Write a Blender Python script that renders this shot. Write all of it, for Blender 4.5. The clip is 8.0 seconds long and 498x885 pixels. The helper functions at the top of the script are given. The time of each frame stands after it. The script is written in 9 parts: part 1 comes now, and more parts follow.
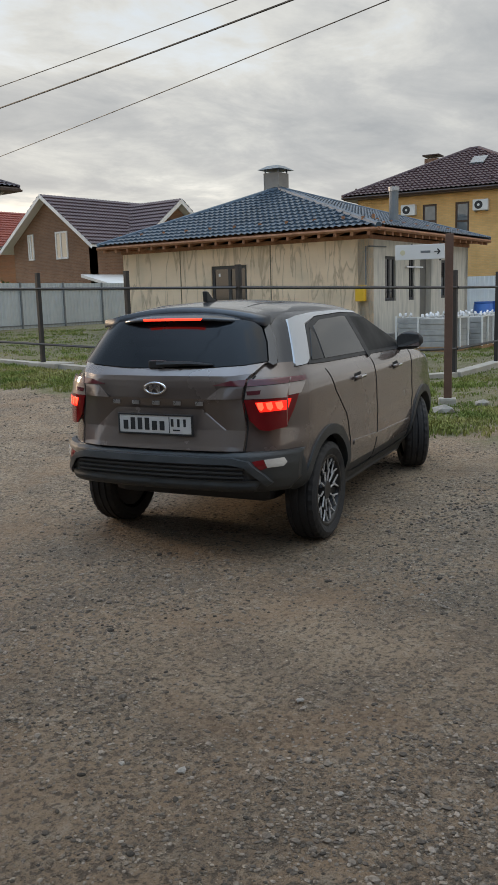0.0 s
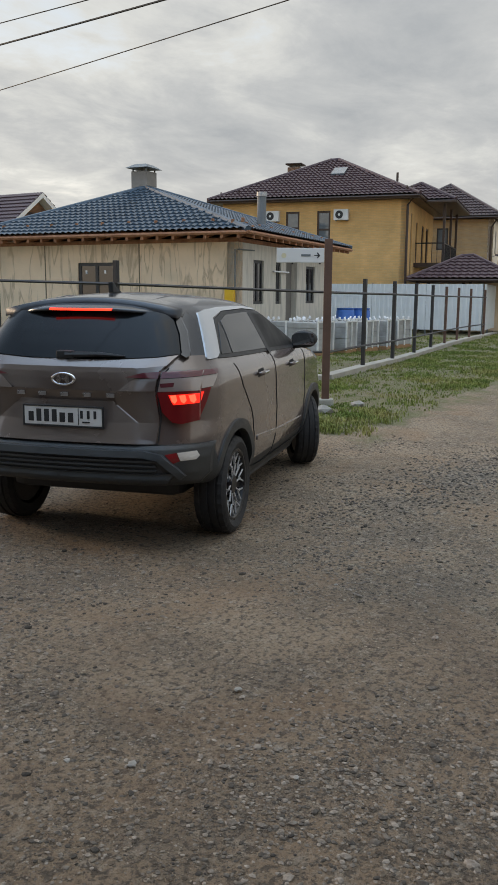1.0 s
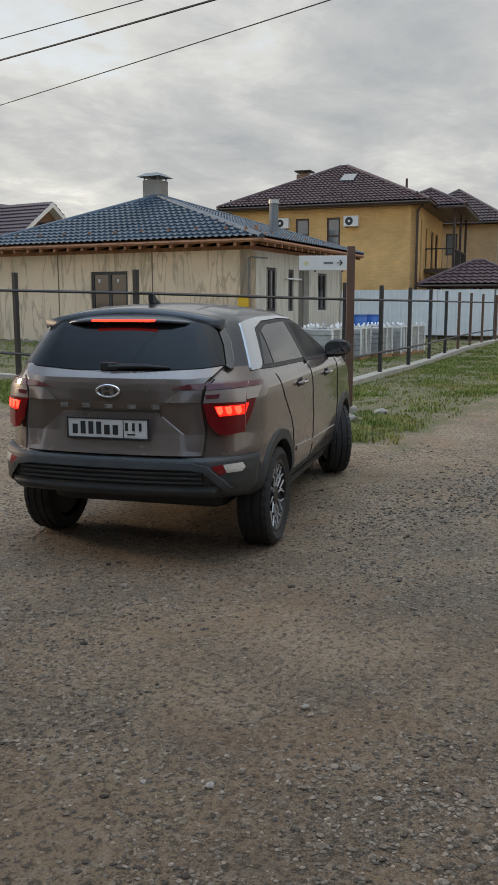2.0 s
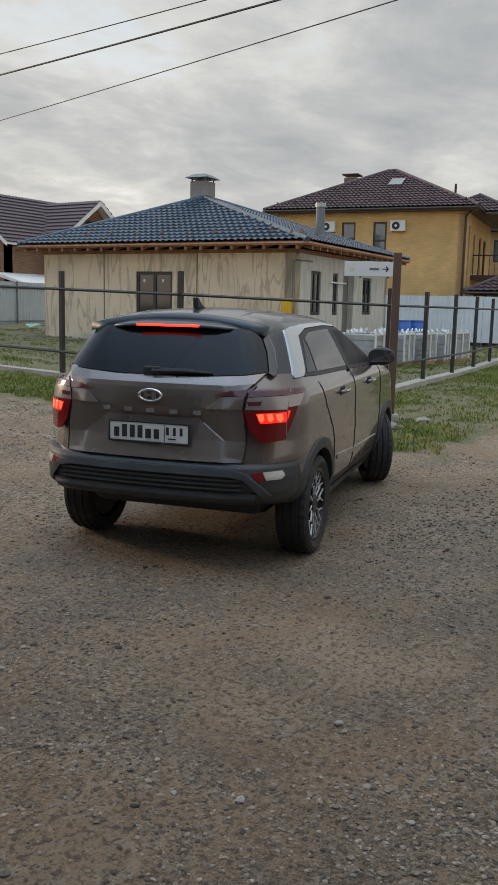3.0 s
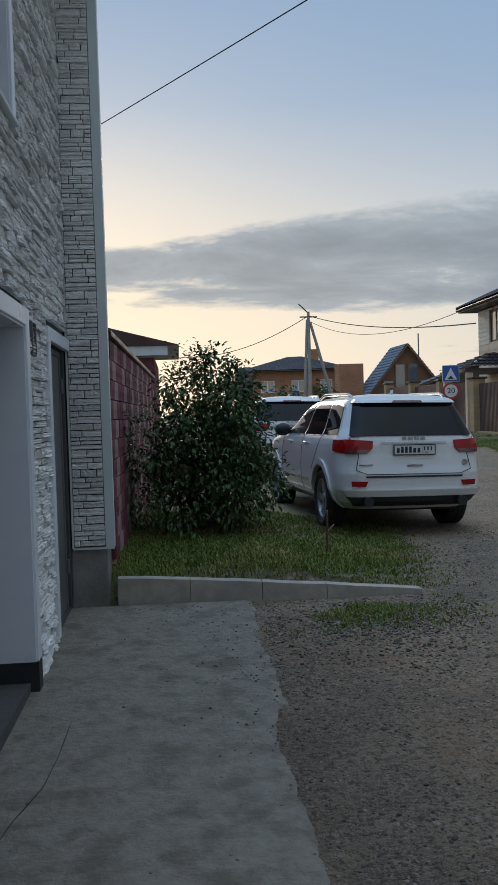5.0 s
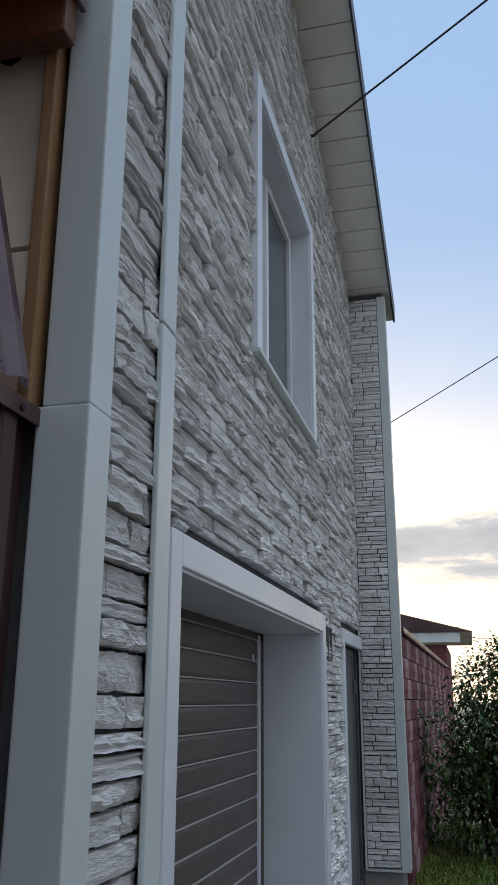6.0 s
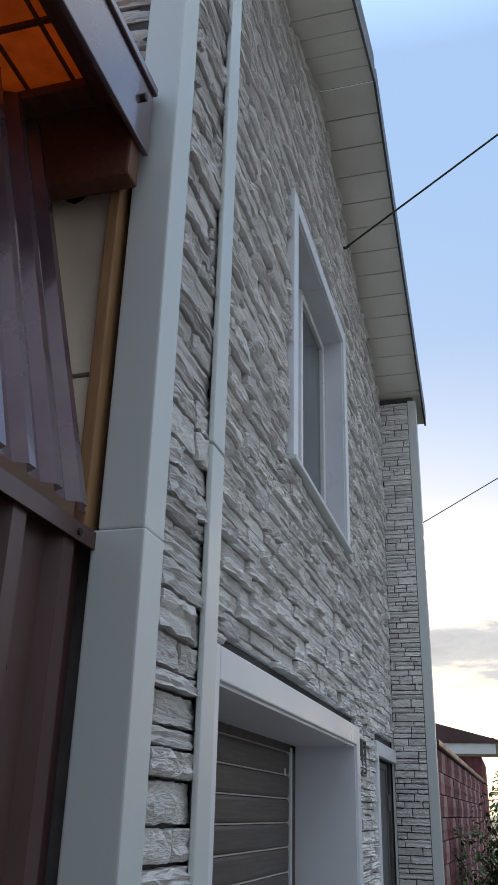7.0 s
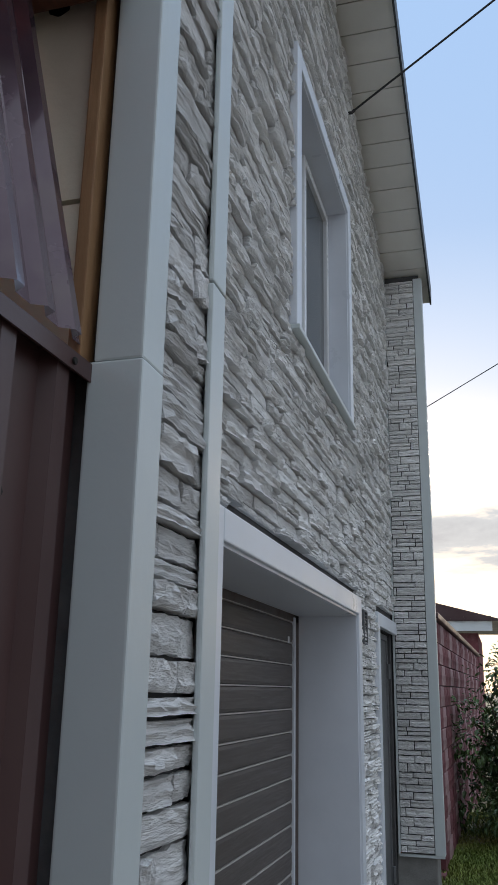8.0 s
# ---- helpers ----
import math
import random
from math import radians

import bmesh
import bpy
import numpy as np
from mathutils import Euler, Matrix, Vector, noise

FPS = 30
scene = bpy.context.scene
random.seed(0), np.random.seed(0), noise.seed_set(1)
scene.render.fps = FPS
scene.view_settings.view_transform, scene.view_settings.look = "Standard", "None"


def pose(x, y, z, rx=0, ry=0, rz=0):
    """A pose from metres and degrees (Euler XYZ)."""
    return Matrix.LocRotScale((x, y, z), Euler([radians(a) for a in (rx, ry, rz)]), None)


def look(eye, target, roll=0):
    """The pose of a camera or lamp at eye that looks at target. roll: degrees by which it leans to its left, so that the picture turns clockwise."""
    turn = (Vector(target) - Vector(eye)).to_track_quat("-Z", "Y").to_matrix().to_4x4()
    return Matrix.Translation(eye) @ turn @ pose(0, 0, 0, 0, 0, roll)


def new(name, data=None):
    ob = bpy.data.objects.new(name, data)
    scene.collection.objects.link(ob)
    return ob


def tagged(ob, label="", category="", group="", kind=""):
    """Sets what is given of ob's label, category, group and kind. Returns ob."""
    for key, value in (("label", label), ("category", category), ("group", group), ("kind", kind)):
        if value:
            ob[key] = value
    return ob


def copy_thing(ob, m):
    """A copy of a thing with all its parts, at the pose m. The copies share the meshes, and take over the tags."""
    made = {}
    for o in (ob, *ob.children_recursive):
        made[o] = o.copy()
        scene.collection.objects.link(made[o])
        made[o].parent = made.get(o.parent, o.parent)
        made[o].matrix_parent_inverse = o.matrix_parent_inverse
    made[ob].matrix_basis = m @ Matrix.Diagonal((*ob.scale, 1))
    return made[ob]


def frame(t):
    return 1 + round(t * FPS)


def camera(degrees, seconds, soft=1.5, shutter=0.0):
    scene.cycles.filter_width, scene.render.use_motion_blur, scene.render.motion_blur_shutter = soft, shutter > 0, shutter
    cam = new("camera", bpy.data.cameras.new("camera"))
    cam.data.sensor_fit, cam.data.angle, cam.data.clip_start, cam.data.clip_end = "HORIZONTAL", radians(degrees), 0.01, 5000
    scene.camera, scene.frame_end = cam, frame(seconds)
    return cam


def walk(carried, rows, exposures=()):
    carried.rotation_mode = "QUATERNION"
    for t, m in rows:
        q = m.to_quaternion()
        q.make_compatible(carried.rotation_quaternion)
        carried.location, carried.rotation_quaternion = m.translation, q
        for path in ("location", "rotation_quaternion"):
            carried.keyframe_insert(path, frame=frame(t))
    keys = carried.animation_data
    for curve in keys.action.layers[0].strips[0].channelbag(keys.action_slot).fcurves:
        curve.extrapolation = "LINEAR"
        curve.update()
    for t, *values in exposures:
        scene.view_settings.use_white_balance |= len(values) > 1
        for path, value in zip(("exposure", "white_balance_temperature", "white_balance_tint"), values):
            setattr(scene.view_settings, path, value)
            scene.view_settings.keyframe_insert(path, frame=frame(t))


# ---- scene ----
EXPOSURES = [(0.0, 1.44, 8200, 15), (3.6, 1.34, 8200, 15), (4.05, 1.08, 7700, 13), (4.5, 0.58, 6700, 10), (5.2, 0.58, 6450, 10), (6.3, 1.30, 6900, 15), (8.0, 1.30, 6950, 15)]
cam = camera(32.79, 8.0, soft=0.85)
PATH = [
    (0.0, 0.108, -0.063, 1.627, -51.16, -9.73, 1.59),
    (0.3, 0.052, 0.036, 1.592, -54.85, -9.68, 1.75),
    (0.5, 0.014, 0.102, 1.574, -57.84, -9.50, 1.76),
    (1.0, -0.078, 0.218, 1.574, -60.61, -9.66, -0.46),
    (1.2, -0.121, 0.287, 1.576, -61.14, -9.66, 0.36),
    (2.3, -0.154, 0.463, 1.609, -59.37, -8.98, -0.41),
    (2.5, -0.141, 0.466, 1.621, -58.33, -9.12, -0.59),
    (3.0, -0.135, 0.470, 1.627, -57.35, -9.15, -1.31),
    (3.5, -0.149, 0.477, 1.634, -56.08, -9.15, -1.21),
    (3.7, -0.184, 0.510, 1.657, -52.04, -9.04, -0.98),
    (4.0, -0.255, 0.564, 1.683, -39.73, -6.60, 0.11),
    (4.2, -0.300, 0.580, 1.689, -31.23, -4.78, 0.50),
    (4.5, -0.289, 0.631, 1.697, -20.35, -3.43, 0.56),
    (5.0, -0.352, 0.668, 1.718, -4.74, -1.85, 1.74),
    (5.2, -0.365, 0.662, 1.755, 1.39, 3.08, 1.84),
    (6.3, -0.387, 0.552, 1.920, 15.38, 19.74, -0.56),
    (6.5, -0.392, 0.540, 1.928, 15.60, 21.57, -0.75),
    (7.0, -0.414, 0.536, 1.930, 15.69, 23.48, -1.40),
    (7.5, -0.427, 0.548, 1.920, 15.82, 23.60, -1.50),
    (8.0, -0.439, 0.627, 1.858, 16.00, 16.17, -1.02),
]
walk(cam, [(t, pose(x, y, z, 90 + pitch, roll, yaw)) for t, x, y, z, yaw, pitch, roll in PATH], EXPOSURES)

# ---- sky and light ----
def build_world():
    w = bpy.data.worlds.new("evening_sky")
    scene.world = w
    w.use_nodes = True
    nt = w.node_tree
    nt.nodes.clear()
    N, L = nt.nodes.new, nt.links.new
    out, bg = N("ShaderNodeOutputWorld"), N("ShaderNodeBackground")
    sky = N("ShaderNodeTexSky")
    sky.sky_type = "NISHITA"
    sky.sun_disc = False
    sky.sun_elevation = radians(7)
    sky.sun_rotation = radians(-8)
    sky.air_density, sky.dust_density, sky.ozone_density = 1.0, 1.6, 1.5
    tc = N("ShaderNodeTexCoord")
    sep = N("ShaderNodeSeparateXYZ")
    L(tc.outputs["Generated"], sep.inputs[0])

    def math_node(op, a, b=None, clamp=False):
        m = N("ShaderNodeMath")
        m.operation, m.use_clamp = op, clamp
        for i, v in enumerate((a, b)):
            if v is None:
                continue
            if isinstance(v, (int, float)):
                m.inputs[i].default_value = v
            else:
                L(v, m.inputs[i])
        return m.outputs[0]

    # cloud layer: direction projected on a high plane
    zc = math_node("MAXIMUM", sep.outputs[2], 0.0)
    zz = math_node("ADD", zc, 0.13)
    u, v = math_node("DIVIDE", sep.outputs[0], zz), math_node("DIVIDE", sep.outputs[1], zz)
    comb = N("ShaderNodeCombineXYZ")
    L(u, comb.inputs[0]), L(v, comb.inputs[1])

    def cloud(scale, detail, rough, offset, distortion=0.0):
        mp = N("ShaderNodeMapping")
        mp.inputs["Location"].default_value = offset
        mp.inputs["Scale"].default_value = (0.8, 1.0, 1.0)
        L(comb.outputs[0], mp.inputs[0])
        n = N("ShaderNodeTexNoise")
        n.inputs["Scale"].default_value, n.inputs["Detail"].default_value = scale, detail
        n.inputs["Roughness"].default_value, n.inputs["Distortion"].default_value = rough, distortion
        L(mp.outputs[0], n.inputs["Vector"])
        return n.outputs["Fac"]

    def ramp(fac, stops):
        r = N("ShaderNodeValToRGB")
        e = r.color_ramp.elements
        while len(e) < len(stops):
            e.new(0.5)
        for el, (pos, col) in zip(e, stops):
            el.position, el.color = pos, (*col, 1)
        L(fac, r.inputs[0])
        return r.outputs[0]

    def mix(fac, a, b, mode="MIX"):
        m = N("ShaderNodeMix")
        m.data_type, m.blend_type = "RGBA", mode
        for sock, val in ((m.inputs["Factor"], fac), (m.inputs["A"], a), (m.inputs["B"], b)):
            if isinstance(val, (int, float)):
                sock.default_value = val
            elif isinstance(val, tuple):
                sock.default_value = (*val, 1)
            else:
                L(val, sock)
        return m.outputs["Result"]

    # how near a direction is to the sunset (0 away, 1 towards +y)
    horiz = N("ShaderNodeVectorMath")
    horiz.operation = "DOT_PRODUCT"
    L(tc.outputs["Generated"], horiz.inputs[0])
    horiz.inputs[1].default_value = (-0.12, 0.99, 0.0)
    west = math_node("POWER", math_node("MAXIMUM", horiz.outputs["Value"], 0.0), 6.0)
    # clear sky: Nishita, softened by an evening haze
    clear = mix(0.985, sky.outputs[0], ramp(sep.outputs[2], [(0.0, SKY_LOW), (0.16, SKY_MID), (0.5, SKY_TOP), (1.0, SKY_TOP)]))
    low = ramp(sep.outputs[2], [(0.0, (0.7, 0.7, 0.7)), (0.14, (0.9, 0.9, 0.9)), (0.34, (0, 0, 0)), (1.0, (0, 0, 0))])
    glow = math_node("MULTIPLY", west, low)
    clear = mix(glow, clear, SUNSET)
    # clouds: thick towards +x, thin towards the sunset
    big = cloud(0.80, 10.0, 0.60, (3.1, 0.4, 0.0), 0.3)
    fine = cloud(2.3, 9.0, 0.62, (1.7, 5.2, 2.0), 0.4)
    dens = math_node("ADD", math_node("MULTIPLY", big, 0.56), math_node("MULTIPLY", fine, 0.44))
    east = math_node("MULTIPLY", sep.outputs[0], 0.15)
    # towards the sunset the sky is open but for one long bank low down
    bank = ramp(sep.outputs[2], [(0.10, (0, 0, 0)), (0.13, (1, 1, 1)), (0.185, (1, 1, 1)), (0.25, (0, 0, 0))])
    west_wide = math_node("POWER", math_node("MAXIMUM", horiz.outputs["Value"], 0.0), 2.0)
    open_sky = math_node("MULTIPLY", west_wide, math_node("ADD", math_node("MULTIPLY", bank, 0.345), -0.24))
    cover = math_node("ADD", math_node("ADD", dens, east), open_sky)
    mask = ramp(cover, [(0.45, (0, 0, 0)), (0.54, (1, 1, 1))])
    shade = ramp(cover, [(0.45, CLOUD_EDGE), (0.54, CLOUD_LIGHT), (0.62, CLOUD_MID), (0.74, CLOUD_DARK)])
    shade = mix(math_node("MULTIPLY", glow, 0.12), shade, SUNSET)
    col = mix(math_node("MULTIPLY", mask, 0.92), clear, shade)
    # an overcast evening sky is brighter overhead than low down
    zen = N("ShaderNodeMapRange")
    for i, val in zip((1, 2, 3, 4), (0.74, 1.0, 1.0, 3.6)):
        zen.inputs[i].default_value = val
    L(sep.outputs[2], zen.inputs[0])
    lift = N("ShaderNodeMapRange")
    for i, val in zip((1, 2, 3, 4), (0.28, 0.72, 1.0, 1.15)):
        lift.inputs[i].default_value = val
    L(sep.outputs[2], lift.inputs[0])
    dome = math_node("MULTIPLY", zen.outputs[0], lift.outputs[0])
    grey = N("ShaderNodeCombineXYZ")
    for i in range(3):
        L(dome, grey.inputs[i])
    col = mix(1.0, col, grey.outputs[0], "MULTIPLY")
    L(col, bg.inputs["Color"])
    bg.inputs["Strength"].default_value = SKY_STRENGTH
    L(bg.outputs[0], out.inputs[0])


SKY_STRENGTH = 1.0
SKY_LOW, SKY_MID, SKY_TOP = (0.40, 0.385, 0.36), (0.255, 0.312, 0.378), (0.122, 0.200, 0.318)
SUNSET = (0.66, 0.56, 0.425)
CLOUD_EDGE, CLOUD_LIGHT = (0.249, 0.294, 0.333), (0.228, 0.267, 0.301)
CLOUD_MID, CLOUD_DARK = (0.173, 0.206, 0.242), (0.124, 0.153, 0.188)
build_world()
sun_data = bpy.data.lights.new("sun", "SUN")
sun_data.energy, sun_data.angle, sun_data.color = 0.5, radians(12), (1.0, 0.86, 0.70)
sun = new("sun", sun_data)
sun.matrix_world = look((-2, 30, 8), (0, 0, 0))

# ---- materials ----
def surf(name, c1, c2=None, scale=4.0, rough=0.7, metal=0.0, bump=0.0, bscale=40.0, c3=None, scale3=0.6, amount3=0.4,
         spec=0.5, coat=0.0, rand=0.0, stretch=(1, 1, 1), rvar=0.1, island=False, dist=0.01):
    """A procedural surface: two colours by noise, a third in large stains, roughness variation and fine relief."""
    m = bpy.data.materials.new(name)
    m.use_nodes = True
    nt = m.node_tree
    b = nt.nodes["Principled BSDF"]
    N, L = nt.nodes.new, nt.links.new
    tc, mp = N("ShaderNodeTexCoord"), N("ShaderNodeMapping")
    mp.inputs["Scale"].default_value = stretch
    L(tc.outputs["Object"], mp.inputs[0])

    def noise_node(s, detail=6.0, r=0.6):
        n = N("ShaderNodeTexNoise")
        n.inputs["Scale"].default_value, n.inputs["Detail"].default_value, n.inputs["Roughness"].default_value = s, detail, r
        L(mp.outputs[0], n.inputs["Vector"])
        return n

    def mixc(fac, a, bb, mode="MIX"):
        x = N("ShaderNodeMix")
        x.data_type, x.blend_type = "RGBA", mode
        for sock, val in ((x.inputs["Factor"], fac), (x.inputs["A"], a), (x.inputs["B"], bb)):
            if isinstance(val, (int, float)):
                sock.default_value = val
            elif isinstance(val, tuple):
                sock.default_value = (*val[:3], 1)
            else:
                L(val, sock)
        return x.outputs["Result"]

    def spread(fac, lo, hi, a=0.0, z=1.0):
        r = N("ShaderNodeMapRange")
        r.inputs[1].default_value, r.inputs[2].default_value, r.inputs[3].default_value, r.inputs[4].default_value = lo, hi, a, z
        L(fac, r.inputs[0])
        return r.outputs[0]

    n1 = noise_node(scale)
    col = mixc(spread(n1.outputs["Fac"], 0.35, 0.65), c1, c2 or c1)
    if c3:
        n3 = noise_node(scale3, 5.0, 0.55)
        col = mixc(spread(n3.outputs["Fac"], 0.48, 0.66, 0.0, amount3), col, c3)
    if rand:
        if island:
            g = N("ShaderNodeNewGeometry")
            src = g.outputs["Random Per Island"]
        else:
            g = N("ShaderNodeObjectInfo")
            src = g.outputs["Random"]
        hsv = N("ShaderNodeHueSaturation")
        L(spread(src, 0, 1, 1 - rand, 1 + rand), hsv.inputs["Value"])
        L(col, hsv.inputs["Color"])
        col = hsv.outputs[0]
    L(col, b.inputs["Base Color"])
    L(spread(n1.outputs["Fac"], 0.3, 0.7, max(0.02, rough - rvar), min(1, rough + rvar)), b.inputs["Roughness"])
    b.inputs["Metallic"].default_value = metal
    b.inputs["Specular IOR Level"].default_value = spec
    b.inputs["Coat Weight"].default_value = coat
    b.inputs["Coat Roughness"].default_value = 0.05
    if bump:
        nb = noise_node(bscale, 8.0, 0.65)
        bp = N("ShaderNodeBump")
        bp.inputs["Strength"].default_value, bp.inputs["Distance"].default_value = bump, dist
        L(nb.outputs["Fac"], bp.inputs["Height"])
        L(bp.outputs[0], b.inputs["Normal"])
    return m


def glass(name, tint=(0.9, 0.95, 0.95), rough=0.02, dark=0.0):
    m = bpy.data.materials.new(name)
    m.use_nodes = True
    b = m.node_tree.nodes["Principled BSDF"]
    b.inputs["Base Color"].default_value = (*tint, 1)
    b.inputs["Roughness"].default_value = rough
    b.inputs["Transmission Weight"].default_value = 1.0 - dark
    b.inputs["IOR"].default_value = 1.45
    return m


def lamp_mat(name, color, strength, base=(0.3, 0.02, 0.02)):
    m = bpy.data.materials.new(name)
    m.use_nodes = True
    b = m.node_tree.nodes["Principled BSDF"]
    b.inputs["Base Color"].default_value = (*base, 1)
    b.inputs["Roughness"].default_value = 0.15
    b.inputs["Emission Color"].default_value = (*color, 1)
    b.inputs["Emission Strength"].default_value = strength
    return m


def translucent(name, c1, c2):
    m = surf(name, c1, c2, 14, 0.6, bump=0.2, bscale=20, c3=tuple(v * 0.5 for v in c2), scale3=6)
    nt = m.node_tree
    b, out = nt.nodes["Principled BSDF"], nt.nodes["Material Output"]
    t, mx = nt.nodes.new("ShaderNodeBsdfTranslucent"), nt.nodes.new("ShaderNodeMixShader")
    nt.links.new(b.inputs["Base Color"].links[0].from_socket, t.inputs["Color"])
    mx.inputs[0].default_value = 0.6
    nt.links.new(b.outputs[0], mx.inputs[1])
    nt.links.new(t.outputs[0], mx.inputs[2])
    nt.links.new(mx.outputs[0], out.inputs["Surface"])
    return m


M_STONE = surf("split_stone", (0.80, 0.80, 0.79), (0.90, 0.90, 0.89), 3, 0.85, bump=0.7, bscale=5, c3=(0.62, 0.62, 0.62), scale3=2.2, amount3=0.5, rand=0.12, dist=0.03, stretch=(1, 1, 2.2))
# c3: flat darker streaks, for mottled stone and for shaded undersides of the stones
M_STONE_FAR = surf("split_stone_joined", (0.80, 0.80, 0.79), (0.91, 0.91, 0.90), 12, 0.85, bump=0.9, bscale=26, c3=(0.64, 0.64, 0.64), scale3=9.0, amount3=0.55, rand=0.14, island=True, dist=0.02, stretch=(1, 1, 3.5))
M_MORTAR = surf("dark_joint", (0.06, 0.06, 0.062), (0.09, 0.09, 0.09), 20, 0.9, bump=0.4)
M_TRIM = surf("grey_plastic_trim", (0.60, 0.66, 0.66), (0.63, 0.69, 0.69), 3, 0.38, c3=(0.54, 0.59, 0.62), scale3=1.2, amount3=0.35, bump=0.05, bscale=60)
M_TRIM_LIGHT = surf("pale_metal_trim", (0.74, 0.78, 0.84), (0.78, 0.82, 0.88), 3, 0.35, c3=(0.66, 0.70, 0.74), scale3=2, amount3=0.3, bump=0.05)
M_WHITE_PVC = surf("white_pvc", (0.80, 0.82, 0.84), (0.76, 0.78, 0.80), 5, 0.3)
M_SOFFIT = surf("cream_soffit", (0.80, 0.79, 0.74), (0.84, 0.83, 0.78), 3, 0.5, c3=(0.56, 0.55, 0.50), scale3=1.5, bump=0.05)
M_GARAGE = surf("brown_sectional_door", (0.085, 0.068, 0.062), (0.10, 0.082, 0.075), 4, 0.42, stretch=(1, 1, 30), bump=0.15, bscale=30, c3=(0.13, 0.11, 0.10), scale3=1.5, amount3=0.4)
M_SEAM = surf("pale_door_seam", (0.55, 0.52, 0.50), (0.48, 0.45, 0.43), 6, 0.5)
M_DARK_DOOR = surf("dark_grey_steel", (0.10, 0.105, 0.11), (0.14, 0.145, 0.15), 6, 0.45, bump=0.1)
M_BLACK = surf("black_plastic", (0.018, 0.019, 0.02), (0.03, 0.031, 0.033), 8, 0.55, bump=0.1, bscale=200)
M_SLAB = surf("worn_drive_concrete", (0.215, 0.193, 0.160), (0.305, 0.278, 0.235), 16, 0.92, bump=1.0, bscale=26, c3=(0.135, 0.116, 0.092), scale3=5.0, amount3=0.75, dist=0.03)
M_CONCRETE = surf("old_concrete", (0.21, 0.205, 0.195), (0.29, 0.285, 0.27), 5, 0.88, bump=0.6, bscale=45, c3=(0.14, 0.135, 0.125), scale3=1.3, amount3=0.8)
M_KERB = surf("kerb_concrete", (0.33, 0.30, 0.255), (0.43, 0.395, 0.34), 9, 0.85, bump=0.4, bscale=50, c3=(0.28, 0.27, 0.24), scale3=2, amount3=0.6)
M_BROWN_STEEL = surf("brown_profiled_steel", (0.075, 0.035, 0.035), (0.095, 0.048, 0.046), 2, 0.36, bump=0.05, bscale=12, c3=(0.12, 0.08, 0.075), scale3=1.2, amount3=0.3)
M_PURPLE_STEEL = surf("brown_roof_steel", (0.12, 0.075, 0.10), (0.16, 0.11, 0.14), 5, 0.22, metal=0.3, coat=0.6, c3=(0.20, 0.16, 0.15), scale3=6, amount3=0.5)
M_OSB = translucent("orange_roof_film", (0.86, 0.31, 0.085), (0.66, 0.21, 0.055))
M_DARK_WOOD = surf("dark_stained_wood", (0.10, 0.035, 0.02), (0.17, 0.06, 0.03), 10, 0.5, stretch=(8, 1, 8), bump=0.2)
M_PINE = surf("pine_timber", (0.30, 0.16, 0.075), (0.42, 0.24, 0.12), 8, 0.6, stretch=(6, 6, 1), bump=0.2, c3=(0.25, 0.12, 0.05), scale3=4)
M_BOARD = surf("beige_cement_board", (0.74, 0.67, 0.54), (0.80, 0.73, 0.60), 5, 0.8, bump=0.15, c3=(0.60, 0.53, 0.42), scale3=2.5, amount3=0.6)
M_RAFTER = surf("rafter_timber", (0.24, 0.095, 0.045), (0.40, 0.19, 0.10), 6, 0.7, bump=0.2)
M_PLASTER = None
M_SLATE_ROOF = surf("slate_blue_metal_tile", (0.040, 0.074, 0.108), (0.056, 0.094, 0.132), 2, 0.34, c3=(0.022, 0.040, 0.060), scale3=0.8)
M_PURPLE_ROOF = surf("wine_metal_tile", (0.072, 0.042, 0.048), (0.094, 0.058, 0.064), 2, 0.45, spec=0.35, c3=(0.05, 0.028, 0.036), scale3=0.8)
M_BROWN_ROOF = surf("dark_brown_metal_tile", (0.054, 0.036, 0.040), (0.076, 0.053, 0.058), 2, 0.35, spec=0.45, c3=(0.04, 0.03, 0.035), scale3=0.8)
M_ANTHRACITE = surf("anthracite_frame", (0.03, 0.031, 0.033), (0.045, 0.046, 0.048), 8, 0.5)
M_BROWN_FRAME = surf("brown_frame", (0.05, 0.028, 0.02), (0.07, 0.04, 0.028), 8, 0.45)
M_BLACK_STEEL = surf("black_painted_steel", (0.016, 0.016, 0.018), (0.026, 0.026, 0.028), 6, 0.5, bump=0.1, c3=(0.06, 0.04, 0.03), scale3=5, amount3=0.3)
M_RUST_POST = surf("brown_painted_post", (0.11, 0.055, 0.038), (0.15, 0.08, 0.055), 5, 0.6, bump=0.15, c3=(0.07, 0.035, 0.025), scale3=3)
M_GREY_SHEET = surf("pale_grey_sheet", (0.42, 0.47, 0.49), (0.47, 0.52, 0.54), 2, 0.42, c3=(0.36, 0.40, 0.41), scale3=0.7, bump=0.05)
M_WHITE_SHEET = surf("white_profiled_sheet", (0.66, 0.70, 0.72), (0.72, 0.76, 0.78), 2, 0.42, c3=(0.56, 0.60, 0.62), scale3=0.6)
M_GREY_STEEL = surf("grey_steel_frame", (0.14, 0.16, 0.17), (0.18, 0.20, 0.21), 4, 0.5)
M_GALV = surf("galvanised_steel", (0.34, 0.35, 0.36), (0.44, 0.45, 0.46), 7, 0.4, metal=0.7, c3=(0.25, 0.25, 0.26), scale3=3)
M_WHITE_PAINT = surf("white_paint", (0.72, 0.72, 0.70), (0.78, 0.78, 0.76), 3, 0.5, c3=(0.62, 0.62, 0.59), scale3=1.5)
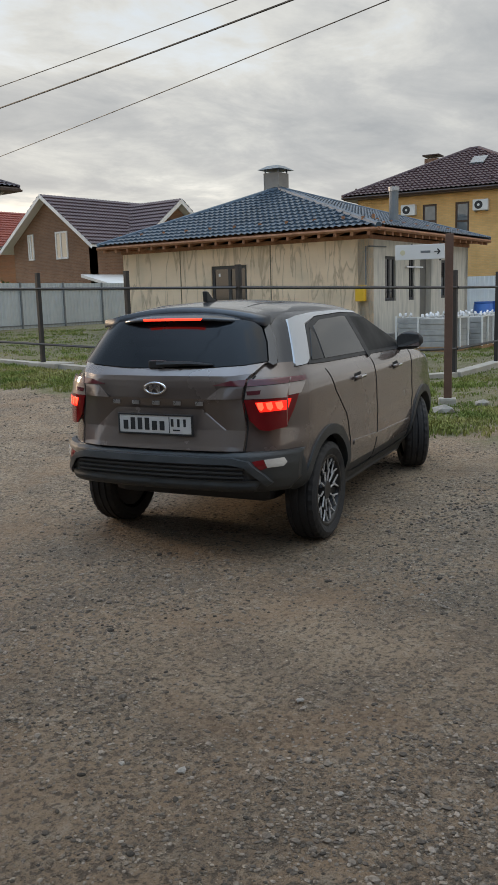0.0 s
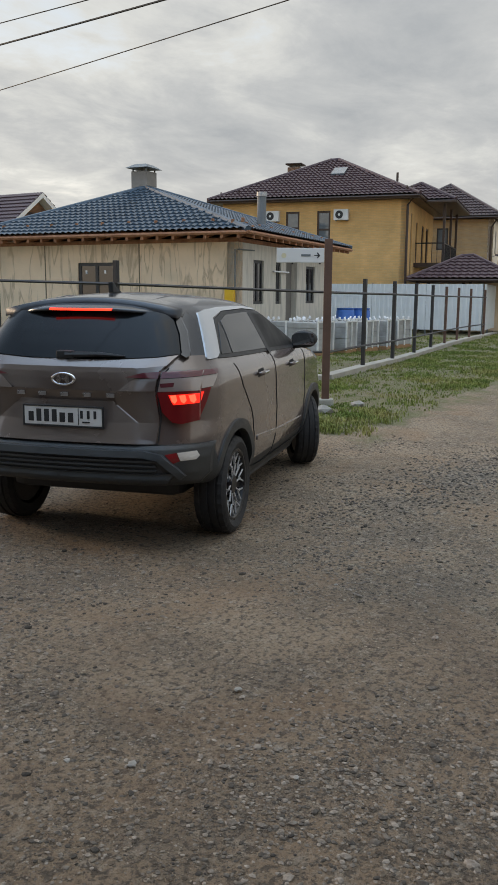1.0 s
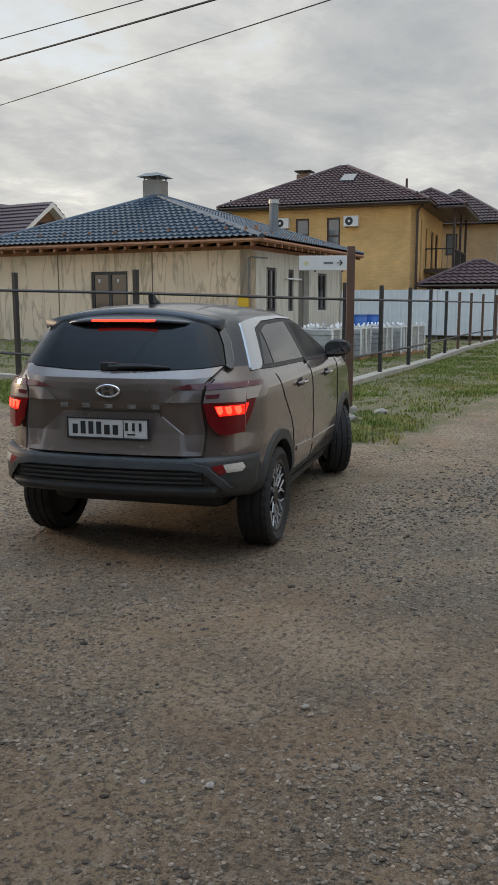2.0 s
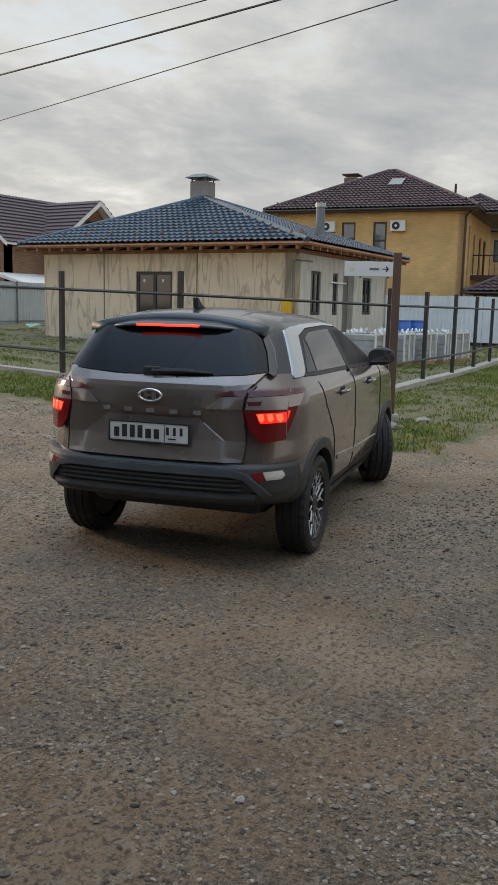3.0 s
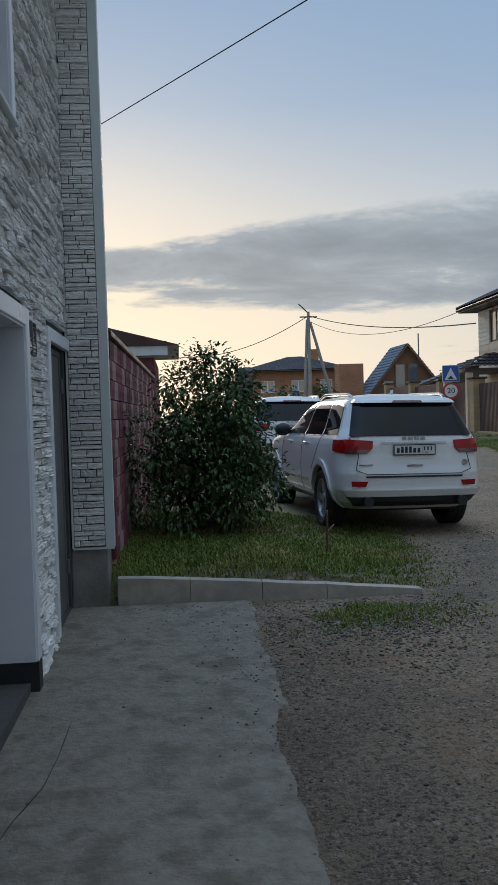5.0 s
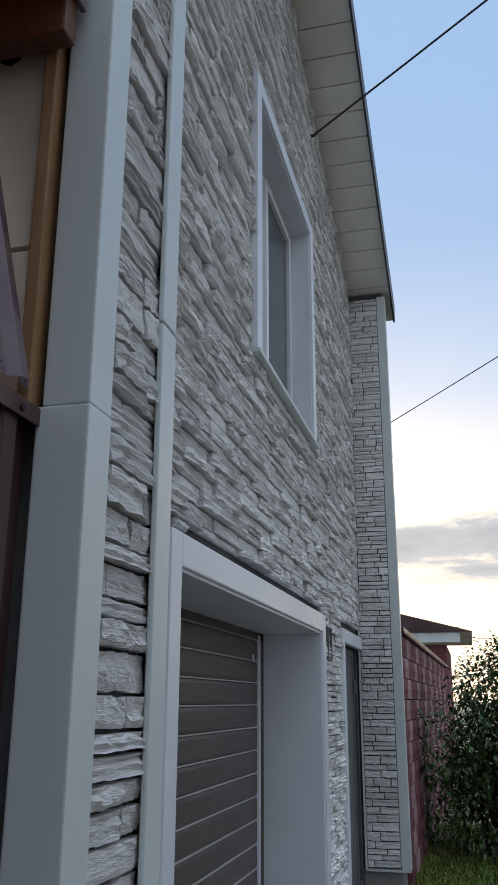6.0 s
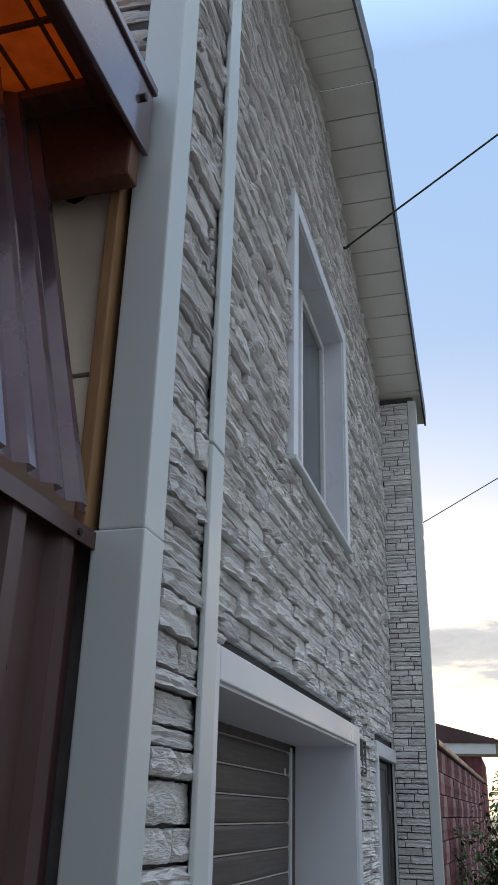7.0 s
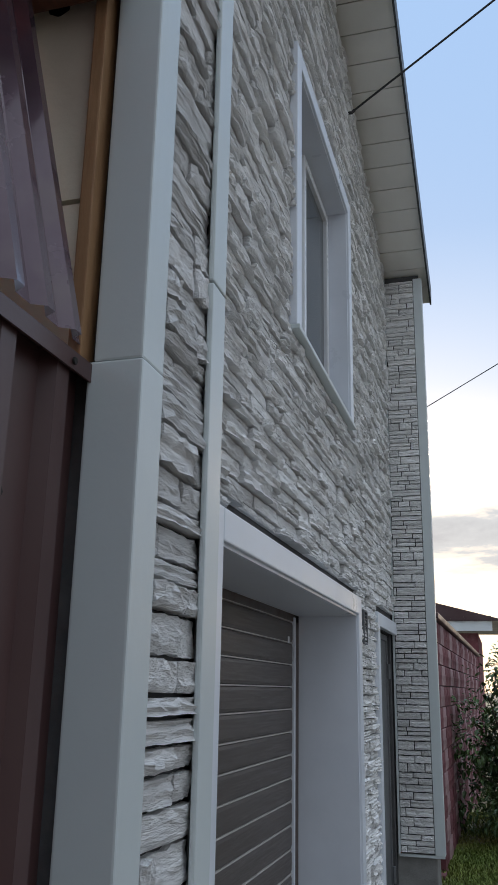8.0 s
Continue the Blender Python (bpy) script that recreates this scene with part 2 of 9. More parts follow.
M_GLASS_DARK = surf("dark_window_glass", (0.012, 0.014, 0.016), (0.02, 0.022, 0.025), 3, 0.06, spec=0.8, rvar=0.02)
M_CURTAIN = surf("window_glass_curtain", (0.46, 0.40, 0.33), (0.52, 0.46, 0.38), 2, 0.12, coat=1.0, rvar=0.03, stretch=(14, 14, 1))
M_CREAM = surf("cream_siding", (0.84, 0.74, 0.61), (0.88, 0.79, 0.66), 3, 0.7, bump=0.1, c3=(0.52, 0.46, 0.38), scale3=1.0)
M_TAN = surf("tan_siding", (0.77, 0.59, 0.42), (0.82, 0.64, 0.47), 3, 0.7, bump=0.1, c3=(0.42, 0.33, 0.22), scale3=1.0)
M_RED_BRICK = None
M_YELLOW_BRICK = None

# ---- mesh helpers ----
def mesh_of(name, verts, faces, material, smooth=False):
    me = bpy.data.meshes.new(name)
    me.from_pydata([tuple(v) for v in verts], [], [tuple(f) for f in faces])
    if material:
        me.materials.append(material)
    if smooth:
        me.polygons.foreach_set("use_smooth", [True] * len(me.polygons))
    me.update()
    return me


def part(name, bm, material, parent, label="", smooth=False, m=None):
    """One mesh object from a bmesh (or (verts, faces), or a mesh) under a thing, in the thing's own coordinates."""
    if isinstance(bm, bmesh.types.BMesh):
        me = bpy.data.meshes.new(name)
        bm.normal_update()
        bm.to_mesh(me)
        bm.free()
        me.materials.append(material)
        if smooth:
            me.polygons.foreach_set("use_smooth", [True] * len(me.polygons))
    elif isinstance(bm, bpy.types.Mesh):
        me = bm
    else:
        me = mesh_of(name, bm[0], bm[1], material, smooth)
    ob = new(name, me)
    ob.parent = parent
    if m is not None:
        ob.matrix_basis = m
    if label:
        ob["label"] = label
    return ob


def thing(name, m, label, category, group="", kind=""):
    ob = new(name)
    ob.matrix_basis = m
    ob.empty_display_size = 0.2
    return tagged(ob, label, category, group, kind)


def box_bm(x0, x1, y0, y1, z0, z1, bevel=0.0, bm=None, m=None):
    """A box, its edges rounded by bevel, in bm or in a new bmesh."""
    own = bm or bmesh.new()
    mat = Matrix.LocRotScale(((x0 + x1) / 2, (y0 + y1) / 2, (z0 + z1) / 2), None, (abs(x1 - x0), abs(y1 - y0), abs(z1 - z0)))
    if m is not None:
        mat = m @ mat
    r = bmesh.ops.create_cube(own, size=1, matrix=mat)
    if bevel:
        es = list({e for v in r["verts"] for e in v.link_edges})
        bmesh.ops.bevel(own, geom=es, offset=bevel, segments=2, affect="EDGES", profile=0.6)
    return own


def tube_bm(points, radius, sides=8, bm=None, caps=True):
    """A round bar along points; radius one number or one a point."""
    own = bm or bmesh.new()
    pts = [Vector(p) for p in points]
    rads = radius if isinstance(radius, (list, tuple)) else [radius] * len(pts)
    rings = []
    for i, p in enumerate(pts):
        d = (pts[min(i + 1, len(pts) - 1)] - pts[max(i - 1, 0)]).normalized()
        up = Vector((0, 0, 1)) if abs(d.z) < 0.95 else Vector((1, 0, 0))
        a = d.cross(up).normalized()
        b = d.cross(a)
        rings.append([own.verts.new(p + (a * math.cos(k * math.tau / sides) + b * math.sin(k * math.tau / sides)) * rads[i]) for k in range(sides)])
    for r0, r1 in zip(rings, rings[1:]):
        for k in range(sides):
            own.faces.new((r0[k], r0[(k + 1) % sides], r1[(k + 1) % sides], r1[k]))
    if caps:
        own.faces.new(rings[0][::-1])
        own.faces.new(rings[-1])
    bmesh.ops.recalc_face_normals(own, faces=own.faces)
    return own


def prism_bm(outline, d0, d1, axis="y", bm=None, bevel=0.0):
    """An outline in the two other axes, pushed out from d0 to d1 along axis."""
    own = bm or bmesh.new()

    def put(p, d):
        return {"x": (d, p[0], p[1]), "y": (p[0], d, p[1]), "z": (p[0], p[1], d)}[axis]
    a, b = [own.verts.new(put(p, d0)) for p in outline], [own.verts.new(put(p, d1)) for p in outline]
    fs = [own.faces.new(a), own.faces.new(b[::-1])]
    n = len(outline)
    for i in range(n):
        fs.append(own.faces.new((a[i], b[i], b[(i + 1) % n], a[(i + 1) % n])))
    bmesh.ops.recalc_face_normals(own, faces=fs)
    if bevel:
        es = list({e for f in fs for e in f.edges})
        bmesh.ops.bevel(own, geom=es, offset=bevel, segments=2, affect="EDGES", profile=0.6)
    return own


def wall_bm(length, height, thick, holes, z0=0.0):
    """A wall along +x (0..length), outer face at y = 0, thickness to +y, with rectangular holes (x0, x1, z0, z1) through it."""
    xs = sorted({0.0, length, *[v for h in holes for v in h[:2]]})
    zs = sorted({z0, height, *[v for h in holes for v in h[2:]]})
    bm = bmesh.new()
    inside = lambda x, z: any(h[0] < x < h[1] and h[2] < z < h[3] for h in holes)
    for xa, xb in zip(xs, xs[1:]):
        for za, zb in zip(zs, zs[1:]):
            if not inside((xa + xb) / 2, (za + zb) / 2):
                bm_box(bm, xa, xb, 0, thick, za, zb)
    bmesh.ops.remove_doubles(bm, verts=bm.verts, dist=1e-4)
    # drop the faces between neighbouring blocks
    seen = {}
    for f in bm.faces:
        seen.setdefault(tuple(sorted(v.index for v in f.verts)), []).append(f)
    inner = {}
    bm.verts.index_update()
    for f in bm.faces:
        inner.setdefault(tuple(sorted(v.index for v in f.verts)), []).append(f)
    bmesh.ops.delete(bm, geom=[f for fs in inner.values() if len(fs) > 1 for f in fs], context="FACES_ONLY")
    return bm


def bm_box(bm, x0, x1, y0, y1, z0, z1):
    v = [bm.verts.new(p) for p in ((x0, y0, z0), (x1, y0, z0), (x1, y1, z0), (x0, y1, z0), (x0, y0, z1), (x1, y0, z1), (x1, y1, z1), (x0, y1, z1))]
    for f in ((0, 3, 2, 1), (4, 5, 6, 7), (0, 1, 5, 4), (1, 2, 6, 5), (2, 3, 7, 6), (3, 0, 4, 7)):
        bm.faces.new([v[i] for i in f])


def smooth_step(a, b, x):
    k = min(1, max(0, (x - a) / (b - a)))
    return k * k * (3 - 2 * k)


def ground_z(x, y):
    """Height of the ground: level round the crossing, rising gently up the street."""
    z = 0.024 * max(0.0, y - 4.0) * smooth_step(3, 9, y)
    z = min(z, 1.2) * (1 - 0.85 * smooth_step(12, 16, x) * (1 - smooth_step(11, 20, y)))
    # the planted verge behind the concrete kerb beside the house
    if y > 7.4:
        z += 0.20 * smooth_step(8.1, 8.35, y) * (1 - smooth_step(0.3, 1.9, x)) * smooth_step(-9, -7, x) * (1 - smooth_step(12, 15, y))
    # verges along the fences lie a little above the road
    z += 0.05 * smooth_step(8.3, 9.4, x) * smooth_step(3.4, 4.6, y) * (1 - smooth_step(12, 15, x))
    return z

# ---- ground ----
def noise2(x, y, s):
    return noise.noise(Vector((x * s, y * s, 0.37)))


def build_ground():
    fine = [i * 0.125 for i in range(-24, 100)]
    xs = sorted(set([-900, -400, -200, -100, -60, -40, -25, -15, -10, -6, -4.2] + [round(v, 3) for v in fine] + [13, 14, 16, 18, 20, 23, 26, 30, 35, 40, 50, 70, 100, 160, 300, 600, 1200]))
    ys = sorted(set([-900, -300, -100, -40, -20, -10, -6, -4] + [round(i * 0.125 - 3, 3) for i in range(140)] + [15, 16, 17, 18, 20, 22, 24, 27, 30, 34, 40, 50, 70, 100, 160, 300, 600, 1500]))
    verts, faces = [], []
    for y in ys:
        for x in xs:
            z = ground_z(x, y)
            near = 1 - smooth_step(10, 16, abs(x - 4)) if abs(y - 5) < 16 else 0
            z += near * (0.014 * noise2(x, y, 1.1) + 0.007 * noise2(x, y, 4.0))
            verts.append((x, y, z))
    n = len(xs)
    for j in range(len(ys) - 1):
        for i in range(n - 1):
            a = j * n + i
            faces.append((a, a + 1, a + 1 + n, a + n))
    ob = new("ground", mesh_of("ground", verts, faces, M_GROUND, True))
    return tagged(ob, "packed grey-brown dirt road with gravel and grassy verges", "ground", kind="structure")


def ground_material():
    m = bpy.data.materials.new("dirt_and_verge")
    m.use_nodes = True
    nt = m.node_tree
    b = nt.nodes["Principled BSDF"]
    N, L = nt.nodes.new, nt.links.new
    tc = N("ShaderNodeTexCoord")
    sep = N("ShaderNodeSeparateXYZ")
    L(tc.outputs["Object"], sep.inputs[0])

    def noise_node(s, d=6.0, r=0.6, dist=0.0):
        n = N("ShaderNodeTexNoise")
        n.inputs["Scale"].default_value, n.inputs["Detail"].default_value = s, d
        n.inputs["Roughness"].default_value, n.inputs["Distortion"].default_value = r, dist
        L(tc.outputs["Object"], n.inputs["Vector"])
        return n.outputs["Fac"]

    def calc(op, a, c):
        x = N("ShaderNodeMath")
        x.operation = op
        for i, v in enumerate((a, c)):
            if isinstance(v, (int, float)):
                x.inputs[i].default_value = v
            else:
                L(v, x.inputs[i])
        return x.outputs[0]

    def spread(f, lo, hi, a=0.0, z=1.0):
        r = N("ShaderNodeMapRange")
        r.interpolation_type = "SMOOTHSTEP"
        for i, v in zip((1, 2, 3, 4), (lo, hi, a, z)):
            r.inputs[i].default_value = v
        L(f, r.inputs[0])
        return r.outputs[0]

    def mixc(f, a, c, mode="MIX"):
        x = N("ShaderNodeMix")
        x.data_type, x.blend_type = "RGBA", mode
        for s, v in ((x.inputs["Factor"], f), (x.inputs["A"], a), (x.inputs["B"], c)):
            if isinstance(v, (int, float)):
                s.default_value = v
            elif isinstance(v, tuple):
                s.default_value = (*v, 1)
            else:
                L(v, s)
        return x.outputs["Result"]

    big, mid, fine, grit = noise_node(0.35, 4), noise_node(1.6, 6, 0.62, 0.3), noise_node(11, 8, 0.72), noise_node(42, 7, 0.75)
    pits = noise_node(26, 3, 0.5)
    dirt = mixc(spread(big, 0.38, 0.62), (0.239, 0.164, 0.105), (0.251, 0.187, 0.128))
    dirt = mixc(spread(mid, 0.45, 0.66, 0, 0.8), dirt, (0.159, 0.120, 0.086))
    dirt = mixc(spread(fine, 0.50, 0.62, 0, 0.75), dirt, (0.296, 0.243, 0.185))
    # dark specks put the shade of small pits between clods into the colour
    dirt = mixc(spread(grit, 0.37, 0.50, 0.92, 0), dirt, (0.052, 0.040, 0.030))
    dirt = mixc(spread(pits, 0.36, 0.46, 0.85, 0), dirt, (0.063, 0.047, 0.033))
    dirt = mixc(spread(grit, 0.60, 0.70, 0, 0.7), dirt, (0.370, 0.312, 0.243))
    # grains and chips pressed into the dirt, denser in patches
    def grains(s, lo, hi, amount):
        v = N("ShaderNodeTexVoronoi")
        v.inputs["Scale"].default_value = s
        L(tc.outputs["Object"], v.inputs["Vector"])
        sp = N("ShaderNodeSeparateColor")
        L(v.outputs["Color"], sp.inputs[0])
        inside = calc("MULTIPLY", spread(v.outputs["Distance"], 0.30, 0.48, 1, 0), spread(sp.outputs[1], lo, hi, 0, amount))
        return inside, sp.outputs[0], v.outputs["Distance"]
    relief = []
    for s, lo, hi, amount in ((38, 0.50, 0.62, 0.8), (85, 0.40, 0.50, 0.85), (170, 0.3, 0.45, 0.7)):
        inside, tone, far = grains(s, lo, hi, amount)
        patchy = calc("MULTIPLY", inside, spread(mid, 0.36, 0.56, 0.35, 1.0))
        stone = mixc(spread(tone, 0.0, 0.72, 0, 1), (0.064, 0.049, 0.035), (0.199, 0.155, 0.115))
        stone = mixc(spread(tone, 0.90, 0.97, 0, 1), stone, (0.458, 0.383, 0.298))
        dirt = mixc(patchy, dirt, stone)
        relief.append(calc("MULTIPLY", patchy, 30.0 / s))
    # reddish earth showing through in places
    dirt = mixc(spread(noise_node(0.9, 5, 0.6, 0.4), 0.50, 0.68, 0, 0.55), dirt, (0.199, 0.122, 0.070))
    # the dirt is darker by the drive and grows paler further out
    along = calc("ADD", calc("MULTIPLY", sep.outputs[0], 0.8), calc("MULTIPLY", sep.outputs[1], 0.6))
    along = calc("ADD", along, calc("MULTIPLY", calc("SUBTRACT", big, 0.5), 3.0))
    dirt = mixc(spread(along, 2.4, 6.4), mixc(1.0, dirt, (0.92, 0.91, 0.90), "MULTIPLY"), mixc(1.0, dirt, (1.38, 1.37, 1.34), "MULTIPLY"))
    # bare soil and old turf behind the fences
    soil = mixc(spread(mid, 0.42, 0.6), (0.21, 0.165, 0.105), (0.20, 0.18, 0.085))
    soil = mixc(spread(fine, 0.45, 0.62), soil, (0.115, 0.125, 0.042))
    wob = calc("MULTIPLY", calc("SUBTRACT", mid, 0.5), 2.2)
    x_w, y_w = calc("ADD", sep.outputs[0], wob), calc("ADD", sep.outputs[1], wob)
    right = calc("MULTIPLY", spread(x_w, 8.4, 8.9), spread(y_w, 3.5, 4.1))
    far_right = calc("MULTIPLY", spread(x_w, 12.5, 14.0), spread(y_w, 4.4, 5.2))
    grass = calc("MAXIMUM", right, far_right)
    left = calc("MULTIPLY", calc("SUBTRACT", 1.0, spread(x_w, 1.4, 2.2)), spread(y_w, 8.0, 8.5))
    grass = calc("MAXIMUM", grass, left)
    col = mixc(grass, dirt, soil)
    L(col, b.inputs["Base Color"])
    b.inputs["Roughness"].default_value = 0.80
    b.inputs["Specular IOR Level"].default_value = 0.5
    h = calc("ADD", calc("MULTIPLY", fine, 0.8), calc("ADD", calc("MULTIPLY", grit, 0.6), calc("MULTIPLY", pits, 0.4)))
    for r in relief:
        h = calc("ADD", h, r)
    bp = N("ShaderNodeBump")
    bp.inputs["Strength"].default_value, bp.inputs["Distance"].default_value = 1.0, 0.028
    L(h, bp.inputs["Height"])
    L(bp.outputs[0], b.inputs["Normal"])
    return m


M_GROUND = ground_material()
build_ground()

# ---- the stone-clad house beside the camera ----
WALL_X, PIL_X, NEAR_Y, FAR_Y = -1.30, -0.945, 1.76, 8.05
GAR = (3.19, 5.97, 0.10, 2.31)      # garage opening: y from, to, z from, to
WIN = (4.33, 5.80, 3.52, 5.04)
DOOR = (7.0, 7.97, 0.12, 2.31)


APEX_Y, APEX_Z, PITCH = 5.1, 6.74, 0.355


def gable_z(y):
    """Underside of the gable's eaves along the wall."""
    return APEX_Z - abs(y - APEX_Y) * PITCH


def build_house_shell():
    h = thing("stone_house", Matrix.Identity(4), "two-storey house clad in grey split stone, with grey corner trims", "house", kind="structure")
    # gable wall: blocks round the openings, then the upper part
    bm = bmesh.new()
    y0, y1, t0, t1 = NEAR_Y + 0.05, FAR_Y + 0.34, WALL_X - 0.36, WALL_X - 0.02
    holes = (GAR, WIN, DOOR)
    ys = sorted({y0, y1, *[v for g in holes for v in g[:2]]})
    zs = sorted({0.0, 5.3, *[v for g in holes for v in g[2:]]})
    for a, c in zip(ys, ys[1:]):
        for d, e in zip(zs, zs[1:]):
            if not any(g[0] < (a + c) / 2 < g[1] and g[2] < (d + e) / 2 < g[3] for g in holes):
                bm_box(bm, t0, t1, a, c, d, e)
    prism_bm([(y0, 5.3), (y1, 5.3), (y1, gable_z(y1)), (APEX_Y, APEX_Z), (y0, gable_z(y0))], t0, t1, "x", bm)
    part("wall", bm, M_MORTAR, h)
    # side wall that faces the lean-to, and the far side and back, closing the house
    part("wall", box_bm(-9, WALL_X - 0.37, NEAR_Y + 0.06, NEAR_Y + 0.36, 0, 5.5), M_MORTAR, h)
    part("wall", box_bm(-9, WALL_X - 0.37, FAR_Y + 0.04, FAR_Y + 0.33, 0, 5.5), M_MORTAR, h)
    # plinths under the pillars
    part("plinth", box_bm(WALL_X - 0.02, PIL_X - 0.06, FAR_Y + 0.03, FAR_Y + 0.36, -0.1, 0.62, 0.01), M_CONCRETE, h)
    part("pillar", box_bm(WALL_X - 0.02, PIL_X - 0.025, FAR_Y + 0.02, FAR_Y + 0.34, 0.62, 5.66), M_MORTAR, h)
    part("pillar", box_bm(WALL_X - 0.02, PIL_X - 0.026, NEAR_Y + 0.03, 2.115, 0.02, 5.55), M_MORTAR, h)
    # trims of the pillars
    def angle_trim(ya, yb, xa, xb, z0, z1, th=0.012):
        """An L-shaped corner strip, corner at (xb, ya)."""
        s = 1 if yb > ya else -1
        out = [(xa, ya), (xb, ya), (xb, yb), (xb - th, yb), (xb - th, ya + s * th), (xa, ya + s * th)]
        return prism_bm(out, z0, z1, "z", bevel=0.004)
    part("corner_trim", angle_trim(NEAR_Y, NEAR_Y + 0.09, PIL_X - 0.094, PIL_X, 0.02, 2.35), M_TRIM, h)
    part("corner_trim", angle_trim(NEAR_Y + 0.0015, NEAR_Y + 0.09, PIL_X - 0.085, PIL_X - 0.001, 2.3505, 5.4), M_TRIM, h)
    part("corner_trim", angle_trim(NEAR_Y + 0.0015, NEAR_Y + 0.09, PIL_X - 0.085, PIL_X - 0.001, 5.405, 5.56), M_TRIM, h)
    for za, zb in ((0.02, 2.62), (2.625, 5.2), (5.205, 5.62)):
        part("edge_trim", angle_trim(2.13, 2.05, WALL_X, PIL_X + 0.012, za, zb), M_TRIM, h)
    part("corner_trim", angle_trim(FAR_Y, FAR_Y + 0.10, PIL_X - 0.075, PIL_X + 0.004, 0.61, 5.62), M_TRIM, h)
    part("base_strip", box_bm(WALL_X, PIL_X, FAR_Y + 0.002, FAR_Y + 0.03, 0.595, 0.615), M_TRIM, h)
    part("corner_strip", box_bm(WALL_X - 0.004, WALL_X + 0.012, FAR_Y - 0.012, FAR_Y + 0.01, 0.61, 5.66), M_TRIM, h)
    return h


def frame_bm(y0, y1, z0, z1, w, x0, x1, bottom=True, bevel=0.006):
    """A frame of width w round an opening in a wall that faces +x."""
    bm = box_bm(x0, x1, y0 - w, y0, z0 - (w if bottom else 0), z1 + w, bevel)
    box_bm(x0, x1, y1, y1 + w, z0 - (w if bottom else 0), z1 + w, bevel, bm)
    box_bm(x0, x1, y0, y1, z1, z1 + w, bevel, bm)
    if bottom:
        box_bm(x0, x1, y0, y1, z0 - w, z0, bevel, bm)
    return bm


def reveal_bm(y0, y1, z0, z1, x0, x1, t=0.012, bottom=False):
    bm = box_bm(x0, x1, y0 - 0.001, y0 + t, z0, z1)
    box_bm(x0, x1, y1 - t, y1 + 0.001, z0, z1, 0, bm)
    box_bm(x0, x1, y0 + t, y1 - t, z1 - t, z1 + 0.001, 0, bm)
    if bottom:
        box_bm(x0, x1, y0 + t, y1 - t, z0 - 0.001, z0 + t, 0, bm)
    return bm


def build_openings():
    # garage
    g = thing("garage_door", Matrix.Identity(4), "brown sectional garage door with pale seams, in a pale metal surround", "garage door", kind="structure")
    y0, y1, z0, z1 = GAR
    part("surround", frame_bm(y0, y1, z0 + 0.13, z1, 0.11, WALL_X - 0.01, WALL_X + 0.035, False), M_TRIM_LIGHT, g)
    part("reveal", reveal_bm(y0, y1, z0 + 0.13, z1, WALL_X - 0.36, WALL_X + 0.02), M_TRIM_LIGHT, g)
    part("foot", box_bm(WALL_X - 0.36, WALL_X + 0.036, y1 - 0.012, y1 + 0.112, 0.0, z0 + 0.13), M_BLACK, g, "black rubber foot of the jamb")
    part("foot", box_bm(WALL_X - 0.36, WALL_X + 0.036, y0 - 0.112, y0 + 0.012, 0.0, z0 + 0.13), M_BLACK, g)
    dx = WALL_X - 0.36
    part("track", box_bm(dx - 0.02, dx + 0.012, y1 - 0.13, y1 - 0.012, 0.05, z1 - 0.012), M_BROWN_FRAME, g, "dark brown side track")
    part("track", box_bm(dx - 0.02, dx + 0.012, y0 + 0.012, y0 + 0.13, 0.05, z1 - 0.012), M_BROWN_FRAME, g)
    part("seal", box_bm(dx - 0.01, dx + 0.022, y1 - 0.165, y1 - 0.132, 0.05, z1 - 0.03, 0.004), M_TRIM_LIGHT, g)
    step = 0.128
    z = z1 - 0.06
    k = 0
    while z > 0.06:
        zb = max(0.05, z - step + 0.006)
        bm = prism_bm([(dx - 0.03, zb), (dx + 0.004, zb + 0.004), (dx + 0.008, zb + 0.02), (dx + 0.008, z - 0.02), (dx + 0.004, z - 0.004), (dx - 0.03, z)], y0 + 0.13, y1 - 0.165, "y")
        part("door_panel", bm, M_GARAGE, g)
        part("seam", box_bm(dx - 0.012, dx + 0.0095, y0 + 0.13, y1 - 0.165, z, z + 0.007), M_SEAM, g)
        z -= step
        k += 1
    part("lintel", box_bm(dx - 0.03, dx + 0.012, y0 + 0.012, y1 - 0.012, z1 - 0.055, z1 - 0.012), M_BROWN_FRAME, g)
    part("sticker", box_bm(dx + 0.008, dx + 0.011, y1 - 0.29, y1 - 0.255, 2.12, 2.16), M_WHITE_PVC, g, "small white sticker")
    # side door
    d = thing("door_1", Matrix.Identity(4), "closed dark grey steel door with pale trim", "door", kind="structure")
    y0, y1, z0, z1 = DOOR
    part("surround", frame_bm(y0, y1 + 0.3, z0, z1, 0.10, WALL_X - 0.01, WALL_X + 0.03, False), M_TRIM_LIGHT, d)
    part("door_leaf", box_bm(WALL_X - 0.10, WALL_X - 0.05, y0 + 0.01, y1 - 0.01, z0, z1 - 0.01, 0.006), M_DARK_DOOR, d)
    part("door_frame", frame_bm(y0 + 0.05, y1 - 0.05, z0, z1 - 0.06, 0.048, WALL_X - 0.11, WALL_X - 0.04, False), M_DARK_DOOR, d)
    for zz in (0.42, 1.95):
        part("hinge", tube_bm([(WALL_X - 0.03, y1 - 0.04, zz), (WALL_X - 0.03, y1 - 0.04, zz + 0.12)], 0.014), M_DARK_DOOR, d)
    part("peephole", tube_bm([(WALL_X - 0.06, 7.38, 1.55), (WALL_X - 0.04, 7.38, 1.55)], 0.012), M_GALV, d)
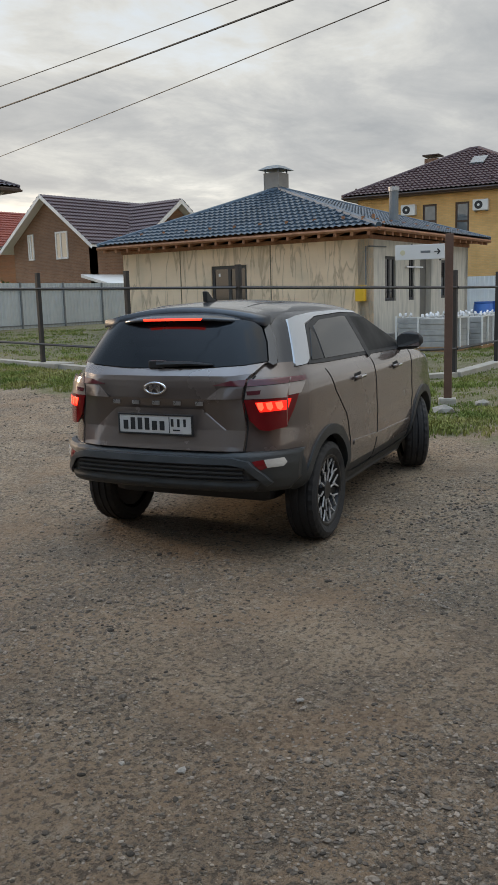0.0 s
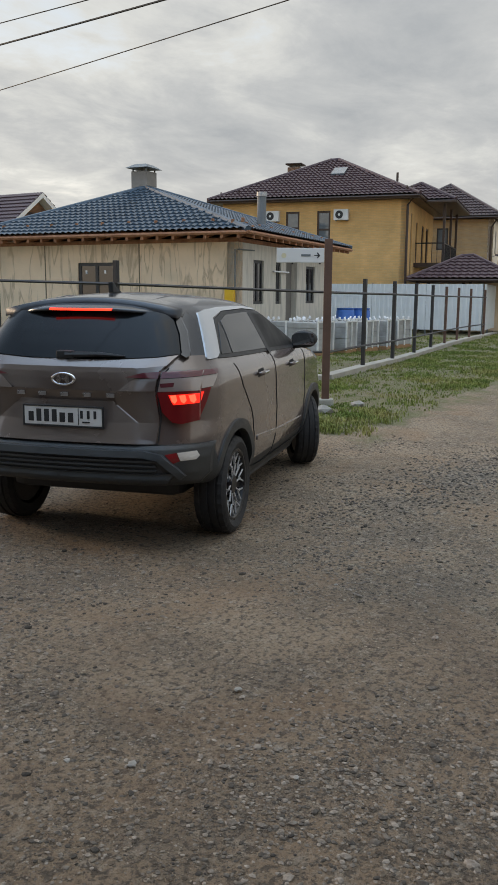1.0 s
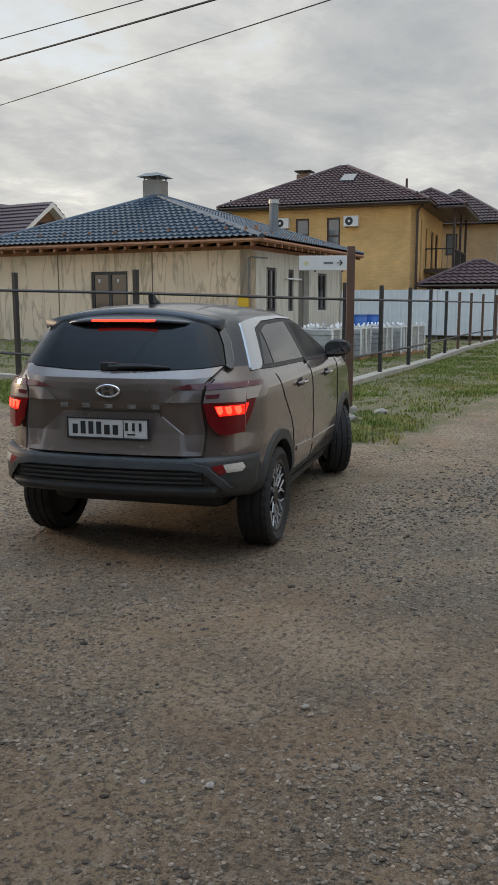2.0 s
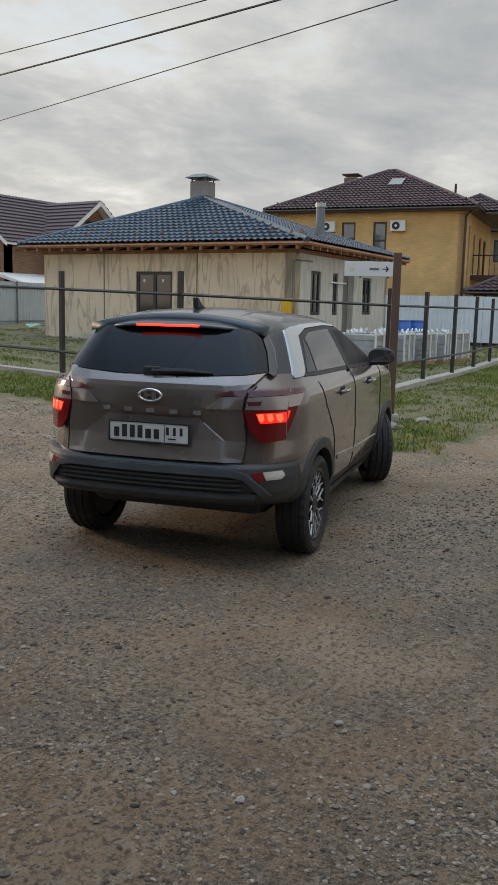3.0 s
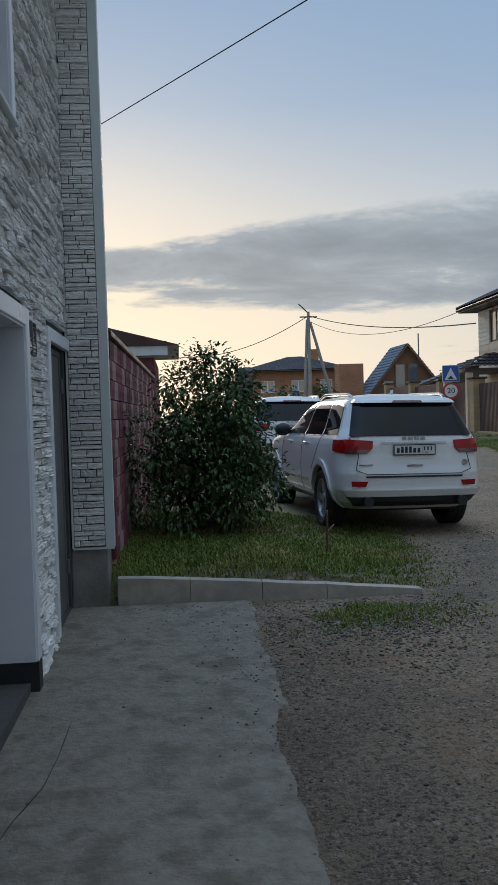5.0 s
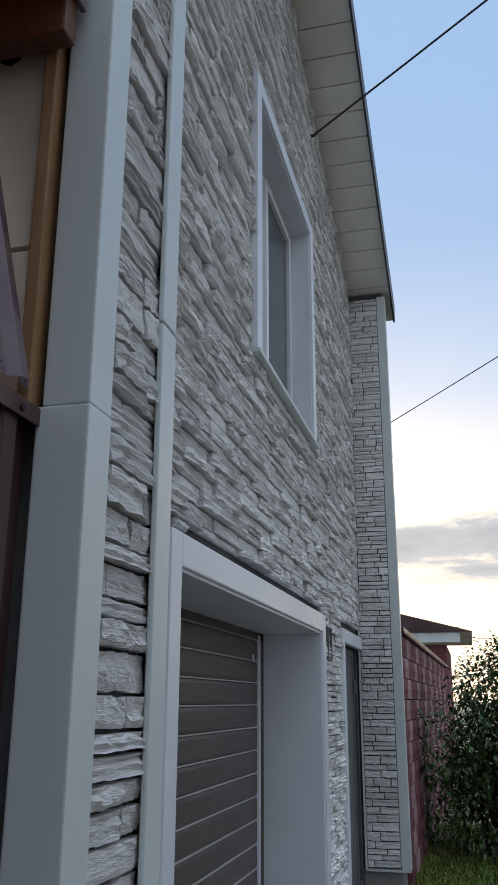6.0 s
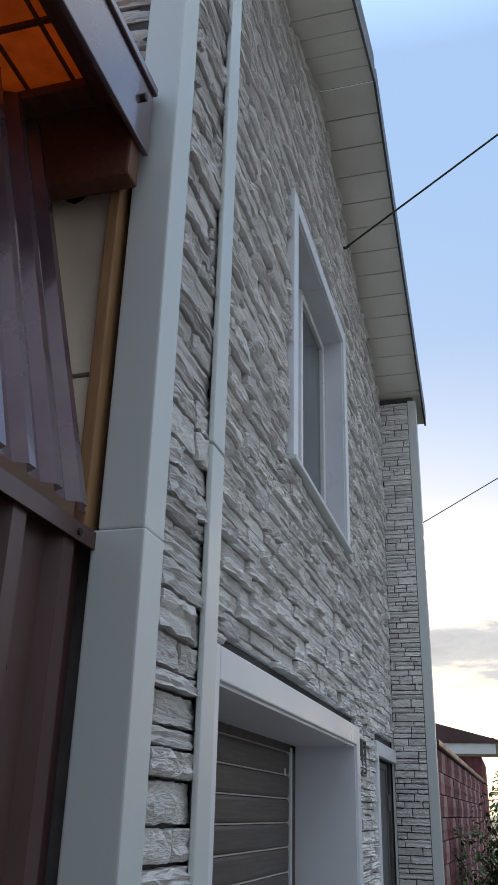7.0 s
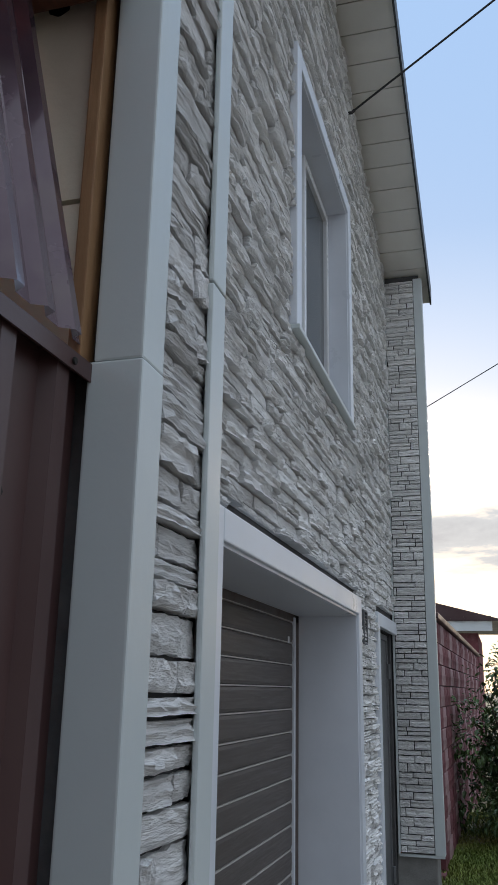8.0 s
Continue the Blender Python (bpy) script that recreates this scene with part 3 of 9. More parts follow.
    # vent grille
    v = thing("wall_vent", Matrix.Identity(4), "small dark grille vent on the stone wall", "vent")
    part("frame", frame_bm(6.24, 6.36, 2.16, 2.35, 0.015, WALL_X - 0.01, WALL_X + 0.03), M_DARK_DOOR, v)
    for i in range(8):
        zz = 2.165 + i * 0.023
        part("slat", prism_bm([(WALL_X + 0.0, zz), (WALL_X + 0.024, zz + 0.004), (WALL_X + 0.024, zz + 0.008), (WALL_X + 0.0, zz + 0.018)], 6.24, 6.36, "y"), M_DARK_DOOR, v)
    # upper window
    w = thing("window_1", Matrix.Identity(4), "white plastic window with a pale surround, one casement ajar at the top", "window", kind="structure")
    y0, y1, z0, z1 = WIN
    part("surround", frame_bm(y0, y1, z0, z1, 0.10, WALL_X - 0.01, WALL_X + 0.035, False), M_TRIM_LIGHT, w)
    part("reveal", reveal_bm(y0, y1, z0, z1, WALL_X - 0.16, WALL_X + 0.02), M_TRIM_LIGHT, w)
    part("window_sill", box_bm(WALL_X - 0.16, WALL_X + 0.05, y0 - 0.11, y1 + 0.11, z0 - 0.03, z0 - 0.004, 0.006), M_TRIM, w)
    xa, xb = WALL_X - 0.19, WALL_X - 0.125
    part("window_frame", frame_bm(y0 + 0.075, y1 - 0.06, z0 + 0.06, z1 - 0.06, 0.05, xa, xb), M_WHITE_PVC, w)
    ym = y0 + 0.62
    part("mullion", box_bm(xa, xb, ym - 0.04, ym + 0.04, z0 + 0.06, z1 - 0.06, 0.005), M_WHITE_PVC, w)
    part("casement", frame_bm(ym + 0.09, y1 - 0.11, z0 + 0.11, z1 - 0.11, 0.05, xb - 0.02, xb + 0.03), M_WHITE_PVC, w)
    part("transom", box_bm(xa, xb, y0 + 0.075, ym - 0.04, z0 + 0.70, z0 + 0.75, 0.005), M_WHITE_PVC, w)
    part("pane", box_bm(xa + 0.02, xa + 0.03, y0 + 0.07, ym - 0.03, z0 + 0.06, z1 - 0.06), M_GLASS_DARK, w)
    part("pane", box_bm(xb - 0.005, xb + 0.004, ym + 0.09, y1 - 0.11, z0 + 0.11, z1 - 0.11), M_GLASS_PALE, w)
    # hook and the cable to it
    c = thing("service_cable", Matrix.Identity(4), "thin black cable strung to a hook on the stone wall", "cable")
    hook = Vector((WALL_X + 0.07, 5.96, 5.99))
    part("hook", tube_bm([(WALL_X - 0.03, 5.96, 5.97), (WALL_X + 0.05, 5.96, 5.97), hook], 0.012), M_BLACK_STEEL, c)
    far = Vector((9.84, 1.91, 10.6))
    part("cable", tube_bm([hook.lerp(far, k / 14) + Vector((0, 0, -0.3 * (k / 14) * (1 - k / 14))) for k in range(15)], 0.008, 6), M_BLACK, c)


M_GLASS_PALE = surf("casement_glass", (0.06, 0.075, 0.085), (0.09, 0.105, 0.115), 2, 0.05, spec=0.35, rvar=0.02)
M_GLASS_BLUE = surf("pale_window_glass", (0.10, 0.13, 0.15), (0.14, 0.17, 0.19), 2, 0.04, coat=1.0, rvar=0.02)


def build_eaves():
    e = thing("gable_roof", Matrix.Identity(4), "gable roof edge with a cream slatted soffit and black fascia", "roof", kind="structure")
    xo = -0.895
    pts = [(8.46, gable_z(8.46)), (APEX_Y, APEX_Z), (1.35, gable_z(1.35))]
    for (ya, za), (yb, zb) in zip(pts, pts[1:]):
        L = math.hypot(yb - ya, zb - za)
        n = max(2, round(L / 0.24))
        d = Vector((0, yb - ya, zb - za)) / L
        up = Vector((0, -d.z, d.y)) * (1 if d.y > 0 else -1)
        for i in range(n):
            p, q = Vector((0, ya, za)) + d * (L * i / n), Vector((0, ya, za)) + d * (L * (i + 1) / n - 0.008)
            bm = bmesh.new()
            lo = [(WALL_X - 0.05, p), (xo, p), (xo, q), (WALL_X - 0.05, q)]
            a = [bm.verts.new((x, v.y, v.z)) for x, v in lo]
            b = [bm.verts.new((x, v.y + up.y * 0.014, v.z + up.z * 0.014)) for x, v in lo]
            bm.faces.new(a), bm.faces.new(b[::-1])
            for k in range(4):
                bm.faces.new((a[k], b[k], b[(k + 1) % 4], a[(k + 1) % 4]))
            bmesh.ops.recalc_face_normals(bm, faces=bm.faces)
            part("soffit_panel", bm, M_SOFFIT, e)
        # roof plate and fascia over the soffit
        bm = bmesh.new()
        for x0, x1, u0, u1, mat_name in ((-5, xo, 0.02, 0.16, 0), ):
            vs = []
            for x in (x0, x1):
                for base in (Vector((0, ya, za)), Vector((0, yb, zb))):
                    for u in (u0, u1):
                        v = base + up * u
                        vs.append(bm.verts.new((x, v.y, v.z)))
            for f in ((0, 1, 3, 2), (4, 6, 7, 5), (0, 4, 5, 1), (2, 3, 7, 6), (0, 2, 6, 4), (1, 5, 7, 3)):
                bm.faces.new([vs[i] for i in f])
        bmesh.ops.recalc_face_normals(bm, faces=bm.faces)
        part("roof_plate", bm, M_BROWN_ROOF, e)
        bm = bmesh.new()
        vs = []
        for x in (xo + 0.002, xo + 0.018):
            for base in (Vector((0, ya, za)), Vector((0, yb, zb))):
                for u in (-0.03, 0.19):
                    v = base + up * u
                    vs.append(bm.verts.new((x, v.y, v.z)))
        for f in ((0, 1, 3, 2), (4, 6, 7, 5), (0, 4, 5, 1), (2, 3, 7, 6), (0, 2, 6, 4), (1, 5, 7, 3)):
            bm.faces.new([vs[i] for i in f])
        bmesh.ops.recalc_face_normals(bm, faces=bm.faces)
        part("fascia", bm, M_ANTHRACITE, e)


# unseen wall, added to cut the light that comes from behind the camera
tagged(new("wall_behind", mesh_of("wall_behind", *[(lambda b: ([v.co[:] for v in b.verts], [[q.index for q in f.verts] for f in b.faces]))(x) for x in [box_bm(-4.2, 3.5, -6.4, -6.1, 0, 5.2)]][0], M_BROWN_STEEL)), "unseen plain wall added behind the camera to cut light from there", "wall", kind="structure")
build_house_shell()
build_openings()
build_eaves()

# ---- houses across the street ----
def tile_slope(eave_l, eave_r, top_l, top_r, pitch_len=0.35, wave=0.23, amp=0.05, step=0.055, seg=4):
    """A pressed-metal tile sheet over the slope with these corners: waves across, a small step at each course."""
    el, er, tl, tr = (Vector(p) for p in (eave_l, eave_r, top_l, top_r))
    u = (er - el).normalized()
    n = u.cross(((tl + tr) / 2 - (el + er) / 2)).normalized()
    if n.z < 0:
        n = -n
    vdir = n.cross(u)
    if vdir.z < 0:
        vdir = -vdir
    length = (tl - el).dot(vdir)
    width = (er - el).length
    cols = max(8, int(width / wave * seg))
    rows = max(2, round(length / pitch_len))
    verts, faces = [], []
    for r in range(rows):
        for k, lift in ((0, step), (1, 0.0)):
            s = min(1.0, (r + (0 if k == 0 else 0.98)) / rows)
            lo, hi = (tl - el).dot(u) * s, width + (tr - er).dot(u) * s
            for c in range(cols + 1):
                x = min(hi, max(lo, width * c / cols))
                h = lift + amp * (0.5 + 0.5 * math.cos(x / wave * math.tau)) ** 0.8
                if r == 0 and k == 0:
                    h *= 1.0
                p = el + u * x + vdir * (length * s) + n * h
                verts.append(p)
    n_c = cols + 1
    for r in range(rows * 2 - 1):
        for c in range(cols):
            a = r * n_c + c
            faces.append((a, a + 1, a + 1 + n_c, a + n_c))
    return verts, faces


def hip_roof(parent, w, d, z, rise, over, mat, edge_mat, ridge=None, detail=True, snow=False, wave=0.23, x0=0.0, y0=0.0, apex=None):
    """A hipped roof over a w x d plan whose corner lies at (x0, y0)."""
    a, b, c, e = x0 - over, x0 + w + over, y0 - over, y0 + d + over
    half = min(b - a, e - c) / 2
    if b - a >= e - c:
        r0, r1 = Vector((a + half, (c + e) / 2, z + rise)), Vector((b - half, (c + e) / 2, z + rise))
    else:
        r0, r1 = Vector(((a + b) / 2, c + half, z + rise)), Vector(((a + b) / 2, e - half, z + rise))
    if apex:
        r0 = r1 = Vector((*apex, z + rise))
    A, B, C, D = Vector((a, c, z)), Vector((b, c, z)), Vector((b, e, z)), Vector((a, e, z))
    wide = b - a >= e - c
    fl, fr = (r0, r1) if wide else (r0, r0)
    bl, br = (r1, r0) if wide else (r1, r1)
    quads = [(A, B, fl, fr), (B, C, r1 if wide else r0, r1), (C, D, bl, br), (D, A, r0 if wide else r1, r0)]
    seg = 4 if detail else 3
    for q in quads:
        part("roof_slope", tile_slope(*q, wave=wave, seg=seg), mat, parent, smooth=False)
    # solid underside so that no light passes
    bm = bmesh.new()
    vs = [bm.verts.new(v - Vector((0, 0, 0.03))) for v in (A, B, C, D, r0, r1)]
    if wide:
        tops = ((0, 1, 5, 4), (1, 2, 5), (2, 3, 4, 5), (3, 0, 4))
    else:
        tops = ((0, 1, 4), (1, 2, 5, 4), (2, 3, 5), (3, 0, 4, 5))
    for f in tops:
        bm.faces.new([vs[i] for i in f])
    bm.faces.new([vs[i] for i in (3, 2, 1, 0)])
    bmesh.ops.recalc_face_normals(bm, faces=bm.faces)
    part("roof_underside", bm, edge_mat, parent)
    for p, q in ((A, r0), (B, r1 if wide else r0), (C, r1), (D, r0 if wide else r1), (r0, r1)):
        if (q - p).length > 0.3:
            part("ridge_cap", tube_bm([p + Vector((0, 0, 0.02)), q + Vector((0, 0, 0.04))], 0.10, 8), mat, parent)
    for p, q in ((A, B), (B, C), (C, D), (D, A)):
        part("gutter", tube_bm([p - Vector((0, 0, 0.06)), q - Vector((0, 0, 0.06))], 0.06, 6), edge_mat, parent)
    if snow:
        for p, q, top in ((A, B, fl), (B, C, r1)):
            length = (q - p).length
            slope = (Vector((top.x, top.y, top.z)) - (p + q) / 2)
            slope = Vector((0, slope.y, slope.z)) if abs((q - p).x) > abs((q - p).y) else Vector((slope.x, 0, slope.z))
            up = slope.normalized() * 0.75
            for k in range(int(length / 0.95)):
                f = p.lerp(q, (k + 0.5) / int(length / 0.95)) + up
                part("snow_guard", box_bm(-0.035, 0.035, -0.05, 0.05, 0.0, 0.13, 0.01), edge_mat, parent, m=Matrix.Translation(f))
    return A, B, C, D, r0, r1


def add_window(parent, W, x0, x1, z0, z1, frame_mat, pane_mat, bars=(1,), depth=0.06, fw=0.06, cross=(), sill=None, name="window"):
    """A framed window in the opening of a wall frame W (x along, y inward)."""
    bm = bmesh.new()
    for a, b, c, d in ((x0, x0 + fw, z0, z1), (x1 - fw, x1, z0, z1), (x0 + fw, x1 - fw, z0, z0 + fw), (x0 + fw, x1 - fw, z1 - fw, z1)):
        bm_box(bm, a, b, depth - 0.01, depth + 0.05, c, d)
    for k in bars:
        x = x0 + (x1 - x0) * k
        bm_box(bm, x - fw * 0.55, x + fw * 0.55, depth - 0.012, depth + 0.05, z0 + fw, z1 - fw)
    for k in cross:
        z = z0 + (z1 - z0) * k
        bm_box(bm, x0 + fw, x1 - fw, depth - 0.011, depth + 0.05, z - fw * 0.5, z + fw * 0.5)
    win = part(name, bm, frame_mat, parent, m=W)
    pane = bmesh.new()
    bm_box(pane, x0 + fw * 0.9, x1 - fw * 0.9, depth + 0.015, depth + 0.03, z0 + fw * 0.9, z1 - fw * 0.9)
    part("pane", pane, pane_mat, win)
    if sill:
        part("sill", box_bm(x0 - 0.05, x1 + 0.05, -0.06, depth, z0 - 0.04, z0 - 0.002), sill, win)
    return win


def wall_frames(w, d):
    """Frames of the four walls of a w x d plan: front (y = 0), right, back, left; x runs along, y inward."""
    return [Matrix.Identity(4), pose(w, 0, 0, 0, 0, 90), pose(w, d, 0, 0, 0, 180), pose(0, d, 0, 0, 0, 270)]


def plaster_material():
    m = surf("raw_render", (0.78, 0.60, 0.43), (0.85, 0.67, 0.49), 1.6, 0.9, bump=0.35, bscale=12, c3=(0.50, 0.42, 0.31), scale3=0.8, amount3=0.6, dist=0.02)
    nt = m.node_tree
    b = nt.nodes["Principled BSDF"]
    N, L = nt.nodes.new, nt.links.new
    # dark runs of damp: stretched noise
    tc, mp = N("ShaderNodeTexCoord"), N("ShaderNodeMapping")
    mp.inputs["Scale"].default_value = (1.5, 1.5, 0.26)
    L(tc.outputs["Object"], mp.inputs[0])
    n = N("ShaderNodeTexNoise")
    n.inputs["Scale"].default_value, n.inputs["Detail"].default_value, n.inputs["Distortion"].default_value = 1.7, 6.0, 0.9
    L(mp.outputs[0], n.inputs["Vector"])
    r = N("ShaderNodeValToRGB")
    e = r.color_ramp.elements
    e[0].position, e[0].color = 0.455, (0, 0, 0, 1)
    e[1].position, e[1].color = 0.497, (0.72, 0.72, 0.72, 1)
    k = e.new(0.545)
    k.color = (0, 0, 0, 1)
    L(n.outputs["Fac"], r.inputs[0])
    x = N("ShaderNodeMix")
    x.data_type = "RGBA"
    L(r.outputs[0], x.inputs["Factor"])
    src = b.inputs["Base Color"].links[0].from_socket
    L(src, x.inputs["A"])
    x.inputs["B"].default_value = (0.40, 0.295, 0.20, 1)
    L(x.outputs["Result"], b.inputs["Base Color"])
    return m


M_PLASTER = plaster_material()
M_PLASTER_GREY = surf("grey_boarded_render", (0.575, 0.546, 0.483), (0.690, 0.650, 0.575), 2.2, 0.9, bump=0.4, bscale=10, stretch=(4, 4, 0.6), c3=(0.414, 0.402, 0.368), scale3=1.2, amount3=0.7)


def build_plaster_house():
    rot = -85
    w, d, z0, top = 9.55, 8.4, 0.28, 3.22
    left = Vector((22.0, 13.05, 0)) + Vector((-math.sin(radians(5)), math.cos(radians(5)), 0)) * w
    h = thing("plaster_house", pose(left.x, left.y, 0, 0, 0, rot), "unfinished one-storey house, stained beige render and slate-blue tile roof", "house")
    F = wall_frames(w, d)
    front = [(3.85, 5.25, 1.05, 2.66)]
    side = [(1.15, 1.95, 1.40, 2.75), (2.95, 3.40, 1.40, 2.75), (3.85, 4.85, 0.55, 2.88), (5.75, 6.65, 1.42, 2.72)]
    part("wall", wall_bm(w, top, 0.35, front, z0), M_PLASTER, h, "stained beige render", m=F[0])
    part("wall", wall_bm(d, top, 0.349, side, z0), M_PLASTER_GREY, h, "grey board-marked render", m=F[1] @ Matrix.Translation((0, 0.0, 0)))
    part("wall", wall_bm(w, top, 0.35, [], z0), M_PLASTER_GREY, h, m=F[2])
    part("wall", wall_bm(d - 0.7, top, 0.35, [], z0), M_PLASTER, h, m=F[3] @ Matrix.Translation((0.35, 0, 0)))
    part("plinth", box_bm(-0.25, w + 0.25, -0.5, d + 0.2, 0.0, 0.42, 0.02), M_CONCRETE, h, "pale concrete blind area")
    part("floor_slab", box_bm(0.36, w - 0.36, 0.36, d - 0.36, 0.3, 0.5), M_CONCRETE, h)
    add_window(h, F[0], 3.85, 5.25, 1.05, 2.66, M_ANTHRACITE, M_GLASS_DARK, (0.5,), fw=0.10)
    part("sticker", box_bm(4.10, 4.17, 0.066, 0.072, 2.32, 2.42), M_WHITE_PVC, h)
    part("sticker", box_bm(4.82, 4.89, 0.066, 0.072, 2.32, 2.42), M_WHITE_PVC, h)
    for a, b, c, e in (side[0], side[1], side[3]):
        add_window(h, F[1], a, b, c, e, M_ANTHRACITE, M_GLASS_DARK, (0.5,), fw=0.09)
    part("entry_door", box_bm(3.85, 4.85, 0.2, 0.26, 0.55, 2.88, 0.01), surf("grey_door", (0.16, 0.15, 0.14), (0.20, 0.19, 0.17), 3, 0.7), h, m=F[1])
    part("duct", box_bm(2.6, 3.9, -0.10, -0.03, 2.42, 2.47, 0.01), M_WHITE_PVC, h, "short white pipe", m=F[1])
    # gas pipe and yellow meter box on the corner
    gp = [(w - 0.06, -0.05, 1.9), (w - 0.06, -0.05, 3.0), (w + 0.05, -0.02, 3.0), (w + 0.05, 1.1, 3.02)]
    part("gas_pipe", tube_bm(gp, 0.022, 6), M_GREY_STEEL, h)
    part("meter_box", box_bm(w - 0.34, w - 0.06, -0.20, -0.002, 1.42, 1.88, 0.02), surf("yellow_plastic", (0.72, 0.40, 0.02), (0.78, 0.46, 0.03), 3, 0.4), h, "yellow gas meter box")
    for k in (2.55, 6.15):
        part("wall_joint", box_bm(k, k + 0.035, -0.012, 0.002, 0.5, top), surf("dark_joint_line", (0.16, 0.13, 0.09), (0.2, 0.16, 0.11), 4, 0.9), h)
    # rafters and wall plate under the eaves
    part("wall_plate", box_bm(-0.05, w + 0.05, -0.04, 0.2, top, top + 0.12), M_RAFTER, h)
    part("wall_plate", box_bm(w - 0.2, w + 0.04, 0.21, d + 0.05, top, top + 0.12), M_RAFTER, h)
    over, ez = 0.62, 3.50
    for k in range(20):
        x = -0.3 + k * (w + 0.6) / 19
        part("rafter", prism_bm([(-over, ez - 0.22), (-over, ez - 0.05), (0.4, ez + 0.22), (0.4, ez + 0.03)], x - 0.045, x + 0.045, "x"), M_RAFTER, h)
    for k in range(17):
        y = -0.2 + k * (d + 0.5) / 16
        part("rafter", prism_bm([(w + over, ez - 0.22), (w + over, ez - 0.05), (w - 0.4, ez + 0.22), (w - 0.4, ez + 0.03)], y - 0.045, y + 0.045, "y"), M_RAFTER, h)
    hip_roof(h, w, d, ez, 1.95, over, M_SLATE_ROOF, M_RAFTER, snow=True, wave=0.22, apex=(3.92, 4.2))
    # chimney with a metal hood, and a round flue
    ch = part("chimney", box_bm(3.35, 4.0, d / 2 - 0.1, d / 2 + 0.6, 4.9, 6.07, 0.01), surf("grey_chimney_render", (0.24, 0.22, 0.20), (0.30, 0.28, 0.25), 3, 0.9, bump=0.2), h)
    for px in (3.4, 3.95):
        for py in (d / 2 - 0.05, d / 2 + 0.55):
            part("hood_post", box_bm(px - 0.02, px + 0.02, py - 0.02, py + 0.02, 6.07, 6.18), M_GREY_STEEL, ch)
    bm = bmesh.new()
    b0 = [bm.verts.new(p) for p in ((3.2, d / 2 - 0.27, 6.18), (4.15, d / 2 - 0.27, 6.18), (4.15, d / 2 + 0.77, 6.18), (3.2, d / 2 + 0.77, 6.18))]
    t0 = [bm.verts.new(p) for p in ((3.45, d / 2, 6.33), (3.9, d / 2, 6.33), (3.9, d / 2 + 0.5, 6.33), (3.45, d / 2 + 0.5, 6.33))]
    bm.faces.new(b0[::-1]), bm.faces.new(t0)
    for i in range(4):
        bm.faces.new((b0[i], b0[(i + 1) % 4], t0[(i + 1) % 4], t0[i]))
    part("hood", bm, M_GREY_STEEL, ch)
    fl = part("flue", tube_bm([(w - 0.55, 3.0, 3.7), (w - 0.55, 3.0, 4.95)], 0.15, 14), M_GREY_STEEL, h, "round grey steel flue")
    part("flue_cap", tube_bm([(w - 0.55, 3.0, 4.85), (w - 0.55, 3.0, 4.98)], 0.175, 14), M_GALV, fl)
    part("flue_collar", tube_bm([(w - 0.55, 3.0, 3.75), (w - 0.55, 3.0, 3.95)], [0.34, 0.16], 14), M_SLATE_ROOF, fl)


def siding_bm(length, z0, z1, holes, board=0.19, lap=0.012):
    """Overlapping boards on a wall's outer face, broken at the openings."""
    bm = bmesh.new()
    z = z0
    while z < z1 - 0.01:
        zt = min(z + board, z1)
        cuts = [(h[0], h[1]) for h in holes if h[2] < (z + zt) / 2 < h[3]]
        x = 0.0
        for a, b in sorted(cuts) + [(length, length)]:
            if a - x > 0.02:
                vs = [bm.verts.new(p) for p in ((x, -lap - 0.014, z), (a, -lap - 0.014, z), (a, -0.004, zt), (x, -0.004, zt), (x, 0, z), (a, 0, z))]
                bm.faces.new((vs[0], vs[1], vs[2], vs[3]))
                bm.faces.new((vs[4], vs[5], vs[1], vs[0]))
            x = max(x, b)
        z += board
    return bm


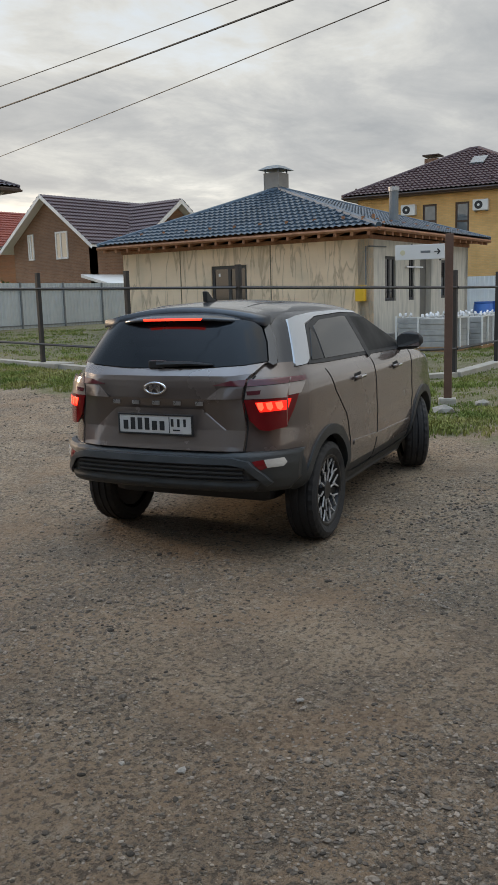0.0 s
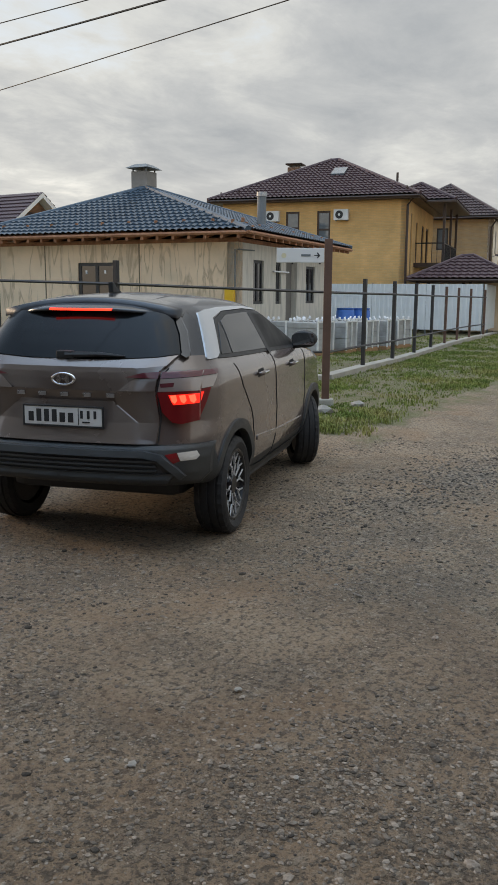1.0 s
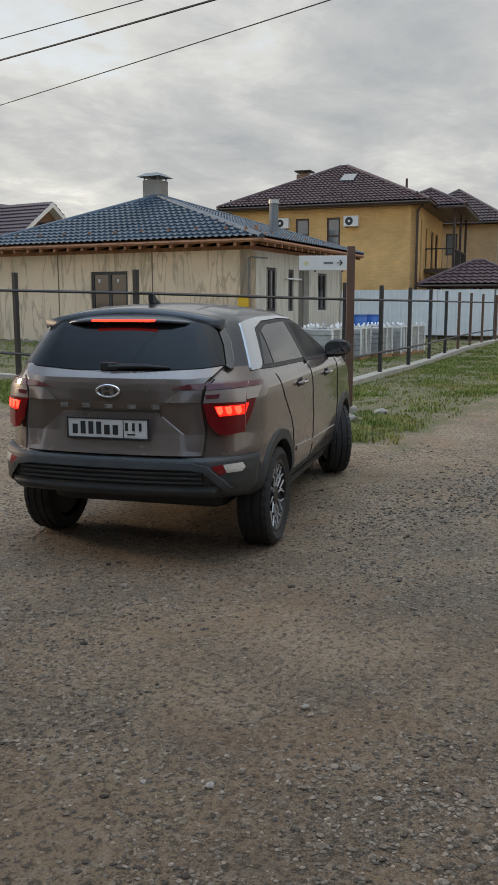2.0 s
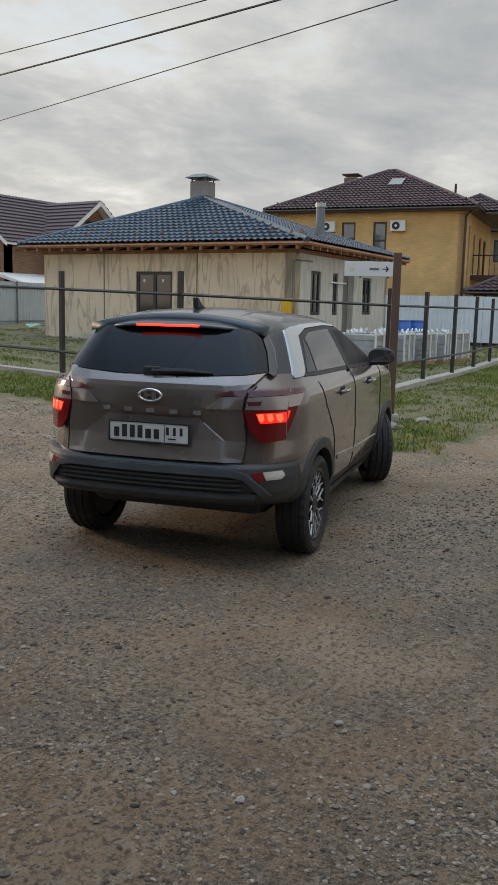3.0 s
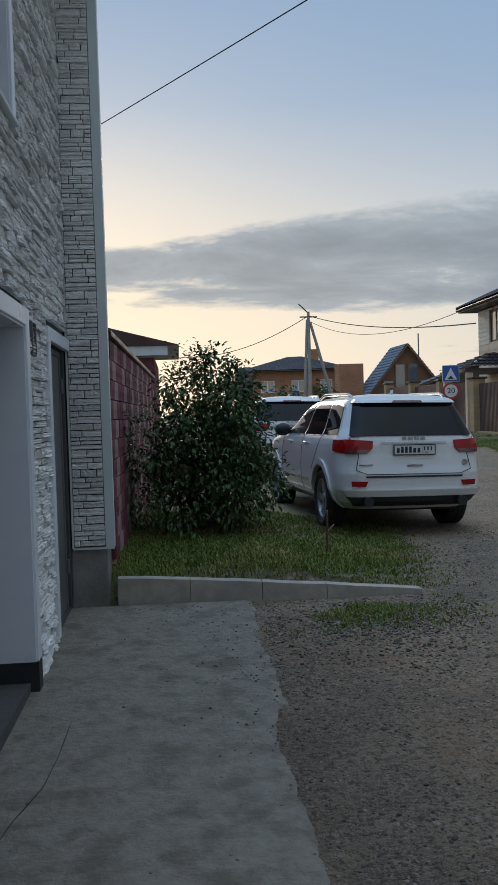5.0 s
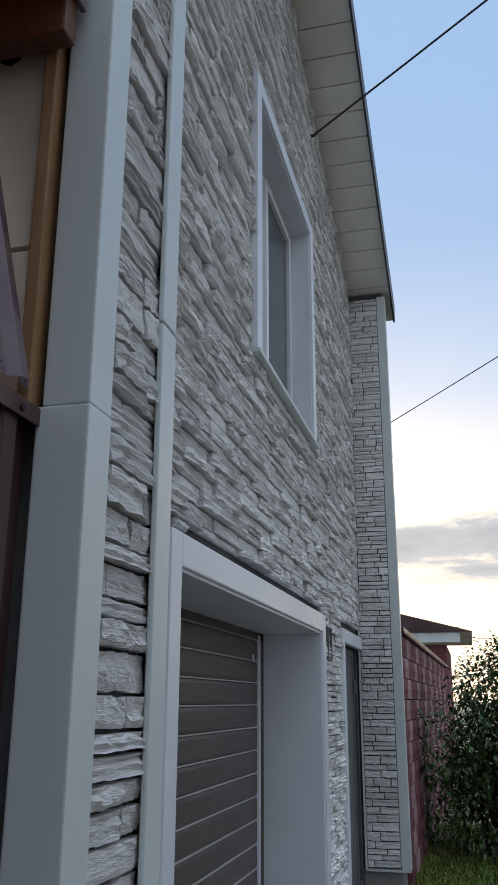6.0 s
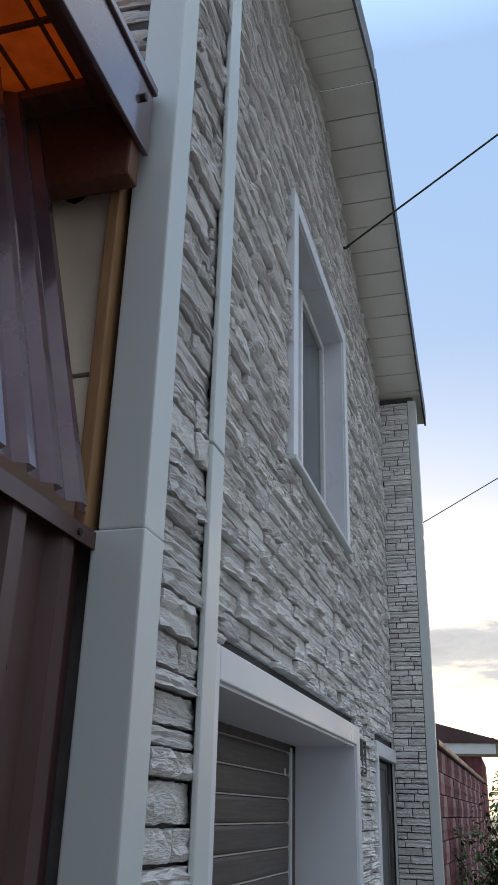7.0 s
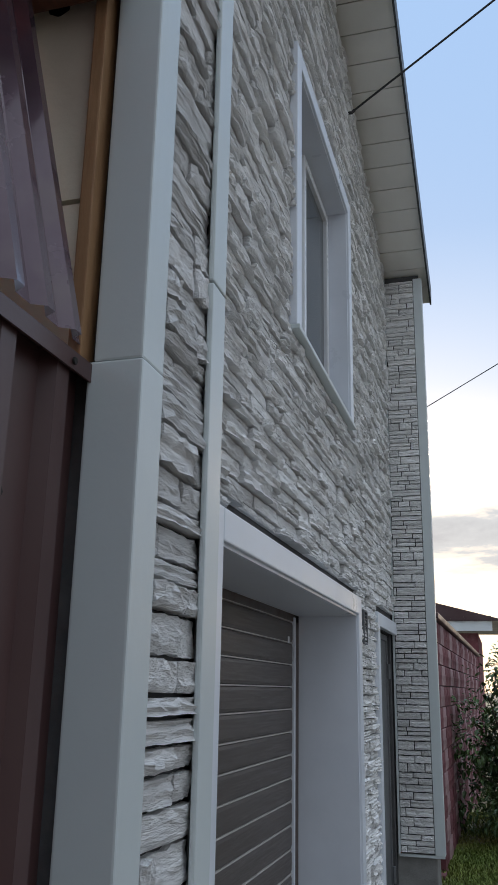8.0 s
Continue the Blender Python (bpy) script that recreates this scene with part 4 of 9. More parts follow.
def build_beige_house():
    w, d, z0, top = 8.1, 8.0, 0.4, 6.1
    h = thing("beige_house", pose(13.4, 30.4, 0, 0, 0, 0), "two-storey house with cream siding, a bay and dark tile roof", "house")
    F = wall_frames(w, d)
    f_up = [(0.92, 1.98, 4.72, 6.0), (6.28, 7.35, 4.76, 6.0)]
    f_low = [(0.92, 2.02, 1.55, 3.57), (6.3, 7.4, 1.55, 3.6)]
    bay = (2.78, 5.9)
    holes = f_up + f_low
    part("wall", wall_bm(w, top, 0.3, holes, z0), M_TAN, h, m=F[0])
    side = [(5.85, 6.95, 4.62, 6.0), (1.35, 2.65, 4.6, 6.0), (6.0, 7.1, 1.6, 3.5)]
    part("wall", wall_bm(d - 0.3, top, 0.3, side, z0), M_TAN, h, m=F[3] @ Matrix.Translation((0, 0, 0)))
    part("wall", wall_bm(w, top, 0.3, [], z0), M_TAN, h, m=F[2])
    part("wall", wall_bm(d, top, 0.3, [], z0), M_TAN, h, m=F[1])
    for za, zb, mat in ((z0, 3.95, M_TAN), (3.95, 4.55, M_TAN), (4.55, top, M_CREAM)):
        part("siding", siding_bm(w, za, zb, holes, 0.19 if mat is M_CREAM else 0.3), mat, h, m=F[0])
        part("siding", siding_bm(d, za, zb, side, 0.19 if mat is M_CREAM else 0.3), mat, h, m=F[3])
    for a, b, c, e in holes:
        add_window(h, F[0], a, b, c, e, M_BROWN_FRAME, M_CURTAIN if c > 4 else M_GLASS_DARK, (0.55,), fw=0.08)
    for a, b, c, e in side:
        add_window(h, F[3], a, b, c, e, M_BROWN_FRAME, M_CURTAIN, (0.5,), fw=0.08)
    # the bay: three faces
    x0, x1, dep = bay[0], bay[1], 0.85
    pts = [Vector((x0, 0, 0)), Vector((x0 + 0.85, -dep, 0)), Vector((x1 - 0.85, -dep, 0)), Vector((x1, 0, 0))]
    for i, (p, q) in enumerate(zip(pts, pts[1:])):
        L = (q - p).length
        ang = math.degrees(math.atan2(q.y - p.y, q.x - p.x))
        W = pose(p.x, p.y, 0, 0, 0, ang)
        if i == 1:
            hs = [(0.12, 0.62, 4.3, 6.02), (0.84, L - 0.06, 4.3, 6.02), (0.12, 0.62, 2.0, 3.62), (0.84, L - 0.06, 2.0, 3.62)]
        else:
            hs = [(0.30, L - 0.25, 4.3, 6.02), (0.30, L - 0.25, 2.0, 3.62)]
        part("bay_wall", wall_bm(L, top, 0.25, hs, z0), M_TAN, h, m=W)
        part("bay_siding", siding_bm(L, 3.95, 4.22, [], 0.3), M_CREAM, h, m=W)
        part("bay_siding", siding_bm(L, 4.22, top, hs, 0.19), M_CREAM, h, m=W)
        for k, (a, b, c, e) in enumerate(hs):
            add_window(h, W, a, b, c, e, M_BROWN_FRAME, M_CURTAIN if (c > 4 or k == 2) else M_GLASS_DARK, (), fw=0.06)
    part("downpipe", tube_bm([(0.06, -0.08, 0.5), (0.06, -0.08, 6.0), (0.0, -0.5, 6.25)], 0.05), M_BROWN_FRAME, h)
    part("downpipe", tube_bm([(w, -0.08, 5.4), (w, -0.08, 5.9), (w + 0.3, -0.5, 6.25)], 0.05), M_WHITE_PAINT, h)
    hip_roof(h, w, d, 6.3, 2.1, 0.75, M_BROWN_ROOF, M_BROWN_FRAME, snow=False)
    part("eaves_soffit", box_bm(-0.7, w + 0.7, -1.0, d + 0.7, 6.12, 6.2), M_BROWN_FRAME, h)
    # small hipped roof of the bay
    a, b = Vector((x0 - 0.5, -0.6, 6.3)), Vector((x1 + 0.5, -0.6, 6.3))
    c, e = Vector((x0 + 0.7, -dep - 0.75, 6.3)), Vector((x1 - 0.7, -dep - 0.75, 6.3))
    t = Vector(((x0 + x1) / 2, 1.4, 7.35))
    for q in ((a, c, t, t), (c, e, t, t), (e, b, t, t)):
        part("bay_roof", tile_slope(*q, seg=3), M_BROWN_ROOF, h)
    for q in (c, e):
        part("bay_ridge", tube_bm([q, t + Vector((0, 0, 0.05))], 0.1, 8), M_BROWN_ROOF, h)
    ch = part("chimney", box_bm(5.0, 5.7, 3.4, 4.0, 7.2, 8.25, 0.02), M_BROWN_FRAME, h)
    part("hood", box_bm(4.8, 5.9, 3.2, 4.2, 8.35, 8.42, 0.02), M_BROWN_FRAME, ch)
    part("vent_pipe", tube_bm([(2.2, 4.0, 7.3), (2.2, 4.0, 8.4)], 0.08), M_BROWN_FRAME, h)
    # porch roof at the side
    for q in (((-2.2, 6.9, 3.35), (-2.2, 3.6, 3.35), (-0.4, 5.2, 4.05), (-0.4, 5.2, 4.05)), ((-2.2, 3.6, 3.35), (0.0, 3.6, 3.35), (-0.4, 5.2, 4.05), (-0.4, 5.2, 4.05))):
        part("porch_roof", tile_slope(*q, seg=3), M_BROWN_ROOF, h)
    part("porch_beam", box_bm(-2.2, 0, 3.6, 6.9, 3.2, 3.34), M_BROWN_FRAME, h)
    for py in (3.8, 6.7):
        part("porch_post", box_bm(-2.1, -1.85, py - 0.12, py + 0.12, 0.5, 3.2), M_TAN, h)


def brick_material(name, c1, c2, mortar, scale=1.0, squash=(0.25, 0.075)):
    m = bpy.data.materials.new(name)
    m.use_nodes = True
    nt = m.node_tree
    b = nt.nodes["Principled BSDF"]
    N, L = nt.nodes.new, nt.links.new
    tc, sep, comb = N("ShaderNodeTexCoord"), N("ShaderNodeSeparateXYZ"), N("ShaderNodeCombineXYZ")
    L(tc.outputs["Object"], sep.inputs[0])
    L(sep.outputs[0], comb.inputs[0]), L(sep.outputs[2], comb.inputs[1])
    br = N("ShaderNodeTexBrick")
    br.inputs["Scale"].default_value = scale
    br.inputs["Brick Width"].default_value, br.inputs["Row Height"].default_value = squash
    br.inputs["Mortar Size"].default_value = 0.008
    br.inputs["Color1"].default_value, br.inputs["Color2"].default_value, br.inputs["Mortar"].default_value = (*c1, 1), (*c2, 1), (*mortar, 1)
    L(comb.outputs[0], br.inputs["Vector"])
    n = N("ShaderNodeTexNoise")
    n.inputs["Scale"].default_value, n.inputs["Detail"].default_value = 0.9, 5.0
    L(tc.outputs["Object"], n.inputs["Vector"])
    mr = N("ShaderNodeMapRange")
    mr.inputs[1].default_value, mr.inputs[2].default_value, mr.inputs[3].default_value, mr.inputs[4].default_value = 0.3, 0.7, 0.85, 1.15
    L(n.outputs["Fac"], mr.inputs[0])
    hsv = N("ShaderNodeHueSaturation")
    L(mr.outputs[0], hsv.inputs["Value"])
    L(br.outputs["Color"], hsv.inputs["Color"])
    L(hsv.outputs[0], b.inputs["Base Color"])
    b.inputs["Roughness"].default_value = 0.85
    bp = N("ShaderNodeBump")
    bp.inputs["Strength"].default_value, bp.inputs["Distance"].default_value = 0.5, 0.01
    L(br.outputs["Fac"], bp.inputs["Height"])
    bp.invert = True
    L(bp.outputs[0], b.inputs["Normal"])
    return m


M_RED_BRICK = brick_material("red_brown_brick", (0.205, 0.105, 0.062), (0.265, 0.142, 0.088), (0.25, 0.18, 0.13))
M_YELLOW_BRICK = brick_material("yellow_brick", (0.72, 0.420, 0.165), (0.79, 0.480, 0.195), (0.65, 0.43, 0.21))
M_TAN_BRICK = brick_material("tan_brick", (0.46, 0.30, 0.15), (0.52, 0.35, 0.18), (0.42, 0.34, 0.24))
M_ORANGE_BRICK = brick_material("orange_brick", (0.44, 0.19, 0.095), (0.50, 0.235, 0.12), (0.36, 0.22, 0.14))


def build_yellow_house():
    w, d, z0, top = 9.4, 9.0, 0.2, 6.3
    ang = 10
    c = Vector((39.6, 13.95, 0))
    left = c + Vector((-math.sin(radians(ang)), math.cos(radians(ang)), 0)) * w
    h = thing("yellow_house", pose(left.x, left.y, 0, 0, 0, ang - 90), "two-storey yellow brick house with a wine-red tile roof and air conditioners", "house")
    F = wall_frames(w, d)
    holes = [(3.35, 4.05, 4.5, 5.82), (4.95, 5.62, 4.35, 5.82)]
    part("wall", wall_bm(w, top, 0.35, holes, z0), M_YELLOW_BRICK, h, m=F[0])
    side = [(0.9, 1.35, 1.2, 5.7), (2.6, 3.1, 3.6, 5.4), (4.6, 5.4, 3.4, 5.4), (6.2, 7.2, 3.4, 5.4)]
    part("wall", wall_bm(d, top, 0.349, side, z0), M_YELLOW_BRICK, h, m=F[1])
    part("wall", wall_bm(w, top, 0.35, [], z0), M_YELLOW_BRICK, h, m=F[2])
    part("wall", wall_bm(d - 0.7, top, 0.35, [], z0), M_YELLOW_BRICK, h, m=F[3] @ Matrix.Translation((0.35, 0, 0)))
    for a, b, e, f in holes:
        add_window(h, F[0], a, b, e, f, M_BROWN_FRAME, M_GLASS_BLUE, (), fw=0.09, cross=(0.4,))
    for a, b, e, f in side:
        add_window(h, F[1], a, b, e, f, M_BROWN_FRAME, M_GLASS_DARK, (), fw=0.08)
    part("downpipe", tube_bm([(w - 0.02, -0.08, 0.3), (w - 0.02, -0.08, 6.0), (w + 0.3, -0.4, 6.3)], 0.06), M_BROWN_FRAME, h)
    hip_roof(h, w, d, 6.42, 2.45, 0.6, M_PURPLE_ROOF, M_BROWN_FRAME, snow=True)
    part("eaves_soffit", box_bm(-0.55, w + 0.55, -0.55, d + 0.55, 6.26, 6.33), M_BROWN_FRAME, h)
    part("skylight", box_bm(-0.35, 0.35, -0.5, 0.5, 0.05, 0.14, 0.01), M_GLASS_BLUE, h, m=pose(5.4, 2.6, 7.95, 25, 0, 0))
    ch = part("chimney", box_bm(2.3, 3.0, 3.6, 4.3, 7.6, 8.5, 0.01), M_RED_BRICK, h)
    part("hood", box_bm(2.2, 3.1, 3.5, 4.4, 8.62, 8.70, 0.03), M_BROWN_FRAME, ch)
    part("vent_pipe", tube_bm([(w - 1.2, 3.6, 7.3), (w - 1.2, 3.6, 8.0)], 0.06), M_BROWN_FRAME, h)
    # balcony wing on the side
    part("balcony_slab", box_bm(w + 0.002, w + 1.5, 2.2, 8.0, 3.2, 3.4), M_BROWN_FRAME, h)
    for k in range(22):
        y = 2.25 + k * 5.7 / 21
        part("baluster", box_bm(w + 1.44, w + 1.47, y - 0.012, y + 0.012, 3.4, 4.35), M_BLACK_STEEL, h)
    for k in range(6):
        x = w + 0.1 + k * 0.26
        part("baluster", box_bm(x - 0.012, x + 0.012, 2.22, 2.25, 3.4, 4.35), M_BLACK_STEEL, h)
    part("handrail", tube_bm([(w + 0.05, 2.23, 4.36), (w + 1.455, 2.23, 4.36), (w + 1.455, 8.0, 4.36)], 0.03), M_BLACK_STEEL, h)
    for y in (2.3, 5.2, 7.9):
        part("balcony_post", box_bm(w + 1.36, w + 1.48, y - 0.06, y + 0.06, 3.4, 6.3), M_BROWN_FRAME, h)
    A = Vector((w + 0.4, 1.4, 6.42)), Vector((w + 2.0, 1.4, 6.35)), Vector((w + 2.0, 8.8, 6.35)), Vector((w + 0.4, 8.8, 6.42))
    hip_roof(h, 2.9, 6.0, 6.37, 1.0, 0.5, M_PURPLE_ROOF, M_BROWN_FRAME, x0=w - 1.4, y0=2.1)
    part("balcony_soffit", box_bm(w + 0.61, w + 2.0, 1.4, 8.8, 6.24, 6.31), M_BROWN_FRAME, h)
    # air conditioners
    for x, z in ((2.35, 5.35), (5.85, 5.35)):
        ac = thing("air_conditioner", h.matrix_basis @ Matrix.Translation((x, 0, z)), "white outdoor air-conditioning unit on a yellow brick wall", "air conditioner", "air conditioners")
        part("casing", box_bm(0, 0.72, -0.32, -0.02, 0, 0.5, 0.02), M_WHITE_PAINT, ac)
        part("fan_grille", tube_bm([(0.28, -0.335, 0.25), (0.28, -0.321, 0.25)], 0.19, 18), M_BLACK, ac)
        part("fan_hub", tube_bm([(0.28, -0.345, 0.25), (0.28, -0.336, 0.25)], 0.06, 12), M_WHITE_PAINT, ac)
        for bx in (0.1, 0.62):
            part("bracket", box_bm(bx - 0.015, bx + 0.015, -0.32, 0.0, -0.04, -0.004), M_GREY_STEEL, ac)


def build_far_yellow_house():
    w, d = 6.2, 7.0
    h = thing("cream_house", pose(51.6, 19.2, 0, 0, 0, -82), "two-storey cream house with a dark hipped roof behind the yellow one", "house")
    F = wall_frames(w, d)
    holes = [(2.85, 3.55, 4.6, 5.9), (2.85, 3.55, 1.6, 3.0)]
    side = [(1.4, 2.1, 4.4, 5.8), (3.4, 4.0, 4.4, 5.8)]
    part("wall", wall_bm(w, 6.4, 0.3, holes, 0.1), M_TAN_BRICK, h, m=F[0])
    part("wall", wall_bm(d, 6.4, 0.299, side, 0.1), M_CREAM, h, m=F[1])
    part("wall", wall_bm(w, 6.4, 0.3, [], 0.1), M_CREAM, h, m=F[2])
    part("wall", wall_bm(d - 0.6, 6.4, 0.3, [], 0.1), M_CREAM, h, m=F[3] @ Matrix.Translation((0.3, 0, 0)))
    for a, b, c, e in holes:
        add_window(h, F[0], a, b, c, e, M_ANTHRACITE, M_GLASS_BLUE, (), fw=0.09)
    for a, b, c, e in side:
        add_window(h, F[1], a, b, c, e, M_ANTHRACITE, M_GLASS_DARK, (0.5,), fw=0.08)
    part("downpipe", tube_bm([(w - 0.1, -0.06, 0.2), (w - 0.1, -0.06, 5.9), (w + 0.2, -0.4, 6.3)], 0.06), M_BROWN_FRAME, h)
    hip_roof(h, w, d, 6.5, 2.3, 0.6, M_BROWN_ROOF, M_BROWN_FRAME, detail=False)
    # low porch roof
    for q in (((6.3, -1.2, 4.05), (10.4, -1.2, 4.05), (7.3, 0.8, 4.75), (9.4, 0.8, 4.75)),):
        part("porch_roof", tile_slope(*q, seg=3), M_BROWN_ROOF, h)
    part("porch_wall", box_bm(6.6, 10.2, -0.6, 1.8, 0.1, 3.95), M_TAN, h)
    add_window(h, pose(6.6, -0.62, 0), 1.3, 2.2, 1.6, 3.3, M_WHITE_PVC, M_GLASS_DARK, (0.5,), depth=-0.03)


def build_pavilion():
    p = thing("garden_pavilion", pose(38.6, 13.0, 0, 0, 0, -80), "open garden pavilion with a wine-red hipped tile roof", "pavilion")
    w, d = 4.1, 3.6
    hip_roof(p, w, d, 2.52, 1.1, 0.45, M_PURPLE_ROOF, M_BROWN_FRAME, wave=0.3)
    for x in (0.0, w / 2, w):
        for y in (0.0, d):
            part("post", box_bm(x - 0.07, x + 0.07, y - 0.07, y + 0.07, 0.1, 2.5), M_BROWN_FRAME, p)
    part("beam", box_bm(-0.1, w + 0.1, -0.08, 0.08, 2.36, 2.5), M_BROWN_FRAME, p)
    part("back_wall", box_bm(0.1, w - 0.1, d - 0.06, d + 0.06, 0.1, 2.45), M_TAN, p)


def gable_house(name, M, w, d, wall_z, ridge_z, wall_mat, roof_mat, label, holes=(), over=0.5, trim=M_WHITE_PAINT, pane=None, bars=()):
    """A house whose gable faces the front (y = 0); the ridge runs along y."""
    h = thing(name, M, label, "house")
    F = wall_frames(w, d)
    part("wall", wall_bm(w, wall_z, 0.3, [q for q in holes if q[3] <= wall_z], 0.0), wall_mat, h, m=F[0])
    part("wall", wall_bm(d, wall_z, 0.299, [], 0.0), wall_mat, h, m=F[1])
    part("wall", wall_bm(w, wall_z, 0.3, [], 0.0), wall_mat, h, m=F[2])
    part("wall", wall_bm(d - 0.6, wall_z, 0.3, [], 0.0), wall_mat, h, m=F[3] @ Matrix.Translation((0.3, 0, 0)))
    for y0, y1 in ((0.0, 0.3), (d - 0.3, d)):
        part("gable", prism_bm([(0, wall_z), (w, wall_z), (w / 2, ridge_z)], y0, y1, "y"), wall_mat, h)
    for a, b, c, e in holes:
        add_window(h, F[0] @ Matrix.Translation((0, -0.10 if e > wall_z else 0, 0)), a, b, c, e, trim, pane or M_GLASS_DARK, bars, fw=0.09)
    k = (ridge_z - wall_z) / (w / 2)
    ez = wall_z - over * k
    for s in (0, 1):
        xe = -over if s == 0 else w + over
        q = ((xe, d + over, ez + 0.1), (xe, -over, ez + 0.1), (w / 2, d + over, ridge_z + 0.1), (w / 2, -over, ridge_z + 0.1))
        part("roof_slope", tile_slope(*q, seg=3), roof_mat, h)
        part("roof_board", prism_bm([(xe, ez), (w / 2, ridge_z), (w / 2, ridge_z + 0.09), (xe, ez + 0.09)], -over + 0.03, d + over - 0.03, "y"), trim, h)
        part("verge_board", prism_bm([(xe, ez - 0.10), (w / 2, ridge_z - 0.10), (w / 2, ridge_z + 0.12), (xe, ez + 0.12)], -over, -over + 0.028, "y"), trim, h)
    return h, F


def build_brown_house():
    # gable end towards the street, with a cross wing
    M = pose(30.1, 41.1, -0.12, 0, 0, -90)
    h, F = gable_house("brown_brick_house", M, 6.7, 9.5, 4.95, 7.35, M_RED_BRICK, M_PURPLE_ROOF,
                       "brown brick house with wine-red roofs and white verges", [(1.35, 1.85, 4.1, 5.5), (3.75, 4.75, 4.05, 5.5), (2.9, 3.9, 1.5, 2.6)], 0.6, M_WHITE_PAINT, M_CURTAIN, (0.45,))
    # cross wing: ridge along x
    part("wing_wall", box_bm(6.71, 7.3, 2.7, 8.5, 0, 4.9), M_RED_BRICK, h)
    part("wing_gable", prism_bm([(2.7, 4.9), (8.5, 4.9), (5.6, 7.0)], 7.0, 7.3, "x"), M_RED_BRICK, h)
    for s in (-1, 1):
        ye = 5.6 + s * 3.5
        q = ((3.4, ye, 4.65), (7.9, ye, 4.65), (3.4, 5.6, 7.25), (7.9, 5.6, 7.25))
        part("wing_roof", tile_slope(*q, seg=3), M_PURPLE_ROOF, h)
        part("wing_roof_board", prism_bm([(ye, 4.48), (5.6, 7.06), (5.6, 7.18), (ye, 4.6)], 6.8, 7.87, "x"), M_WHITE_PAINT, h)
        part("wing_verge", prism_bm([(ye, 4.42), (5.6, 6.98), (5.6, 7.24), (ye, 4.68)], 7.871, 7.9, "x"), M_WHITE_PAINT, h)
    add_window(h, pose(7.31, 0, 0, 0, 0, 90), 5.0, 6.2, 5.2, 6.2, M_BROWN_FRAME, M_GLASS_DARK, (0.5,), depth=-0.03)
    # low annexe
    part("annexe_wall", box_bm(6.72, 9.0, -0.6, 2.2, 0, 2.3), M_WHITE_PAINT, h)
    part("annexe_roof", prism_bm([(6.7, 3.0), (9.4, 2.35), (9.4, 2.5), (6.7, 3.15)], -0.9, 2.5, "y"), M_WHITE_PAINT, h)
    for x in (7.0, 7.7, 8.4):
        add_window(h, pose(0, -0.62, 0), x, x + 0.5, 1.1, 2.1, M_WHITE_PVC, M_GLASS_DARK, (), depth=-0.03)
    # red house further off
    r, F = gable_house("red_house", pose(30.5, 54.0, 0.3, 0, 0, -90), 8, 8, 5.0, 7.4, M_ORANGE_BRICK, surf("red_roof", (0.26, 0.05, 0.03), (0.32, 0.07, 0.04), 2, 0.6), "distant house with a red roof", [], 0.5)


build_plaster_house()
build_beige_house()
build_yellow_house()
build_far_yellow_house()
build_pavilion()
build_brown_house()

# ---- cars ----
def table(rows):
    """Linear look-up of rows (z, values...), by z."""
    def at(z):
        if z <= rows[0][0]:
            return rows[0][1:]
        for p, q in zip(rows, rows[1:]):
            if z <= q[0]:
                k = (z - p[0]) / (q[0] - p[0])
                k2 = k
                return tuple(a + (b - a) * k2 for a, b in zip(p[1:], q[1:]))
        return rows[-1][1:]
    return at


